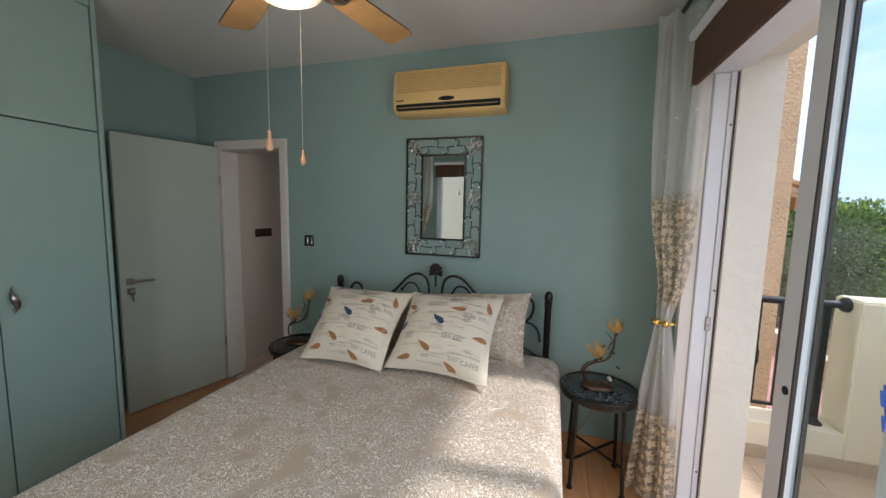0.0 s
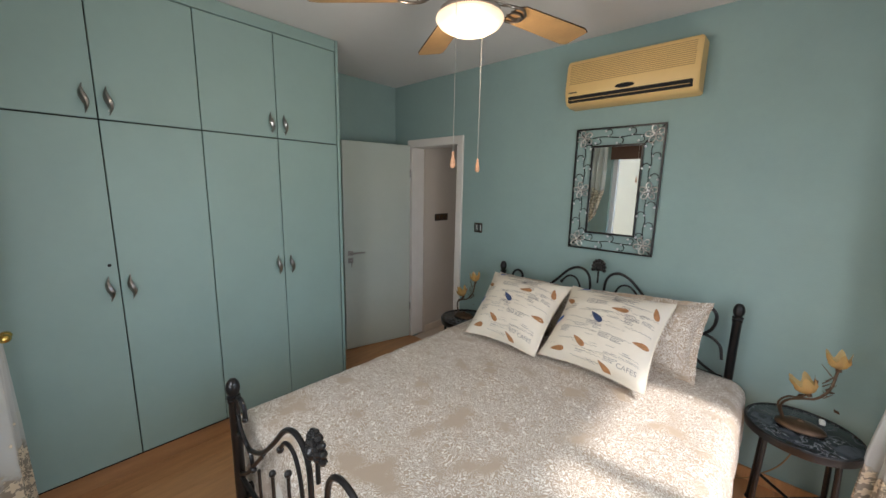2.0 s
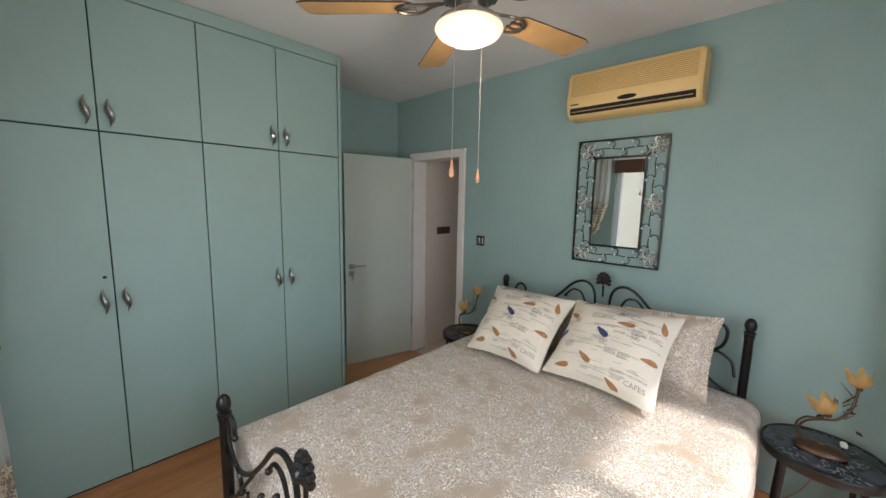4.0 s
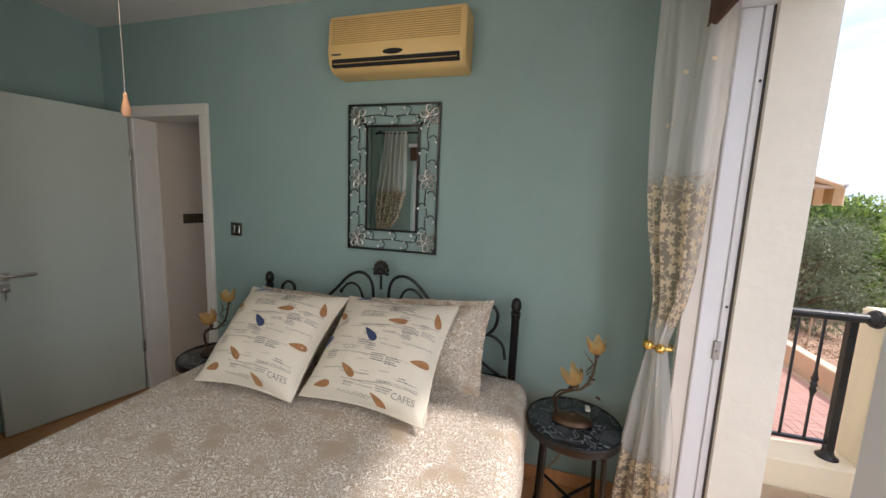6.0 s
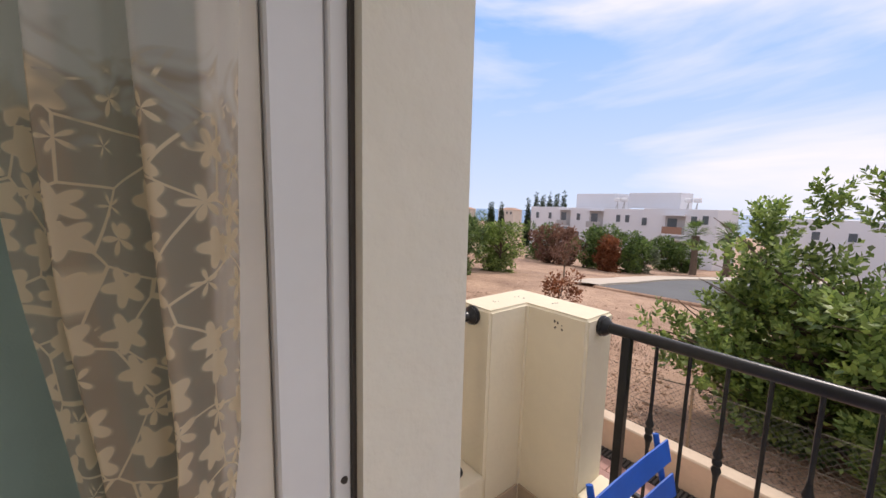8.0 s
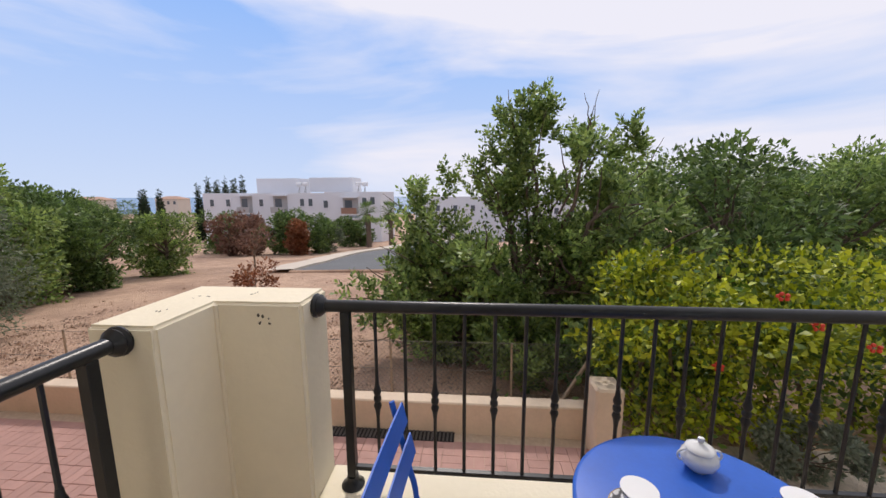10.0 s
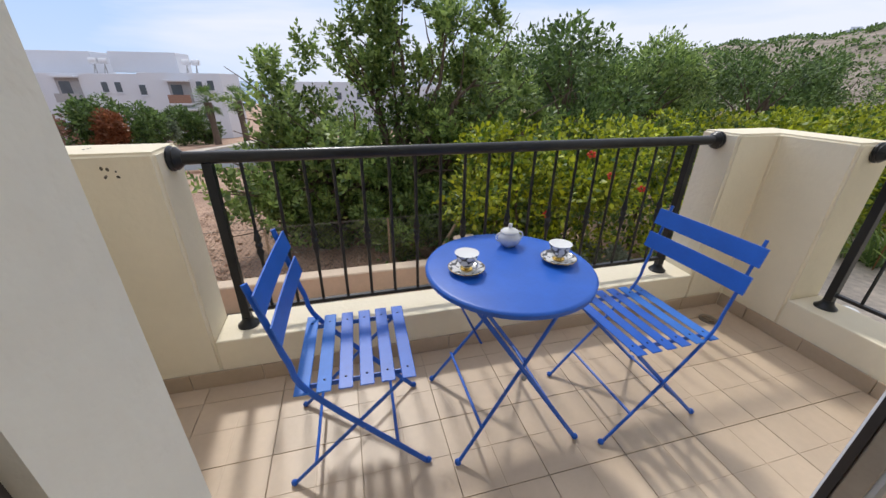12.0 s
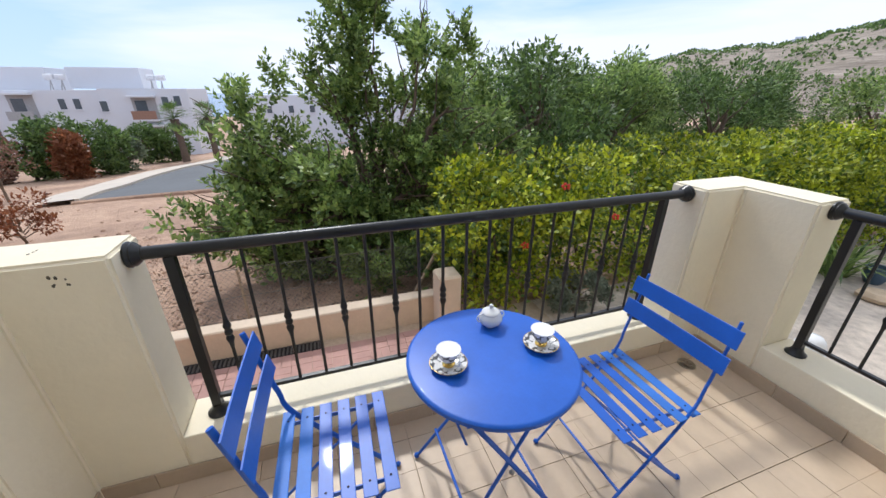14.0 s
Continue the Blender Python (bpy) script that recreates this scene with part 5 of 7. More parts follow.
# ---- outside: ground, road, buildings ----
def ground_z(x, y):
    """The lot falls away from the house towards the sea."""
    d = max(0.0, x - 5.2 + 0.25 * max(0.0, y - 6))
    z = -1.12 - 0.092 * min(d, 62) - 0.055 * max(0, min(d, 900) - 62)
    z += 0.10 * noise.noise((x * 0.25, y * 0.25, 0.3)) * min(1, d / 3)
    return z


def dirt_mat():
    m, n, l, b = nodes_of("dry_earth")
    co = n.new("ShaderNodeTexCoord")
    a, c, e = n.new("ShaderNodeTexNoise"), n.new("ShaderNodeTexNoise"), n.new("ShaderNodeTexNoise")
    for q, s in ((a, 0.35), (c, 3.0), (e, 22.0)):
        q.inputs["Scale"].default_value, q.inputs["Detail"].default_value = s, 5.0
        l.new(co.outputs["Object"], q.inputs["Vector"])
    r = n.new("ShaderNodeValToRGB")
    r.color_ramp.elements[0].position, r.color_ramp.elements[1].position = 0.34, 0.62
    r.color_ramp.elements[0].color, r.color_ramp.elements[1].color = (0.27, 0.165, 0.115, 1), (0.56, 0.375, 0.26, 1)
    s1 = n.new("ShaderNodeMath")
    s1.operation, s1.inputs[1].default_value = "MULTIPLY_ADD", 0.5
    s2 = n.new("ShaderNodeMath")
    s2.operation, s2.inputs[1].default_value = "MULTIPLY_ADD", 0.25
    h = n.new("ShaderNodeMath")
    h.operation, h.inputs[1].default_value = "MULTIPLY", 0.57
    l.new(c.outputs["Fac"], s1.inputs[0]), l.new(a.outputs["Fac"], s1.inputs[2])
    l.new(e.outputs["Fac"], s2.inputs[0]), l.new(s1.outputs[0], s2.inputs[2])
    l.new(s2.outputs[0], h.inputs[0]), l.new(h.outputs[0], r.inputs["Fac"])
    l.new(r.outputs["Color"], b.inputs["Base Color"])
    bp = n.new("ShaderNodeBump")
    bp.inputs["Distance"].default_value = 0.06
    l.new(e.outputs["Fac"], bp.inputs["Height"]), l.new(bp.outputs["Normal"], b.inputs["Normal"])
    b.inputs["Roughness"].default_value = 0.95
    return m


M_DIRT = dirt_mat()
xs = [-60, -20, -5, 1.0, 3.0] + [4.0 + i * 0.8 for i in range(40)] + [38 + i * 4 for i in range(12)] + [100, 140, 200, 300, 450, 650, 950, 1300]
ys = [-1300, -900, -600, -400, -300, -220, -160, -120, -90, -70, -55, -45, -38, -32, -27] + [-24 + i * 1.5 for i in range(40)] + [40, 48, 60, 80, 110, 160, 240, 400, 700, 1300]
g = G()
g.add([(x, y, ground_z(x, y)) for y in ys for x in xs], [(j * len(xs) + i, j * len(xs) + i + 1, (j + 1) * len(xs) + i + 1, (j + 1) * len(xs) + i) for j in range(len(ys) - 1) for i in range(len(xs) - 1)])
struct("ground", g, M_DIRT, "bare reddish dry earth lot sloping away", smooth=True)
struct("water", G().add([(300, -20000, -52), (30000, -20000, -52), (30000, 20000, -52), (300, 20000, -52)], [(0, 1, 2, 3)]), M_SEA, "distant blue sea under the horizon")

# paved yard with its boundary wall
struct("pavement", G().box(1.7, 5.0, -3.2, 14.0, -1.25, -1.062), M_GROUT, "sand bed under red block paving")
struct("pavement_gravel", G().box(-4, 5.0, -16.0, -3.2, -1.25, -1.06), M_GRAVEL, "pale gravel yard beside the hedge")
struct("wall_boundary", G().box(4.99, 5.17, -2.0, 14.0, -2.0, -0.72, 0.015), M_WALLCOPE, "low beige rendered boundary wall", smooth=True)
struct("wall_boundary_pier", G().box(4.72, 5.0, -2.08, -1.82, -1.3, -0.36, 0.02), M_WALLCOPE, "beige rendered pier at the end of the boundary wall")
gr = thing("drain_grate", (4.91, 0.0, -1.05), "long dark steel drain grate along the wall", "drain")
part("frame", G().box(-0.075, 0.075, -0.5, 1.9, -0.02, 0.004), M_DARK, gr)
for i in range(60):
    part("bar", G().box(-0.07, 0.07, -0.48 + i * 0.04, -0.462 + i * 0.04, 0.004, 0.014), M_GRATE, gr)

# fence of stakes and wire on the lot's edge
fence = thing("wire_fence", (5.6, 0, -1.1), "loose wire fence on thin stakes at the edge of the lot", "fence")
for i in range(9):
    y = -2.6 + i * 1.45
    zb = ground_z(5.6, y) + 1.1
    part("stake", G().tube([(0, y, zb - 0.1), (0.02, y + 0.01, zb + 0.85)], 0.014, 6), M_POSTWOOD, fence)
for z in (0.15, 0.45, 0.8):
    part("wire", G().tube([(0, -2.6, z), (0, 2.0, z - 0.03), (0, 9.0, z)], 0.003, 4), M_WIRE, fence)
mw = G()
for i in range(60):
    y = -2.6 + i * 0.06
    mw.tube([(0.004, y, 0.05), (0.004, y + 0.75, 0.8)], 0.0016, 3, caps=False).tube([(0.006, y + 0.75, 0.05), (0.006, y, 0.8)], 0.0016, 3, caps=False)
part("mesh", mw, M_WIRE, fence, "woven wire mesh")
part("brace", G().tube([(-0.15, -1.6, 0.0), (0.0, -2.1, 0.75)], 0.022, 6), M_POSTWOOD, fence)

# the road: a dead end whose far side has a pale pavement
def edge_line(pts, lift, steps=5):
    return [Vector((p.x, p.y, ground_z(p.x, p.y) + lift)) for p in smoothed([(x, y, 0) for x, y in pts], steps)]


def ribbon(g, a, b_):
    return g.add([v for p, q in zip(a, b_) for v in (p, q)], [(2 * i, 2 * i + 1, 2 * i + 3, 2 * i + 2) for i in range(len(a) - 1)])


far_in = edge_line([(17.6, 7.7), (20.5, 8.15), (24.5, 8.3), (30.0, 7.9), (38.0, 6.3), (50.0, 3.2), (64.0, -1.5)], 0.07)
near_in = edge_line([(18.6, 2.6), (21.5, 1.6), (25.5, 1.3), (31.0, 0.9), (38.5, -0.6), (49.0, -3.4), (62.0, -8.0)], 0.07)
struct("road_bank", G().tube([near_in[0] + Vector((-0.05, -0.4, -0.10)), near_in[0].lerp(far_in[0], 0.5) + Vector((-0.08, 0, -0.08)), far_in[0] + Vector((-0.05, 0.2, -0.10))], 0.15, 8), M_DIRT, "bank of earth where the asphalt ends", smooth=True)
struct("road", ribbon(G(), far_in, near_in), M_ASPHALT, "grey asphalt road ending at the dry lot")
far_out = edge_line([(17.4, 8.9), (20.6, 9.7), (25.0, 9.9), (31.0, 9.5), (39.5, 8.2), (52.0, 5.2), (65.0, 0.6)], 0.16)
walk_in = [p + Vector((0, 0.12, 0.10)) for p in far_in]
struct("pavement_far", ribbon(G(), walk_in, far_out), M_KERB, "pale concrete pavement beside the road")
struct("kerb", G().tube([p + Vector((0, 0.06, 0.04)) for p in far_in], 0.09, 4), M_KERB, "pale concrete kerb along the road")


# buildings
def building(name, at, label, wall_m, boxes, windows, loggias, rz=0.0):
    """Boxes are wall blocks; the front looks towards -x."""
    h = thing(name, at, label, "building", rz=rz)
    for b_ in boxes:
        part("wall", G().box(*b_, 0.03), wall_m, h)
    for x, y, z, w, hh in windows:
        fr_ = part("window", G().box(x - 0.06, x + 0.02, y - w / 2, y + w / 2, z, z + hh, 0.01), M_WHITEBLD, h)
        part("pane", G().box(x - 0.075, x - 0.055, y - w / 2 + 0.08, y + w / 2 - 0.08, z + 0.08, z + hh - 0.08), M_PANE, fr_)
        part("sill", G().box(x - 0.14, x - 0.05, y - w / 2 - 0.05, y + w / 2 + 0.05, z - 0.06, z, 0.01), wall_m, fr_)
    for x, y, z, w, hh, wood in loggias:
        # Flat panel on the facade; the recess's shade is its grey colour.
        lg = part("loggia", G().box(x - 0.03, x + 0.02, y - w / 2, y + w / 2, z, z + hh), M_BLDSHADE, h, "flat grey panel coloured as the shade of a recessed balcony")
        part("opening", G().box(x - 0.05, x - 0.03, y - w * 0.1, y + w * 0.38, z, z + hh * 0.85), M_PANE, lg)
        part("slab", G().box(x - 1.0, x, y - w / 2 - 0.1, y + w / 2 + 0.1, z - 0.2, z, 0.01), wall_m, lg)
        part("roof_slab", G().box(x - 0.9, x, y - w / 2 - 0.1, y + w / 2 + 0.1, z + hh, z + hh + 0.2, 0.01), wall_m, lg)
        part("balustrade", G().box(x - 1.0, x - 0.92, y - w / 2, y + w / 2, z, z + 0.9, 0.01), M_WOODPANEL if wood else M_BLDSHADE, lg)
    return h


BZ = -8.0
b1 = building("apartment_building", (54, 26, BZ), "white rendered apartment building with roof blocks and balconies", M_WHITEBLD,
              [(0, 9, -13.2, -4.7, 0, 9.6), (0.5, 10, -4.7, 14.7, 0, 9.45), (3.5, 8, 0.8, 7.7, 9.45, 11.75), (3, 7.5, -8.1, -1.2, 9.6, 11.8)],
              [(0.5, y_, z_, 0.75, 1.2) for y_, z_ in ((13.2, 7.4), (10.6, 7.4), (5.3, 7.4), (-1.1, 7.45), (-2.4, 7.45), (-1.1, 4.8), (-2.4, 4.8), (5.3, 4.5), (10.6, 4.5))]
              + [(0, y_, z_, 0.8, 1.2) for y_, z_ in ((-4.95, 7.2), (-10.8, 7.6), (-12.0, 7.7), (-4.95, 4.6), (-10.9, 4.6))],
              [(0.5, 7.7, 6.5, 1.9, 2.5, False), (0.5, 2.3, 6.5, 2.2, 2.5, False), (0.5, 7.7, 3.4, 1.9, 2.5, False), (0.5, 2.3, 3.4, 2.2, 2.5, False), (0, -8.7, 6.4, 2.3, 2.3, True), (0, -9.0, 3.2, 2.3, 2.4, True)])
for y in (-10.3, -9.3, 0.0, -1.0):
    tk = part("water_tank", G().tube([(2.2, y - 0.4, 10.75), (2.2, y + 0.4, 10.75)], 0.32, 12), M_TANK, b1, "white solar water tank", smooth=True)
    part("stand", G().tube([(2.2, y, 9.4), (2.2, y, 10.6)], 0.05, 6).tube([(1.6, y, 9.45), (2.2, y, 10.4)], 0.05, 6), M_BLDSHADE, tk)
building("apartment_building", (66, -2, BZ), "long low white building behind the trees", M_WHITEBLD,
         [(0, 8, -24, -8, 0, 8.2), (2, 9, -8, 12, 0, 8.7), (3, 8, -18, -12, 8.2, 9.6)],
         [(2, -5 + 3.2 * i, 6.0, 0.9, 1.2) for i in range(5)] + [(0, -22 + 3.0 * i, 5.6, 0.9, 1.2) for i in range(5)], [])
for i, (x, y, w, hh) in enumerate(((150, 172, 16, 8.6), (170, 150, 12, 8.0))):
    hb = thing("house", (x, y, ground_z(x, y) - 0.5), "far beige house with a terracotta roof", "house", "far houses")
    top = -1.2 - (ground_z(x, y) - 0.5)
    part("wall", G().box(0, 8, -w / 2, w / 2, 0, top, 0.03), M_BEIGEBLD, hb)
    part("roof", G().add([(-0.4, -w / 2 - 0.4, top), (8.4, -w / 2 - 0.4, top), (8.4, w / 2 + 0.4, top), (-0.4, w / 2 + 0.4, top), (4, -w / 2 + 3, top + 1.4), (4, w / 2 - 3, top + 1.4)], [(0, 1, 4), (1, 2, 5, 4), (2, 3, 5), (3, 0, 4, 5), (3, 2, 1, 0)]), M_ROOFTILE, hb)
    for k_ in range(int(w // 3.2)):
        part("window", G().box(-0.06, 0.0, -w / 2 + 1.2 + k_ * 3.2, -w / 2 + 2.4 + k_ * 3.2, top - 2.6, top - 1.0), M_PANE, hb)

# the neighbouring wing with its awning
wing = G().box(-3, 2.58, 1.302, 9.5, -1.3, 7.0)
struct("wall_wing", wing, M_STUCCO, "peach coloured rough stucco wing of the house")
aw = thing("awning", (2.58, 3.25, 1.80), "cream and tan striped awning on the stucco wing", "awning")
NS = 18
for i in range(NS):
    y0, y1 = i * 0.16, i * 0.16 + 0.16
    part("stripe", G().add([(0.02, y0, 0.58), (0.02, y1, 0.58), (1.42, y1, 0.06), (1.42, y0, 0.06), (0.02, y0, 0.565), (0.02, y1, 0.565), (1.42, y1, 0.045), (1.42, y0, 0.045)], [(0, 1, 2, 3), (7, 6, 5, 4), (0, 3, 7, 4), (1, 5, 6, 2), (3, 2, 6, 7), (0, 4, 5, 1)]), M_AWN_B if i % 2 else M_AWN_A, aw)
    part("valance", G().box(1.42, 1.43, y0, y1, -0.16 + 0.02 * (i % 2), 0.055), M_AWN_B if i % 2 else M_AWN_A, aw)
part("front_bar", G().tube([(1.43, 0, 0.06), (1.43, NS * 0.16, 0.06)], 0.025, 8), M_ALU, aw, smooth=True)
part("arm", G().tube([(0.02, 0.2, 0.2), (1.4, 0.15, 0.05)], 0.02, 6).tube([(0.02, 2.6, 0.2), (1.4, 2.65, 0.05)], 0.02, 6), M_ALU, aw)


# ---- plants ----
def leaf_cloud(name, centres, count, size, seed, material, parent, flat=0.5, droop=0.0, shell=0.55, narrow=0.45, sub=None):
    """Many small leaves in a set of clumps (centre, radii)."""
    r = np.random.default_rng(seed)
    C = np.array([c for c, _ in centres], float)
    R = np.array([q for _, q in centres], float)
    vol = (R.prod(1)) ** 0.72
    pick = r.choice(len(C), count, p=vol / vol.sum())
    d = r.normal(size=(count, 3))
    d /= np.linalg.norm(d, axis=1)[:, None]
    rad = shell + (1 - shell) * r.random(count) ** 0.6
    lump = 1 + 0.28 * np.sin(d[:, 0] * 7 + pick) * np.sin(d[:, 1] * 6 + 2 * pick) + 0.16 * np.sin(d[:, 2] * 11 + pick)
    P = C[pick] + d * R[pick] * (rad * lump)[:, None]
    ax = d + r.normal(size=(count, 3)) * 0.7 + np.array([0, 0, 0.25 - droop])
    ax /= np.linalg.norm(ax, axis=1)[:, None]
    sd = np.cross(ax, r.normal(size=(count, 3)))
    sd /= np.linalg.norm(sd, axis=1)[:, None]
    L = size * (0.6 + 0.8 * r.random(count))[:, None]
    Wd = L * narrow
    bend = np.cross(ax, sd) * L * 0.18
    v = np.stack([P, P + ax * L * 0.5 + sd * Wd * 0.5 + bend, P + ax * L, P + ax * L * 0.5 - sd * Wd * 0.5 + bend], 1).reshape(-1, 3)
    me = bpy.data.meshes.new(name)
    me.vertices.add(count * 4), me.loops.add(count * 4), me.polygons.add(count)
    me.vertices.foreach_set("co", v.ravel())
    me.loops.foreach_set("vertex_index", np.arange(count * 4))
    me.polygons.foreach_set("loop_start", np.arange(count) * 4)
    me.update(calc_edges=True)
    me.materials.append(material)
    ob = new(name, me)
    ob.parent = parent
    return ob


def pinnate(name, centres, count, size, seed, material, parent, pairs=8):
    """Upright twigs with leaflets in pairs, standing out of the clumps."""
    r = np.random.default_rng(seed)
    C = np.array([c for c, _ in centres], float)
    R = np.array([q for _, q in centres], float)
    pick = r.integers(0, len(C), count)
    d = r.normal(size=(count, 3))
    d /= np.linalg.norm(d, axis=1)[:, None]
    P = C[pick] + d * R[pick] * 0.95
    up = d * np.array([0.75, 0.75, 0.3]) + np.array([0, 0, 0.8]) + r.normal(size=(count, 3)) * 0.3
    up /= np.linalg.norm(up, axis=1)[:, None]
    side = np.cross(up, r.normal(size=(count, 3)))
    side /= np.linalg.norm(side, axis=1)[:, None]
    oth = np.cross(up, side)
    length = 0.16 + 0.20 * r.random(count)
    quads = []
    for k_ in range(pairs):
        s = (k_ + 1) / pairs
        base = P + up * (length * s)[:, None]
        turn = k_ * 1.1 + r.random(count) * 0.5
        sd = side * np.cos(turn)[:, None] + oth * np.sin(turn)[:, None]
        nr = np.cross(up, sd)
        for sg in (-1, 1):
            ax = sd * sg * (0.95 - 0.35 * s) + up * (0.35 + 0.55 * s) + r.normal(size=(count, 3)) * 0.12
            L = (size * (1.1 - 0.4 * s) * (0.8 + 0.4 * r.random(count)))[:, None]
            w = nr * L * 0.30
            mid = base + ax * L * 0.55 + np.cross(ax, nr) * L * 0.1
            quads.append(np.stack([base, mid + w, base + ax * L, mid - w], 1))
    v = np.concatenate(quads).reshape(-1, 3)
    n = len(v) // 4
    me = bpy.data.meshes.new(name)
    me.vertices.add(n * 4), me.loops.add(n * 4), me.polygons.add(n)
    me.vertices.foreach_set("co", v.ravel())
    me.loops.foreach_set("vertex_index", np.arange(n * 4))
    me.polygons.foreach_set("loop_start", np.arange(n) * 4)
    me.update(calc_edges=True)
    me.materials.append(material)
    ob = new(name, me)
    ob.parent = parent
    return ob


def sprigs(r, tips, per, length):
    """Long clumps that stand out of a crown, for an uneven outline."""
    out = []
    for t in tips:
        t = np.array(t, float)
        for k_ in range(per):
            q = t + r.normal(size=3) * np.array([0.18, 0.18, 0.05])
            for s in range(5):
                out.append((q + np.array([r.normal() * 0.03, r.normal() * 0.03, length * s / 5]), np.array([0.10, 0.10, 0.10]) * (1 - 0.13 * s)))
    return out


def limb(g, p, q, r0, r1, seed, n=7):
    rr = random.Random(seed)
    p, q = Vector(p), Vector(q)
    pts = [p.lerp(q, i / n) + Vector((rr.uniform(-1, 1), rr.uniform(-1, 1), rr.uniform(-0.5, 0.5))) * (q - p).length * 0.035 * (0 < i < n) for i in range(n + 1)]
    g.tube(smoothed(pts, 2), [r0 + (r1 - r0) * i / (2 * n) for i in range(2 * n + 1)], 7)


def tree(name, at, label, height, spread, leaves, size, material, seed, clumps=22, trunk=0.12, low=0.25, bark=None, narrow=0.45, category="tree", stem=True, droop=0.0):
    r = np.random.default_rng(seed)
    root = thing(name, at, label, category)
    g = G()
    cs = []
    for i in range(clumps):
        a, u = r.uniform(0, 2 * math.pi), r.random()
        zz = low + (1 - low) * (i + r.random()) / clumps
        wid = spread * math.sin(math.pi * min(1, max(0.12, (zz - low * 0.6) / (1.12 - low * 0.6)))) ** 0.7
        rho = wid * (0.35 + 0.6 * math.sqrt(u))
        c = np.array([rho * math.cos(a), rho * math.sin(a), zz * height * 0.9])
        s = height * (0.09 + 0.10 * r.random())
        cs.append((c, np.array([s * 1.1, s * 1.1, s * 0.85])))
        if stem:
            limb(g, (0, 0, height * min(0.5, zz * 0.5)), c, trunk * 0.35, trunk * 0.07, seed * 50 + i, 5)
    if stem:
        limb(g, (0, 0, -0.15), (r.normal() * 0.1, r.normal() * 0.1, height * 0.62), trunk, trunk * 0.4, seed, 6)
        part("trunk", g, bark or M_BARK, root, smooth=True)
    leaf_cloud("crown", cs, leaves, size, seed, material, root, narrow=narrow, droop=droop)
    return root


# the carob by the balcony
carob = thing("carob_tree", (8.3, -1.9, -1.75), "large dark green carob tree in front of the balcony", "tree")
g = G()
limb(g, (0, 0, -0.2), (-0.25, 0.35, 1.2), 0.17, 0.13, 11)
r = np.random.default_rng(17)


def crown_top(y):
    """Height of the crown above the ground, across the tree."""
    return float(np.interp(y, [-2.1, -1.6, -1.35, -0.9, -0.25, 0.2, 0.65, 1.15, 1.7, 2.15, 2.6], [3.5, 3.9, 4.4, 4.45, 4.75, 4.75, 4.2, 3.75, 3.6, 3.4, 2.7]))


heads = []
for i in range(15):
    y = -2.0 + i * 0.305
    top = crown_top(y) - 0.42
    for k_ in range(7):
        z = 0.22 + (top - 0.22) * (k_ + 0.9 * r.random()) / 6.8
        if z > 1.9 and r.random() < 0.50:
            continue
        heads.append((float(r.uniform(-1.25, 0.55) * (1.0 if z < 3 else 0.6)), y + float(r.normal() * 0.1), z))
heads += [(-1.35, 2.7, 1.5), (-1.5, 2.35, 0.95)]
for i, h_ in enumerate(heads):
    limb(g, (-0.25, 0.35, 1.15) if i % 2 else (-0.1, 0.1, 0.7), h_, 0.075, 0.014, 20 + i)
    for k_ in range(3):
        rr = random.Random(100 + i * 5 + k_)
        limb(g, Vector((-0.2, 0.3, 1.1)).lerp(Vector(h_), 0.6 + 0.13 * k_), Vector(h_) + Vector((rr.uniform(-0.7, 0.5), rr.uniform(-0.8, 0.8), rr.uniform(-0.2, 0.6))), 0.022, 0.005, 300 + i * 7 + k_, 5)
for p, q in (((0.0, -0.75, 3.6), (0.1, -0.95, 4.95)), ((0.1, -0.85, 4.3), (0.1, -0.7, 4.9)), ((0.0, -1.5, 3.2), (-0.1, -2.0, 4.1)), ((0, 0.3, 4.0), (0.05, 0.05, 4.9))):
    limb(g, p, q, 0.014, 0.004, 900 + int(p[2] * 10), 5)
part("trunk", g, M_BARK, carob, "dark twisted trunk and limbs", smooth=True)
r = np.random.default_rng(8)
cs = []
for h_ in heads:
    for k_ in range(5):
        cs.append((np.array(h_) + r.normal(size=3) * np.array([0.24, 0.20, 0.20]), np.array([0.17, 0.17, 0.14]) * (0.7 + 0.6 * r.random())))
shoots = sprigs(r, [(float(r.uniform(-0.5, 0.3)), y_, crown_top(y_) - 0.62) for y_ in (-2.05, -1.55, -1.4, -0.95, -0.3, -0.2, 0.15, 0.6, 0.68, 1.15, 1.7, 2.1, 2.2)], 1, 0.62)
leaf_cloud("crown", cs, 6500, 0.085, 5, M_LEAF, carob, narrow=0.62)
pinnate("leaf_spray", cs, 3600, 0.115, 15, M_LEAF, carob, pairs=6)
pinnate("shoot", shoots, 420, 0.11, 16, M_LEAF, carob, pairs=6)
# Darker leaves inside: the crown's inner shade is put into their colour.
leaf_cloud("crown_shade_leaves", [(np.array([-0.2, 0.2, 1.7]), np.array([0.6, 1.9, 1.3]))], 3500, 0.09, 6, M_LEAFDARK, carob, narrow=0.6, shell=0.3)

# low growth under the carob
for i, (x, y, h_, sp) in enumerate(((6.5, -1.3, 0.95, 0.75), (6.4, -2.5, 1.1, 0.8), (7.3, -0.5, 0.9, 0.75), (6.6, -3.6, 1.2, 0.8), (7.6, -2.2, 1.0, 0.9))):
    tree("bush", (x, y, ground_z(x, y)), "low dark green bush under the carob tree", h_, sp, 3200, 0.085, M_LEAFDARK if i % 2 else M_LEAF, 200 + i, 18, 0.03, 0.05, category="bush")

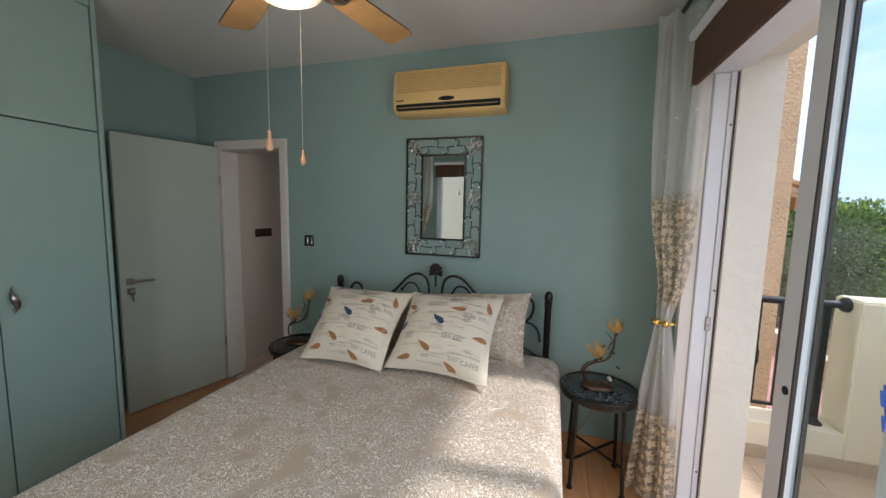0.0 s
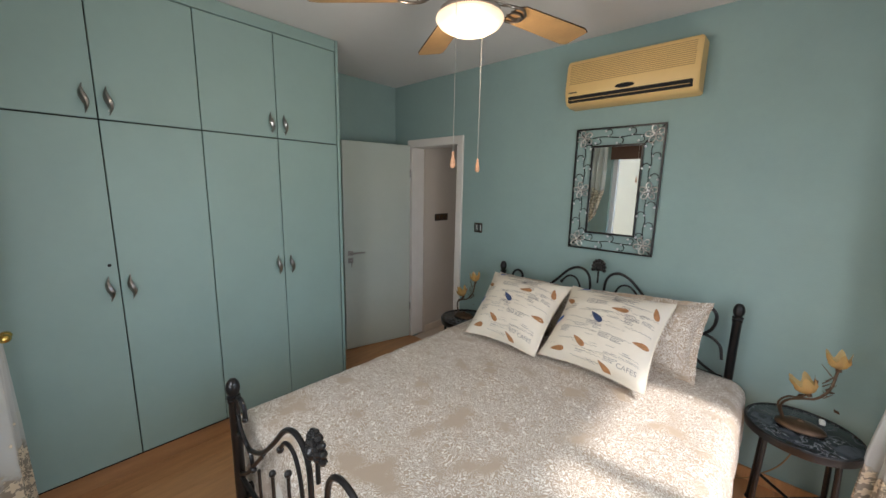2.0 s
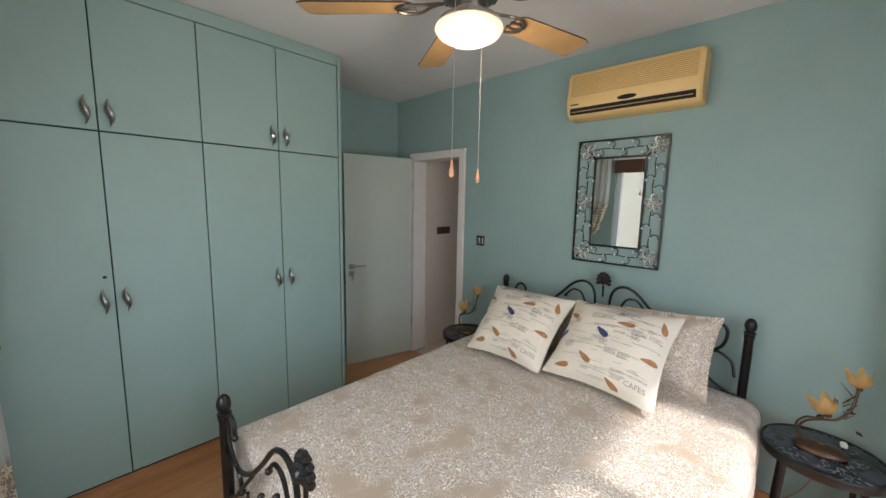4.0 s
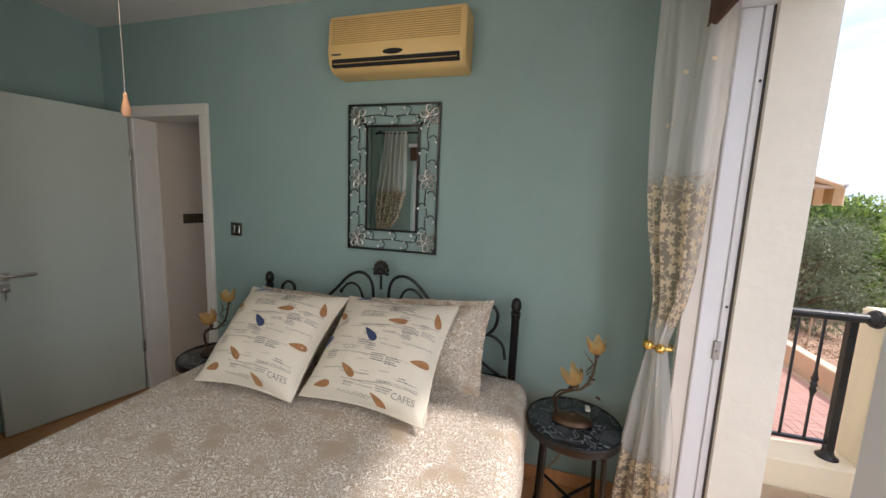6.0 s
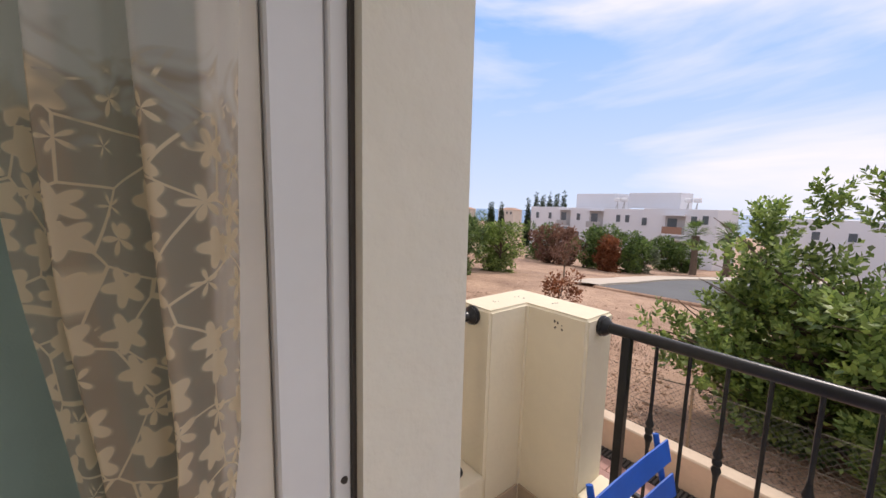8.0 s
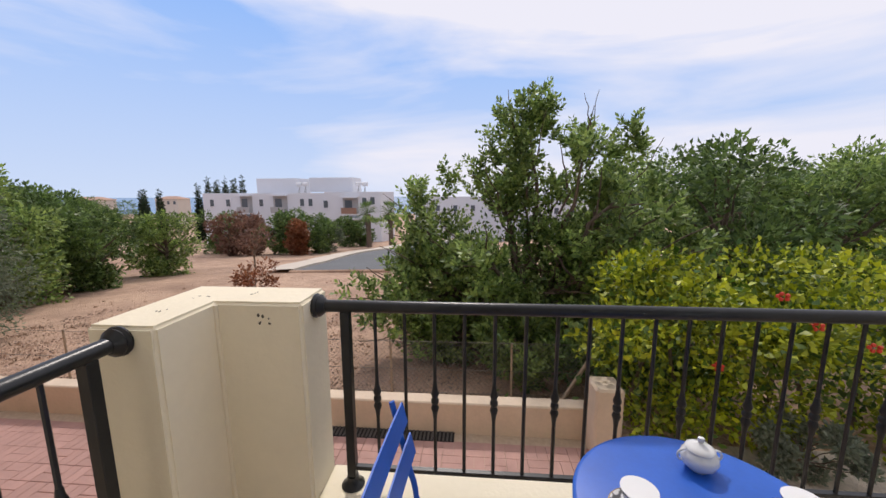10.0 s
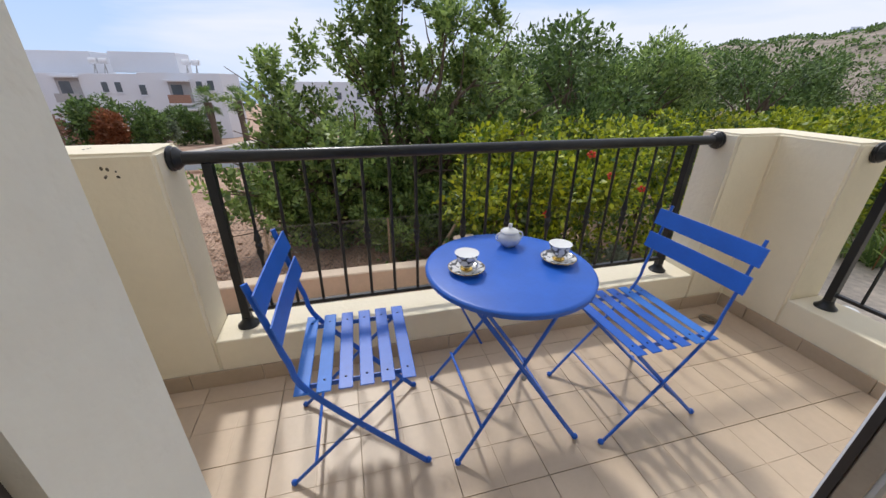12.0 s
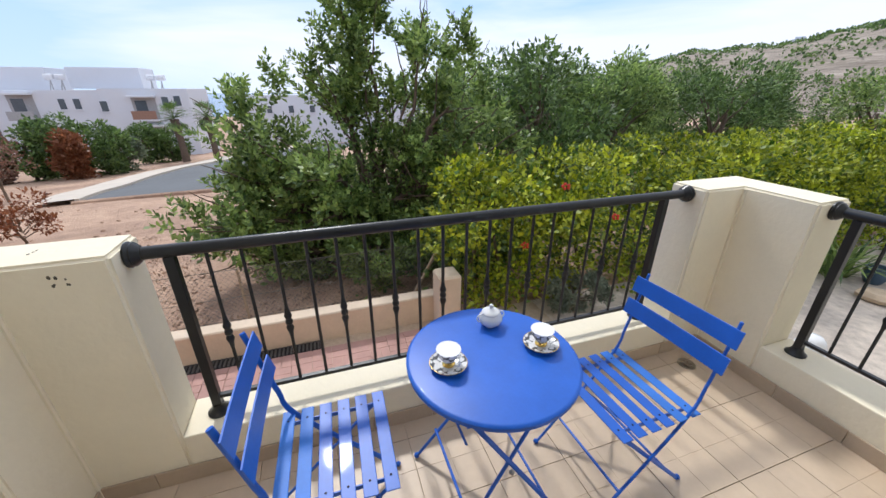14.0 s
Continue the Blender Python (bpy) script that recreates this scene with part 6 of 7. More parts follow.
# golden hedge
hedge = thing("hedge", (4.85, -7.0, -1.06), "clipped golden-green hedge along the yard", "hedge")
cs = []
r = np.random.default_rng(3)
for i in range(260):
    y = r.uniform(-8.5, 5.05)
    x = r.uniform(-0.15, 1.3) - (0.0 if y > 3 else 0.02 * (3 - y))
    top = 1.75 + 0.02 * (3 - y)
    z = top * r.random() ** 0.7
    cs.append((np.array([x, y, z]), np.array([0.30, 0.34, 0.22])))
for i in range(40):
    y = r.uniform(-7.0, 4.9)
    cs.append((np.array([r.uniform(0, 1.2), y, 1.80 + 0.02 * (3 - y)]), np.array([0.22, 0.22, 0.12])))
leaf_cloud("foliage", cs, 56000, 0.068, 21, M_HEDGE, hedge, narrow=0.62, shell=0.6)
# Dark green core leaves colour in the shade within the hedge.
leaf_cloud("hedge_shade_leaves", [(np.array([0.6, -1.2, 0.8]), np.array([0.55, 6.0, 0.85]))], 9000, 0.09, 22, M_LEAFDARK, hedge, narrow=0.7, shell=0.2)
for i in range(26):
    hb = G()
    limb(hb, (0.6, -7.2 + i * 0.47, -0.05), (0.6 + 0.2 * math.sin(i), -7.2 + i * 0.47 + 0.2 * math.cos(i * 2.1), 1.4), 0.03, 0.01, 700 + i, 4)
    part("stem", hb, M_BARK, hedge)
for x, y, z in ((-0.30, 3.55, 1.42), (-0.30, 3.1, 1.25), (-0.2, 4.2, 1.0), (-0.28, 2.2, 1.5), (-0.25, 3.8, 1.65)):
    fl = G()
    for q in range(5):
        fl.ball((x + 0.02 * math.cos(q * 1.26), y + 0.025 * math.cos(q * 1.26), z + 0.025 * math.sin(q * 1.26)), 0.018, 6)
    part("flower", fl, M_FLOWER, hedge, "small red flower", smooth=True)

# shrubs and trees
tree("shrub", (4.62, -3.55, -1.06), "low grey-green shrub at the foot of the hedge", 0.55, 0.42, 3500, 0.05, M_GREYLEAF, 31, 16, 0.02, 0.1, category="shrub")
for i, (x, y, h_, sp) in enumerate(((11.5, -7.5, 3.6, 1.8), (12.5, -10.5, 3.9, 1.9), (10.5, -13.2, 3.4, 1.8), (13.5, -4.9, 3.9, 1.5), (12.0, -16.5, 3.4, 2.0), (9.5, -19.5, 3.2, 2.1), (9.0, -5.6, 3.6, 1.3), (14.5, -13.5, 4.2, 1.9), (8.2, -23.5, 3.0, 2.2), (16, -9, 4.6, 2.2), (17, -18, 4.4, 2.4), (11, -9.2, 3.4, 1.6), (15, -24, 4.4, 2.6), (20, -14, 4.8, 2.4))):
    tree("tree", (x, y, ground_z(x, y)), "dense dark green tree behind the hedge", h_ + 0.5, sp, 8000, 0.13, M_LEAF if i % 2 else M_LEAFDARK, 40 + i, 24, 0.13, 0.12)
tree("olive_tree", (7.0, 9.0, ground_z(7, 9)), "silvery green olive tree on the dry lot", 2.8, 1.2, 17000, 0.085, M_OLIVE, 60, 34, 0.09, 0.12, narrow=0.28, droop=0.4)
for i, (x, y, h_, sp) in enumerate(((9.5, 13.2, 3.5, 1.7), (8.2, 11.2, 3.2, 1.2), (12.5, 15.5, 3.4, 1.8), (14.5, 18.5, 3.6, 2.0), (11.5, 19, 4.2, 1.9), (18, 22.5, 3.7, 2.1), (21, 24, 3.9, 2.0), (24.5, 27, 4.2, 2.2), (16, 25, 4.4, 2.2), (28, 31, 4.6, 2.4), (13.5, 13.2, 2.6, 1.4), (33, 33, 4.8, 2.4), (10.2, 12.3, 3.2, 1.4), (11.9, 13.9, 3.3, 1.5), (14.2, 15.8, 3.4, 1.6), (10.6, 14.8, 3.7, 1.7), (16.2, 18.6, 3.6, 1.8), (9.0, 15.2, 4.0, 1.7))):
    tree("tree", (x, y, ground_z(x, y)), "bushy green tree on the edge of the lot", h_ + 0.35, sp, 7500, 0.15, M_LEAFDARK if i % 3 else M_LEAF, 70 + i, 20, 0.12, 0.1)
tree("bush", (17.8, 14.2, ground_z(17.8, 14.2)), "round bright green bush on the dry lot", 3.2, 1.45, 7000, 0.16, M_LEAF, 90, 22, 0.1, 0.05, category="bush")
tree("small_tree", (11.3, 5.6, ground_z(11.3, 5.6)), "small withered tree with orange-brown leaves", 1.25, 0.55, 900, 0.10, M_ORANGELEAF, 91, 14, 0.035, 0.35, bark=M_DRYBARK)
tree("small_tree", (20.3, 11.3, ground_z(20.3, 11.3)), "bare reddish small tree before the far shrubs", 2.7, 0.8, 700, 0.12, M_REDLEAF, 92, 18, 0.06, 0.4, bark=M_DRYBARK)
for i, (x, y, h_, sp, m_) in enumerate(((30, 19.4, 3.5, 1.5, M_REDLEAF), (30, 17.6, 3.3, 1.3, M_REDLEAF), (30.5, 16.0, 3.6, 1.6, M_LEAFDARK), (30, 14.2, 3.7, 1.7, M_LEAFDARK), (31.5, 12.9, 3.2, 1.5, M_LEAFDARK), (33.5, 12.6, 2.7, 1.2, M_OLIVE), (29.2, 13.2, 2.9, 0.5, M_ORANGELEAF), (33, 22.5, 4.0, 2.0, M_LEAFDARK), (41.5, 13.9, 3.4, 1.3, M_LEAFDARK), (42, 12.2, 3.2, 1.3, M_LEAFDARK))):
    tree("shrub", (x, y, ground_z(x, y)), "tall shrub in front of the white building", h_, sp, 3000, 0.24, m_, 120 + i, 18, 0.1, 0.06, category="shrub")


def cypress(x, y, h_, seed):
    c = thing("cypress", (x, y, ground_z(x, y)), "dark slender cypress far off", "tree", "cypresses")
    part("trunk", G().tube([(0, 0, 0), (0, 0, h_ * 0.9)], [0.12, 0.03], 6), M_BARK, c)
    leaf_cloud("crown", [(np.array([0, 0, h_ * (0.08 + 0.9 * i / 12)]), np.array([0.62, 0.62, h_ * 0.06]) * (1.0 - 0.8 * (i / 12) ** 1.6)) for i in range(13)], 3500, 0.5, seed, M_CYPRESS, c, narrow=0.3)


for i in range(8):
    x, y = 66 + 1.2 * (i % 3), 50.5 - i * 1.15
    cypress(x, y, 3.2 + (i * 37 % 10) * 0.16 - ground_z(x, y), 150 + i)
for i, (x, y) in enumerate(((70, 62), (74, 69), (68, 64))):
    cypress(x, y, 2.2 - ground_z(x, y), 170 + i)


def palm(x, y, h_, seed):
    r = random.Random(seed)
    p = thing("palm_tree", (x, y, ground_z(x, y) - 0.3), "fan palm with a brown trunk before the white building", "tree", "palms")
    part("trunk", G().tube([(0, 0, 0), (0.1, 0.05, h_ * 0.5), (0.05, 0.1, h_)], [0.32, 0.26, 0.34], 10), M_BARK, p, smooth=True)
    g = G()
    for i in range(46):
        a, e = r.uniform(0, 2 * math.pi), r.uniform(-0.9, 1.35)
        d = Vector((math.cos(a) * math.cos(e), math.sin(a) * math.cos(e), math.sin(e)))
        sd = d.cross(Vector((0, 0, 1))).normalized() if abs(d.z) < 0.98 else Vector((1, 0, 0))
        o_ = Vector((0.05, 0.1, h_ + 0.1))
        tip = o_ + d * r.uniform(0.7, 0.95)
        g.tube([o_, tip], 0.02, 3)
        for k_ in range(9):
            f = (k_ - 4) / 4
            q = tip + (d * math.cos(f * 1.3) + sd * math.sin(f * 1.3)) * r.uniform(0.6, 0.85) - Vector((0, 0, 0.15))
            wv = sd * 0.05
            g.add([tip, tip.lerp(q, 0.5) + wv, q, tip.lerp(q, 0.5) - wv], [(0, 1, 2, 3)])
    part("crown", g, M_LEAFDARK, p, "fan-shaped green fronds")


palm(40, 10.6, 3.9, 1), palm(42, 8.6, 4.0, 2)

# hill behind the trees
def hill_mat():
    return mat("scrub_hillside", (0.40, 0.335, 0.27), 0.95, scale=0.07, col2=(0.17, 0.135, 0.10), bump=2.5, bscale=0.12, stretch=(1, 1, 5))


g = G()
hx = [i / 40 for i in range(41)]
vs = []
for j in range(13):
    v = j / 12
    for u in hx:
        a = radians(-33 - 75 * u)
        d = 190 + 230 * v
        top = float(np.interp(u, [0, 0.067, 0.173, 0.227, 0.347, 0.42, 0.6, 1.0], [3, 11, 24, 30.5, 33, 43, 50, 46])) * (0.97 + 0.06 * noise.noise((u * 30, 0.4, 2)))
        z = -14 + (top + 14) * math.sin(v * math.pi / 2) ** 0.8 + 2.2 * noise.noise((u * 25, v * 9, 1))
        vs.append((d * math.cos(a), d * math.sin(a), z))
g.add(vs, [(j * 41 + i, j * 41 + i + 1, (j + 1) * 41 + i + 1, (j + 1) * 41 + i) for j in range(12) for i in range(40)])
struct("backdrop_hill", g, hill_mat(), "rocky scrub-covered hillside", smooth=True)

r = np.random.default_rng(77)
cs = []
for i in range(900):
    a, v = radians(-36 - 60 * r.random()), r.random() ** 0.6
    j, i_ = min(11, int(v * 12)), min(39, int((-33 - math.degrees(a)) / 75 * 40))
    p = Vector(vs[j * 41 + i_]).lerp(Vector(vs[(j + 1) * 41 + i_ + 1]), float(r.random()))
    cs.append((np.array(p) + np.array([0, 0, 0.5]), np.array([2.4, 2.4, 1.0]) * (0.5 + r.random())))
scrub = leaf_cloud("scrub", cs, 16000, 1.5, 78, M_LEAFDARK, None, narrow=0.8)
tagged(scrub, "dark scrub bushes dotted over the rocky hillside", "scrub", kind="stuff")
for x, y, z, w in ((212, -352, 32.0, 10), (165, -372, 41.5, 12)):
    hh_ = thing("house", (x, y, z - 3), "far white house on the hill crest", "house", "far houses", rz=-60)
    part("wall", G().box(-3, 3, -w / 2, w / 2, 0, 6.5, 0.05).box(-2, 3, -w / 4, w / 3, 6.5, 8.2, 0.05), M_WHITEBLD, hh_)
    for k_ in range(3):
        part("window", G().box(-3.08, -2.98, -w / 2 + 1.5 + k_ * 3, -w / 2 + 3.0 + k_ * 3, 3.6, 5.2), M_PANE, hh_)

# litter on the bare earth behind the boundary wall
M_LITTER = leaf_mat("dry_litter", (0.20, 0.12, 0.085), (0.48, 0.35, 0.25), 0.0)
r = np.random.default_rng(88)
cs = []
for i in range(700):
    x, y = 5.35 + 5.5 * r.random() ** 1.6, r.uniform(-3.5, 9.0)
    cs.append((np.array([x, y, ground_z(x, y) + 0.015]), np.array([0.28, 0.28, 0.012])))
tagged(leaf_cloud("leaf_litter", cs, 22000, 0.034, 89, M_LITTER, None, narrow=0.7, shell=0.1), "dry brown leaves and chips strewn on bare earth", "litter", kind="stuff")
clod = np.random.default_rng(90)
g = G()
for i in range(900):
    x, y = 5.4 + 12 * clod.random() ** 1.5, clod.uniform(-3, 11)
    q = 0.015 + 0.045 * clod.random() ** 3
    g.ball((x, y, ground_z(x, y) + q * 0.2), q, 6, 0.6)
tagged(g.obj("clods", M_DIRT), "small lumps of dry earth and stone on the lot", "earth", kind="stuff")

# yard beside the balcony
spk = thing("strap_leaf_plant", (4.25, -7.9, -1.06), "clump of strap-leaved plant with an orange flower", "plant")
g = G()
rr = random.Random(9)
for i in range(70):
    a, e, L = rr.uniform(0, 6.28), rr.uniform(0.5, 1.4), rr.uniform(0.6, 1.0)
    d = Vector((math.cos(a) * math.cos(e), math.sin(a) * math.cos(e), math.sin(e)))
    sd = Vector((-math.sin(a), math.cos(a), 0)) * 0.018
    b0 = Vector((rr.uniform(-0.2, 0.2), rr.uniform(-0.2, 0.2), 0))
    mid, tip = b0 + d * L * 0.6, b0 + d * L + Vector((math.cos(a), math.sin(a), -1.2)) * L * 0.22
    g.add([b0 - sd, b0 + sd, mid + sd, tip, mid - sd], [(0, 1, 2, 4), (4, 2, 3)])
part("leaves", g, M_LEAF, spk)
part("flower", G().lathe([(0.004, 0.0), (0.03, 0.05), (0.012, 0.12), (1e-5, 0.14)], 6, (-0.2, 0.25, 0.75)).tube([(-0.2, 0.25, 0.0), (-0.2, 0.25, 0.76)], 0.008, 5), M_ORANGELEAF, spk, "orange flower on a stalk")
pt = thing("plant_pot", (3.4, -8.6, -1.06), "brown terracotta plant pot on the gravel", "pot")
part("body", G().lathe([(0.16, 0), (0.24, 0.4), (0.27, 0.4), (0.27, 0.46), (0.22, 0.46), (0.20, 0.38), (1e-5, 0.36)], 20), M_POT, pt, smooth=True)
pb = thing("plant_pot", (3.85, -8.2, -1.06), "dark blue glazed pot on the gravel", "pot")
part("body", G().lathe([(0.09, 0), (0.14, 0.1), (0.13, 0.22), (0.15, 0.25), (0.12, 0.25), (0.11, 0.2), (1e-5, 0.2)], 18), M_BLUEPOT, pb, smooth=True)
for i, (x, y, s) in enumerate(((3.55, -7.6, 0.2), (3.25, -7.9, 0.15), (3.15, -7.45, 0.12))):
    st = G()
    prof_ = [(1e-5, 0), (s, 0.02), (s * 1.1, s * 0.35), (s * 0.7, s * 0.6), (1e-5, s * 0.65)]
    st.lathe(prof_, 9)
    st.v = [(a * (1 + 0.3 * noise.noise((a * 6, b_ * 6, i))), b_ * (1 + 0.3 * noise.noise((b_ * 6, a * 6, i + 3))), c) for a, b_, c in st.v]
    tagged(st.obj("stone", M_STONE, at=(x, y, -1.06)), "pale brown field stone lying on the gravel", "stone", "yard stones")
lat = thing("lattice_panel", (4.4, -10.2, -1.06), "green wooden lattice panel against the hedge", "lattice")
for i in range(14):
    o_ = i * 0.12
    part("slat", strip(G(), (-0.8 + o_, 0, 0.02), (-0.8 + o_ - 0.6, 0, 1.2), 0.03, 0.012, (1, 0, 0)), M_LATTICE, lat)
    part("slat", strip(G(), (-1.4 + o_, 0.014, 0.02), (-0.8 + o_, 0.014, 1.2), 0.03, 0.012, (1, 0, 0)), M_LATTICE, lat)
gl = thing("bollard_lamp", (2.72, -4.35, -1.06), "white globe bollard lamp on the gravel", "lamp")
part("base", G().lathe([(0.09, 0), (0.09, 0.62), (0.11, 0.63), (0.11, 0.66)], 18), M_TANK, gl, smooth=True)
part("globe", G().lathe([(0.105, 0.66), (0.10, 0.70), (0.08, 0.75), (0.05, 0.78), (1e-5, 0.79)], 18), M_PORCELAIN, gl, "white ribbed dome", smooth=True)


# ---- pieces of floors ----
fl_ob = bpy.data.objects["floor"]
PW, PL = 0.192, 1.285
plank = G().box(0, PW - 0.0012, 0, PL - 0.0012, -0.0115, 0.0, 0.0008).mesh("plank", M_LAMINATE)
rr = random.Random(2)
for i in range(int((1.345 - LEFT_X) / PW) + 1):
    x = LEFT_X + 0.002 + i * PW
    y = BACK_Y - rr.uniform(0, 1.0)
    while y < -0.002:
        ln = min(PL, -0.002 - y)
        if y + ln > BACK_Y + 0.02:
            x1 = min(x + PW, 1.343)
            if x1 - x > 0.02:
                full = ln > PL - 1e-4 and x1 - x > PW - 1e-4 and y >= BACK_Y
                yy = max(y, BACK_Y + 0.002)
                me = plank if full else G().box(0, x1 - x - 0.0012, 0, y + ln - yy - 0.0012, -0.0115, 0.0, 0.0008).mesh("plank", M_LAMINATE)
                ob = new("plank", me)
                ob.location, ob.parent = (x, yy, 0), fl_ob
        y += PL


def tile_field(parent, name, x0, x1, y0, y1, s, z, material, gap=0.003, split=True):
    def piece(w, h_):
        g = G().box(0, w - gap, 0, h_ - gap, -0.0085, -0.0016, 0.0004)
        n_ = 2 if split else 1
        for a in range(n_):
            for c in range(n_):
                x0_, x1_, y0_, y1_ = a * s / n_, min((a + 1) * s / n_, w) - gap, c * s / n_, min((c + 1) * s / n_, h_) - gap
                if x1_ - x0_ > 0.01 and y1_ - y0_ > 0.01:
                    g.box(x0_, x1_, y0_, y1_, -0.0016, 0.0, 0.0007)
        return g.mesh(name, material)

    whole = piece(s, s)
    x = x0
    while x < x1 - 0.03:
        y = y0
        while y < y1 - 0.03:
            w, h_ = min(s, x1 - x), min(s, y1 - y)
            me = whole if w > s - 1e-5 and h_ > s - 1e-5 else piece(w, h_)
            ob = new(name, me)
            ob.location, ob.parent = (x, y, z), parent
            y += s
        x += s


tile_field(bpy.data.objects["floor_balcony"], "floor_tile", OUT_X + 0.004, FX0 - 0.001, RY1 + 0.001, LY0 - 0.001, 0.33, BF, M_TILE)
tile_field(bpy.data.objects["floor_hall"], "floor_tile", -1.98, 0.6, 0.002, 2.99, 0.40, 0.0, M_HALLTILE, split=False)
pv = bpy.data.objects["pavement"]
pm = G().box(0.002, 0.198, 0.002, 0.098, -0.011, 0.0, 0.003).mesh("paver", M_PAVER)
pm2 = G().box(0.002, 0.098, 0.002, 0.198, -0.011, 0.0, 0.003).mesh("paver", M_PAVER)
cnt = 0
far_pavers = G()
for i in range(9):
    for j in range(32):
        x, y = 3.05 + i * 0.2, -2.6 + j * 0.2
        for k_ in range(2):
            if cnt < 300 and (i + j) % 2 == 0 and 0.3 < y < 3.4 or cnt < 300 and (i + j) % 2 and 0.3 < y < 3.4:
                ob = new("paver", pm if (i + j) % 2 == 0 else pm2)
                ob.location = (x, y + 0.1 * k_, -1.05) if (i + j) % 2 == 0 else (x + 0.1 * k_, y, -1.05)
                ob.parent = pv
                cnt += 1
            else:
                a = (x, x + 0.196, y + 0.1 * k_, y + 0.1 * k_ + 0.096) if (i + j) % 2 == 0 else (x + 0.1 * k_, x + 0.1 * k_ + 0.096, y, y + 0.196)
                far_pavers.box(*a, -1.061, -1.05)
for i in range(9):
    for j in range(50):
        far_pavers.box(3.05 + i * 0.2, 3.246 + i * 0.2, 3.8 + j * 0.2, 3.896 + j * 0.2, -1.061, -1.05).box(3.05 + i * 0.2, 3.246 + i * 0.2, 3.9 + j * 0.2, 3.996 + j * 0.2, -1.061, -1.05)
tagged(far_pavers.obj("pavers", M_PAVER, pv), kind="stuff")


# ---- ceiling fan ----
FANX, FANY = -0.16, -1.41
fan = thing("ceiling_fan", (FANX, FANY, CEIL_Z), "five-bladed ceiling fan with a lit frosted glass bowl", "ceiling fan")
part("canopy", G().lathe([(0.065, -0.002), (0.066, -0.012), (0.05, -0.045), (0.02, -0.06)], 24), M_FANMETAL, fan, smooth=True)
part("downrod", G().tube([(0, 0, -0.05), (0, 0, -0.15)], 0.013, 12), M_FANMETAL, fan, smooth=True)
part("motor", G().lathe([(0.03, -0.14), (0.075, -0.15), (0.105, -0.17), (0.115, -0.20), (0.115, -0.235), (0.10, -0.255), (0.07, -0.27), (0.06, -0.30)], 36), M_FANMETAL, fan, "pewter motor housing", smooth=True)
for i in range(12):
    a = radians(i * 30)
    part("vent", G().tube([(0.117 * math.cos(a), 0.117 * math.sin(a), -0.225), (0.104 * math.cos(a + 0.16), 0.104 * math.sin(a + 0.16), -0.252)], 0.005, 6), M_DARK, fan)
part("light_ring", G().lathe([(0.055, -0.295), (0.06, -0.30), (0.062, -0.325), (0.116, -0.336), (0.119, -0.350), (0.113, -0.352), (0.05, -0.33)], 40), M_STEEL, fan, "brushed nickel light ring", smooth=True)


def bowl_mat():
    m, n, l, b = nodes_of("lit_frosted_glass")
    b.inputs["Base Color"].default_value = (0.9, 0.75, 0.55, 1)
    b.inputs["Roughness"].default_value = 0.4
    co, nz, r = n.new("ShaderNodeTexCoord"), n.new("ShaderNodeTexNoise"), n.new("ShaderNodeValToRGB")
    nz.inputs["Scale"].default_value = 9.0
    sep, mr, mx = n.new("ShaderNodeSeparateXYZ"), n.new("ShaderNodeMapRange"), n.new("ShaderNodeMix")
    l.new(co.outputs["Object"], sep.inputs["Vector"])
    mr.inputs["From Min"].default_value, mr.inputs["From Max"].default_value = -0.42, -0.35
    l.new(sep.outputs["Z"], mr.inputs["Value"])
    mx.data_type = "RGBA"
    mx.inputs["A"].default_value, mx.inputs["B"].default_value = (1.0, 0.86, 0.62, 1), (0.95, 0.60, 0.33, 1)
    l.new(mr.outputs["Result"], mx.inputs["Factor"]), l.new(mx.outputs["Result"], b.inputs["Emission Color"])
    l.new(co.outputs["Object"], nz.inputs["Vector"])
    st = n.new("ShaderNodeMapRange")
    st.inputs["From Min"].default_value, st.inputs["From Max"].default_value = 0.35, 0.65
    st.inputs["To Min"].default_value, st.inputs["To Max"].default_value = 0.10, 0.30
    l.new(nz.outputs["Fac"], st.inputs["Value"]), l.new(st.outputs["Result"], b.inputs["Emission Strength"])
    return m


bowl = part("bowl", G().lathe([(0.114, -0.350), (0.127, -0.358), (0.129, -0.366), (0.117, -0.384), (0.087, -0.401), (0.046, -0.410), (1e-5, -0.412)], 40), bowl_mat(), fan, "lit amber-white frosted glass bowl", smooth=True)
bowl.visible_shadow = False
for k_ in range(5):
    a = radians(77 + 72 * k_)
    rot = Matrix.Rotation(a, 4, "Z") @ Matrix.Rotation(radians(-9), 4, "X")
    outline = [(0.215, -0.040), (0.245, -0.058), (0.60, -0.070), (0.635, -0.058), (0.635, 0.058), (0.60, 0.070), (0.245, 0.058), (0.215, 0.040)]
    b_ = G().prism(outline, -0.003, 0.003)
    bo = part("blade", b_, M_BLADE, fan, "light wood veneer blade")
    bo.matrix_local = Matrix.Translation((0, 0, -0.285)) @ rot
    eg = G().tube([(x, y, 0.0) for x, y in outline], 0.0034, 4, closed=True)
    part("edge", eg, M_BLADE_EDGE, bo)
    arm = G()
    for s in (-1, 1):
        arm.tube(smoothed([(0.095, 0.0, 0.012), (0.14, s * 0.012, 0.006), (0.185, s * 0.040, -0.006), (0.235, s * 0.044, -0.008), (0.275, s * 0.012, -0.008), (0.245, -s * 0.018, -0.008), (0.20, -s * 0.012, -0.008)], 4), 0.0062, 7)
    part("blade_arm", arm, M_FANMETAL, bo, "scrolled pewter blade bracket", smooth=True)
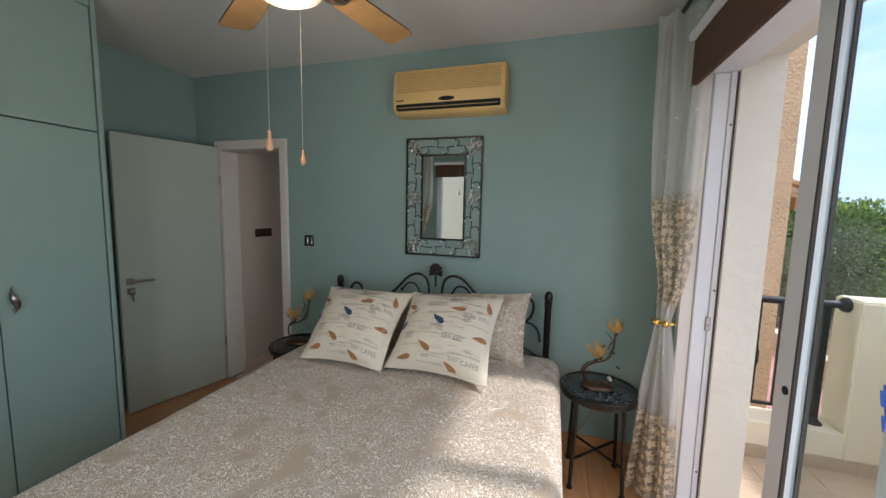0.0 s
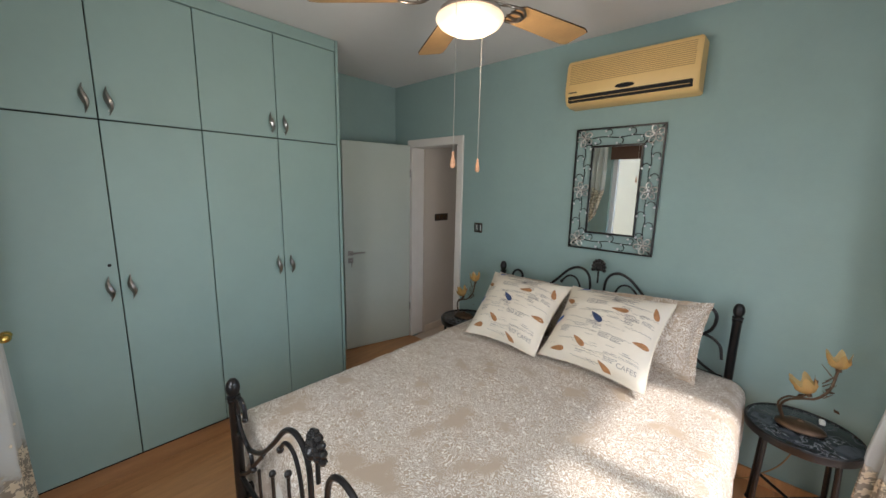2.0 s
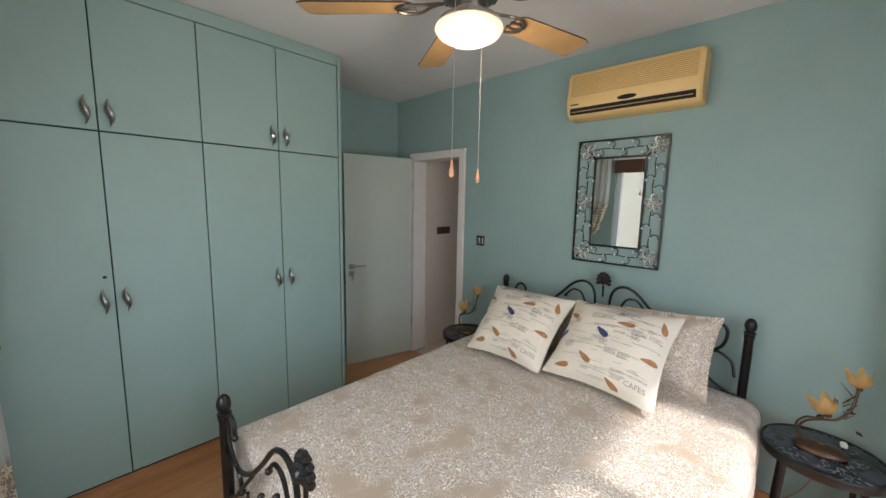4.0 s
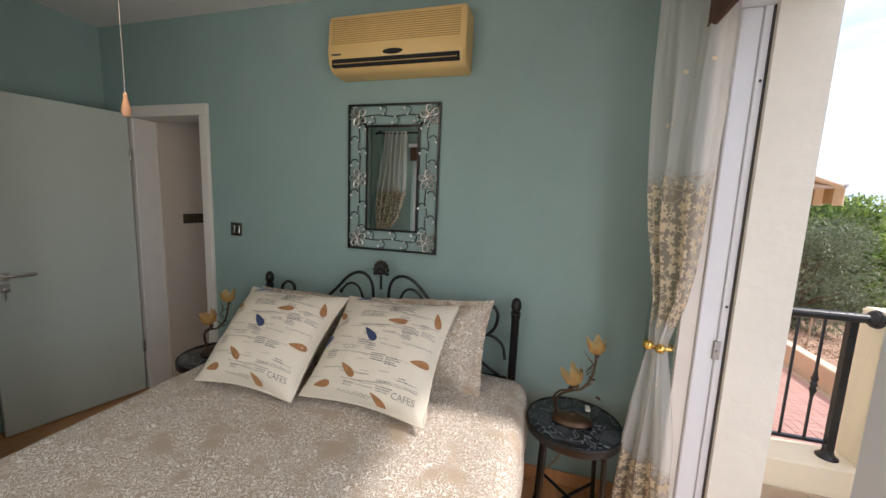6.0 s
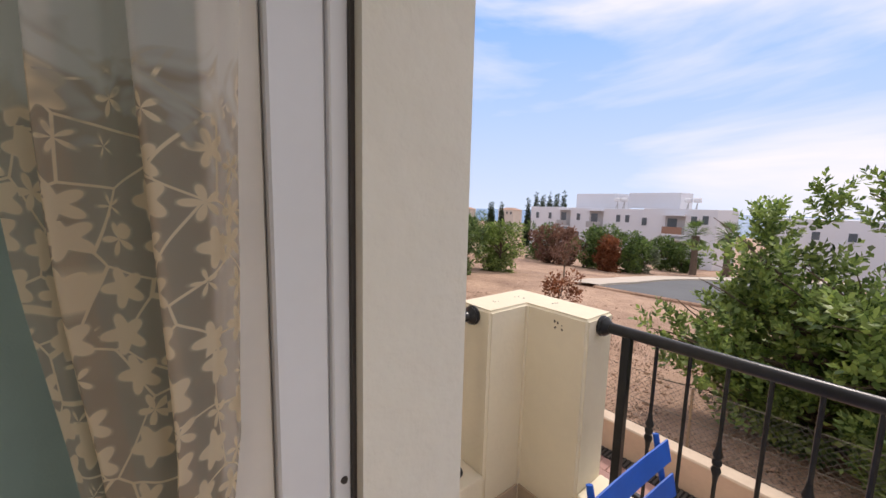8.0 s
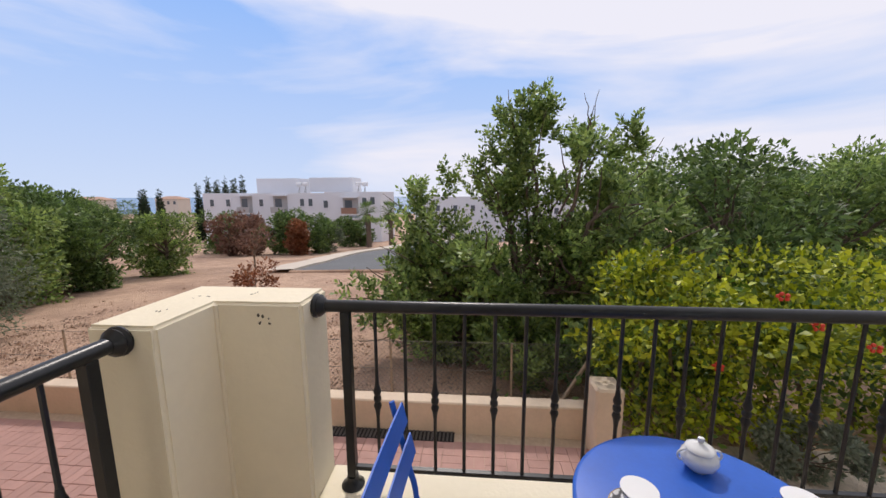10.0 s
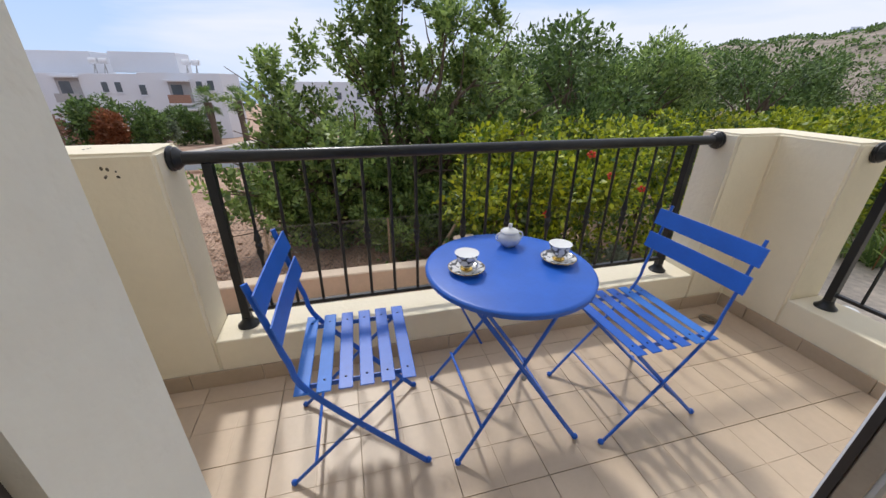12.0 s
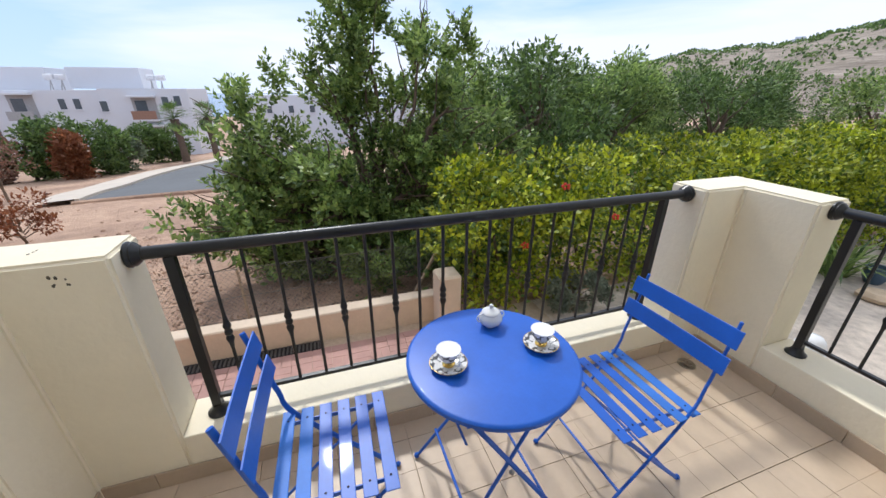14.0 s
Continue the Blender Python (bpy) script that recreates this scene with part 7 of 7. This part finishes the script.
for cx, cy, zt in ((-0.235 - FANX, -1.235 - FANY, -0.33), (-0.10 - FANX, -1.556 - FANY, -0.33)):
    ch = G()
    zb = 1.745 - CEIL_Z
    ch.tube([(cx, cy, zt), (cx, cy, zb)], 0.0011, 4)
    for i in range(int((zt - zb) / 0.0065)):
        ch.ball((cx, cy, zt - i * 0.0065), 0.0015, 4)
    c = part("pull_chain", ch, M_CHAIN, fan)
    part("knob", G().lathe([(0.002, 0.012), (0.005, 0.008), (0.004, 0.0), (0.009, -0.022), (0.011, -0.036), (0.007, -0.046), (1e-5, -0.048)], 14, (cx, cy, zb)), M_CHAINKNOB, c, "turned wooden pull", smooth=True)

# ---- pillows ----
M_SHAM = M_SPREAD
M_PRINT = mat("cream_pillow_linen", (0.70, 0.635, 0.53), 0.85, var=0.04, scale=12, bump=0.0006, bscale=500)
M_INK = mat("grey_print_ink", (0.26, 0.245, 0.23), 0.85, var=0.1)
M_RUST = mat("rust_print", (0.36, 0.17, 0.07), 0.85, var=0.35, scale=60)
M_NAVY = mat("navy_print", (0.035, 0.055, 0.13), 0.85, var=0.3, scale=60)
M_SKYBLUE = mat("blue_print", (0.03, 0.10, 0.33), 0.85, var=0.3, scale=60)


def pillow(corners, thick, material, name, label, ruffle=0.0, seed=0):
    """A stuffed cushion over four corners (top left, top right, bottom left, bottom right). Returns it and its face as a function."""
    TL, TR, BL, BR = (Vector(c) for c in corners)
    base = (TL + TR + BL + BR) / 4
    nrm = (TR - TL).cross(TL - BL).normalized()
    nrm = -nrm if nrm.y > 0 else nrm

    def surf(u, v, side=1.0):
        pinch = 0.045 * (math.sin(math.pi * u) * abs(2 * v - 1) ** 3 + 0)
        pin2 = 0.045 * math.sin(math.pi * v) * abs(2 * u - 1) ** 3
        vv = v + (0.5 - v) * pinch * 2
        uu = u + (0.5 - u) * pin2 * 2
        p = TL.lerp(TR, uu).lerp(BL.lerp(BR, uu), 1 - vv)
        b_ = max(0.0, (1 - abs(2 * u - 1) ** 2.6) * (1 - abs(2 * v - 1) ** 2.6)) ** 0.62
        wr = 0.007 * noise.noise((u * 5 + seed, v * 5, side)) + 0.004 * noise.noise((u * 13 + seed, v * 11, side))
        return p + nrm * side * (thick * 0.5 * b_ + wr * b_)

    N = 28
    g = G()
    vs = [surf(i / N, j / N, 1.0) - base for j in range(N + 1) for i in range(N + 1)]
    vb = [surf(i / N, j / N, -1.0) - base for j in range(N + 1) for i in range(N + 1)]
    M1 = N + 1
    quads = [(j * M1 + i, j * M1 + i + 1, (j + 1) * M1 + i + 1, (j + 1) * M1 + i) for j in range(N) for i in range(N)]
    g.add(vs, quads), g.add(vb, [q[::-1] for q in quads])
    root = thing(name, base, label, "pillow", "bed pillows")
    ob = part("cover", g, material, root, smooth=True)
    pip = [surf(i / 20, 0, 0) - base for i in range(20)] + [surf(1, i / 20, 0) - base for i in range(20)] + [surf(1 - i / 20, 1, 0) - base for i in range(20)] + [surf(0, 1 - i / 20, 0) - base for i in range(20)]
    if ruffle:
        out = []
        for i, p in enumerate(pip):
            d = (p - p.project(nrm)).normalized()
            out.append(p + d * ruffle + nrm * 0.008 * math.sin(i * 1.9))
        k_ = len(pip)
        part("flange", G().add(pip + out, [(i, (i + 1) % k_, (i + 1) % k_ + k_, i + k_) for i in range(k_)]), material, root, "flat sewn border")
    else:
        part("piping", G().tube(pip, 0.004, 6, closed=True), material, root, smooth=True)
    return root, (lambda u, v: surf(u, v, 1.0) - base), nrm


def text_mesh(body, size):
    cu = bpy.data.curves.new("lettering", "FONT")
    cu.body, cu.size, cu.align_x, cu.resolution_u = body, size, "CENTER", 3
    ob = bpy.data.objects.new("lettering", cu)
    scene.collection.objects.link(ob)
    me = bpy.data.meshes.new_from_object(ob.evaluated_get(bpy.context.evaluated_depsgraph_get()))
    vs, fs = [(v.co.x, v.co.y) for v in me.vertices], [tuple(p.vertices) for p in me.polygons]
    bpy.data.objects.remove(ob), bpy.data.curves.remove(cu), bpy.data.meshes.remove(me)
    return vs, fs


WORDS = [(t, text_mesh(t, s), u, v) for t, s, u, v in (("RIVIERE", 0.032, 0.62, 0.80), ("CAHIER", 0.018, 0.60, 0.55), ("DENREES COLONIALES", 0.017, 0.78, 0.17), ("CAFES", 0.036, 0.84, 0.09), ("PAMIERS", 0.014, 0.62, 0.765))]
SPOTS = [(0.20, 0.94, 25, 0), (0.11, 0.69, -35, 1), (0.63, 0.67, 8, 1), (0.92, 0.77, -70, 1), (0.46, 0.52, -40, 2), (0.07, 0.42, 55, 0), (0.39, 0.21, -35, 1), (0.19, 0.085, 10, 1), (0.66, 0.045, -35, 1), (0.90, 0.38, 8, 1)]


def print_pillow(root, f, nrm, seed):
    rr = random.Random(seed)

    def lay(u, v, lift=0.0016):
        return f(min(0.985, max(0.015, u)), min(0.985, max(0.015, v))) + nrm * lift

    for t, (vs, fs), u0, v0 in WORDS:
        part("printed_word", G().add([lay(u0 + x / 0.58, v0 + y / 0.58, 0.002) for x, y in vs], fs), M_INK, root)
    for u0, v0, tilt, kind in SPOTS:
        g = G()
        a = radians(tilt)
        L = 0.074 if kind != 2 else 0.080
        pts = []
        for i in range(18):
            t = 2 * math.pi * i / 18
            px, py = L * math.cos(t), L * 0.34 * math.sin(t) * (1 + 0.55 * math.cos(t))
            pts.append(lay(u0 + px * math.cos(a) - py * math.sin(a), v0 + px * math.sin(a) + py * math.cos(a), 0.003))
        g.add(pts + [lay(u0, v0, 0.0035)], [(i, (i + 1) % 18, 18) for i in range(18)])
        part("printed_motif", g, (M_SKYBLUE, M_RUST, M_NAVY)[kind], root, "plain coloured print")
    g = G()
    for i in range(56):
        u, v = rr.uniform(0.04, 0.75), rr.uniform(0.03, 0.97)
        n_ = rr.randint(12, 30)
        w = rr.uniform(0.004, 0.011)
        tl = rr.uniform(-0.08, 0.12)
        big = rr.random() < 0.35
        st = 0.011 if big else 0.0065
        am = 0.006 if big else w * 0.4
        pts = [lay(u + k_ * st, v + k_ * st * tl + am * math.sin(k_ * 1.7) * rr.uniform(0.5, 1.2), 0.0016) for k_ in range(n_) if u + k_ * st < 0.97]
        if len(pts) > 2:
            g.tube(smoothed(pts, 3), 0.0008 if not big else 0.0011, 3, caps=False)
    for i in range(24):
        u, v = rr.uniform(0.05, 0.85), rr.uniform(0.06, 0.95)
        wd = rr.uniform(0.06, 0.16)
        for k_ in range(rr.randint(2, 4)):
            vv = v - k_ * 0.016
            ww = wd * rr.uniform(0.6, 1.0)
            k2 = u
            while k2 < min(u + ww, 0.96):
                seg = rr.uniform(0.008, 0.02)
                g.add([lay(k2, vv), lay(k2 + seg, vv), lay(k2 + seg, vv + 0.007), lay(k2, vv + 0.007)], [(0, 1, 2, 3)])
                k2 += seg + 0.005
    tagged(part("printed_script", g, M_INK, root, "faint grey handwriting print"), kind="stuff")


pillow([(-0.74, -0.20, 0.955), (-0.07, -0.20, 0.945), (-0.74, -0.37, 0.64), (-0.07, -0.38, 0.64)], 0.17, M_SHAM, "pillow", "beige damask pillow in a bordered sham against the headboard", 0.035, 1)
pillow([(-0.03, -0.20, 0.965), (0.575, -0.20, 1.02), (-0.03, -0.37, 0.64), (0.56, -0.38, 0.655)], 0.17, M_SHAM, "pillow", "beige damask pillow in a bordered sham against the headboard", 0.035, 2)
for k_, cr in enumerate(([(-0.745, -0.30, 0.99), (-0.14, -0.30, 0.995), (-0.66, -0.745, 0.665), (-0.14, -0.755, 0.665)], [(-0.14, -0.28, 1.0), (0.445, -0.29, 1.015), (-0.145, -0.695, 0.665), (0.435, -0.745, 0.67)])):
    print_pillow(*pillow(cr, 0.23, M_PRINT, "cushion", "cream cushion printed with script and small coloured motifs", 0.0, 5 + k_), 30)


# ---- bedside tables and lamps ----
def marble_mat():
    m, n, l, b = nodes_of("veined_black_marble")
    co, w, r = n.new("ShaderNodeTexCoord"), n.new("ShaderNodeTexNoise"), n.new("ShaderNodeValToRGB")
    w.inputs["Scale"].default_value, w.inputs["Detail"].default_value, w.inputs["Distortion"].default_value = 11.0, 7.0, 0.9
    l.new(co.outputs["Object"], w.inputs["Vector"])
    e = r.color_ramp.elements
    e[0].position, e[0].color = 0.482, (0.012, 0.014, 0.017, 1)
    e[1].position, e[1].color = 0.518, (0.014, 0.016, 0.02, 1)
    k1 = r.color_ramp.elements.new(0.50)
    k1.color = (0.20, 0.21, 0.225, 1)
    k2 = r.color_ramp.elements.new(0.62)
    k2.color = (0.05, 0.056, 0.065, 1)
    l.new(w.outputs["Fac"], r.inputs["Fac"]), l.new(r.outputs["Color"], b.inputs["Base Color"])
    b.inputs["Roughness"].default_value = 0.16
    return m


M_VEIN = marble_mat()


def amber_mat():
    m, n, l, b = nodes_of("amber_glass_petal")
    b.inputs["Base Color"].default_value = (0.72, 0.45, 0.20, 1)
    b.inputs["Roughness"].default_value = 0.15
    tr, ms = n.new("ShaderNodeBsdfTransparent"), n.new("ShaderNodeMixShader")
    tr.inputs["Color"].default_value = (1.0, 0.80, 0.50, 1)
    tl, m2 = n.new("ShaderNodeBsdfTranslucent"), n.new("ShaderNodeMixShader")
    tl.inputs["Color"].default_value = (0.9, 0.55, 0.2, 1)
    m2.inputs["Fac"].default_value = 0.4
    ms.inputs["Fac"].default_value = 0.45
    l.new(b.outputs["BSDF"], m2.inputs[1]), l.new(tl.outputs["BSDF"], m2.inputs[2])
    l.new(tr.outputs["BSDF"], ms.inputs[1]), l.new(m2.outputs["Shader"], ms.inputs[2])
    l.new(ms.outputs["Shader"], n["Material Output"].inputs["Surface"])
    return m


M_AMBER = amber_mat()
TAB_H = 0.55


def side_table(at, label):
    t = thing("side_table", at, label, "table", "bedside tables")
    part("rim", G().lathe([(0.196, TAB_H - 0.036), (0.207, TAB_H - 0.036), (0.209, TAB_H - 0.033), (0.209, TAB_H - 0.001), (0.206, TAB_H + 0.002), (0.200, TAB_H + 0.002), (0.199, TAB_H - 0.012), (0.196, TAB_H - 0.014), (0.196, TAB_H - 0.036)], 48), M_BLACK, t, smooth=True)
    part("marble_top", G().lathe([(1e-5, TAB_H - 0.014), (0.1985, TAB_H - 0.014), (0.1985, TAB_H - 0.001), (0.196, TAB_H), (1e-5, TAB_H)], 48), M_VEIN, t, "black marble disc with white veins", smooth=True)
    for k_ in range(4):
        a = radians(45 + 90 * k_)
        lg = part("leg", G().tube([(0.168 * math.cos(a), 0.168 * math.sin(a), TAB_H - 0.03), (0.19 * math.cos(a), 0.19 * math.sin(a), 0.01)], 0.011, 8), M_BLACK, t, smooth=True)
        part("foot", G().lathe([(0.016, 0.0), (0.017, 0.008), (0.013, 0.02)], 10, (0.19 * math.cos(a), 0.19 * math.sin(a), 0)), M_BLACK, lg, smooth=True)
    for k_ in range(2):
        a = radians(45 + 90 * k_)
        c_, s_ = 0.183 * math.cos(a), 0.183 * math.sin(a)
        part("stretcher", G().tube([(c_, s_, 0.17 + 0.004 * k_), (-c_, -s_, 0.17 + 0.004 * k_)], 0.0075, 8), M_BLACK, t, smooth=True)
    return t


def flower_lamp(at, rz, label):
    """A bronze stem with two amber glass tulips on an oval foot."""
    o = thing("table_lamp", at, label, "lamp", "flower lamps", rz)
    part("base", G().lathe([(0.066, 0.0), (0.072, 0.006), (0.070, 0.014), (0.055, 0.026), (0.025, 0.034), (0.012, 0.036), (0.010, 0.043), (1e-5, 0.044)], 30, (0, 0, 0), Matrix.Diagonal((1.25, 0.85, 1))), M_BRONZE, o, "domed bronze oval foot", smooth=True)
    low, top = Vector((0.005, -0.02, 0.185)), Vector((0.085, 0.035, 0.315))
    stem = G()
    stem.tube(smoothed([(-0.055, 0, 0.02), (-0.075, 0.0, 0.08), (-0.055, -0.01, 0.125), (-0.01, -0.01, 0.150), (0.035, 0.0, 0.165), (0.072, 0.02, 0.22), (0.085, 0.035, 0.315)], 6), 0.0055, 7)
    stem.tube(smoothed([(-0.062, 0.008, 0.02), (-0.085, 0.012, 0.085), (-0.06, 0.0, 0.135), (-0.02, -0.015, 0.155), (0.005, -0.02, 0.185)], 6), 0.0045, 7)
    rr = random.Random(6)
    for i in range(9):
        p = Vector((0.055 + 0.012 * math.sin(i), 0.01, 0.17 + 0.014 * i))
        stem.tube([p, p + Vector((rr.uniform(-0.045, 0.05), rr.uniform(-0.03, 0.03), rr.uniform(0.0, 0.05)))], [0.003, 0.0012], 5)
    part("stem", stem, M_BRONZE, o, "twisted bronze twig stem", smooth=True)
    lf = G()
    for px, py, pz, a in ((-0.03, 0.0, 0.15, 40), (0.09, 0.0, 0.14, -40), (0.03, 0.0, 0.23, 120), (0.06, 0.02, 0.20, 10)):
        ca, sa = math.cos(radians(a)) * 0.03, math.sin(radians(a)) * 0.03
        lf.add([(px, py, pz), (px + ca * 0.5 - sa * 0.3, py - 0.006, pz + sa * 0.5 + ca * 0.3), (px + ca, py, pz + sa), (px + ca * 0.5 + sa * 0.3, py + 0.006, pz + sa * 0.5 - ca * 0.3)], [(0, 1, 2), (0, 2, 3)])
    part("leaves", lf, M_BRONZE, o)
    for c, s, tilt in ((low, 1.1, 25), (top, 1.0, 8)):
        g = G()
        rot = Matrix.Rotation(radians(-tilt), 3, "Y")
        N, rows = 30, [(0.008, 0.0), (0.026, 0.010), (0.036, 0.028), (0.036, 0.045), (0.041, 0.060)]
        vs = []
        for j, (r_, z_) in enumerate(rows):
            for i in range(N):
                a = 2 * math.pi * i / N
                wv = 1 + (0.10 * math.cos(5 * a) if j > 1 else 0)
                zz = z_ + (0.010 * math.cos(5 * a) * (j - 2) if j > 2 else 0)
                vs.append(c + rot @ Vector((r_ * wv * math.cos(a) * s, r_ * wv * math.sin(a) * s, zz * s)))
        g.add(vs, [(j * N + i, j * N + (i + 1) % N, (j + 1) * N + (i + 1) % N, (j + 1) * N + i) for j in range(len(rows) - 1) for i in range(N)])
        sh = part("glass_flower", g, M_AMBER, o, "amber glass tulip shade", smooth=True)
        part("bulb_holder", G().lathe([(0.010, -0.012), (0.011, 0.004), (0.006, 0.008), (0.006, 0.022), (1e-5, 0.024)], 12, c, rot), M_BRONZE, sh, smooth=True)
    return o


side_table((1.005, -0.295, 0), "round black iron side table with a marble top beside the bed")
side_table((-1.02, -0.30, 0), "round black iron side table with a marble top near the door")
flower_lamp((0.995, -0.30, TAB_H + 0.001), 0, "bronze table lamp with two amber glass flowers on the side table")
flower_lamp((-1.045, -0.30, TAB_H + 0.001), 0, "bronze table lamp with two amber glass flowers")
cab = G().tube(smoothed([(1.02, -0.17, 0.545), (1.03, -0.08, 0.40), (0.98, -0.05, 0.20), (0.90, -0.04, 0.08), (0.82, -0.05, 0.012), (0.70, -0.06, 0.008)], 6), 0.0035, 6)
tagged(cab.obj("lamp_cord", M_CABLE, smooth=True), "thin gold lamp cord hanging behind the side table", "cord")
pl = thing("cord_switch", (1.075, -0.185, TAB_H + 0.003), "small white switch of the lamp cord on the marble top", "switch")
part("body", G().box(-0.011, 0.011, -0.02, 0.02, 0, 0.016, 0.004), M_CREAMPLASTIC, pl)
part("rocker", G().box(-0.005, 0.005, -0.007, 0.007, 0.015, 0.020, 0.002), M_CREAMPLASTIC, pl)
# a neighbouring wall outside the south window
struct("wall_neighbour", G().box(-6, 1.2, -6.2, -6.0, -1.3, 3.2), M_RENDER, "cream rendered wall outside the window")
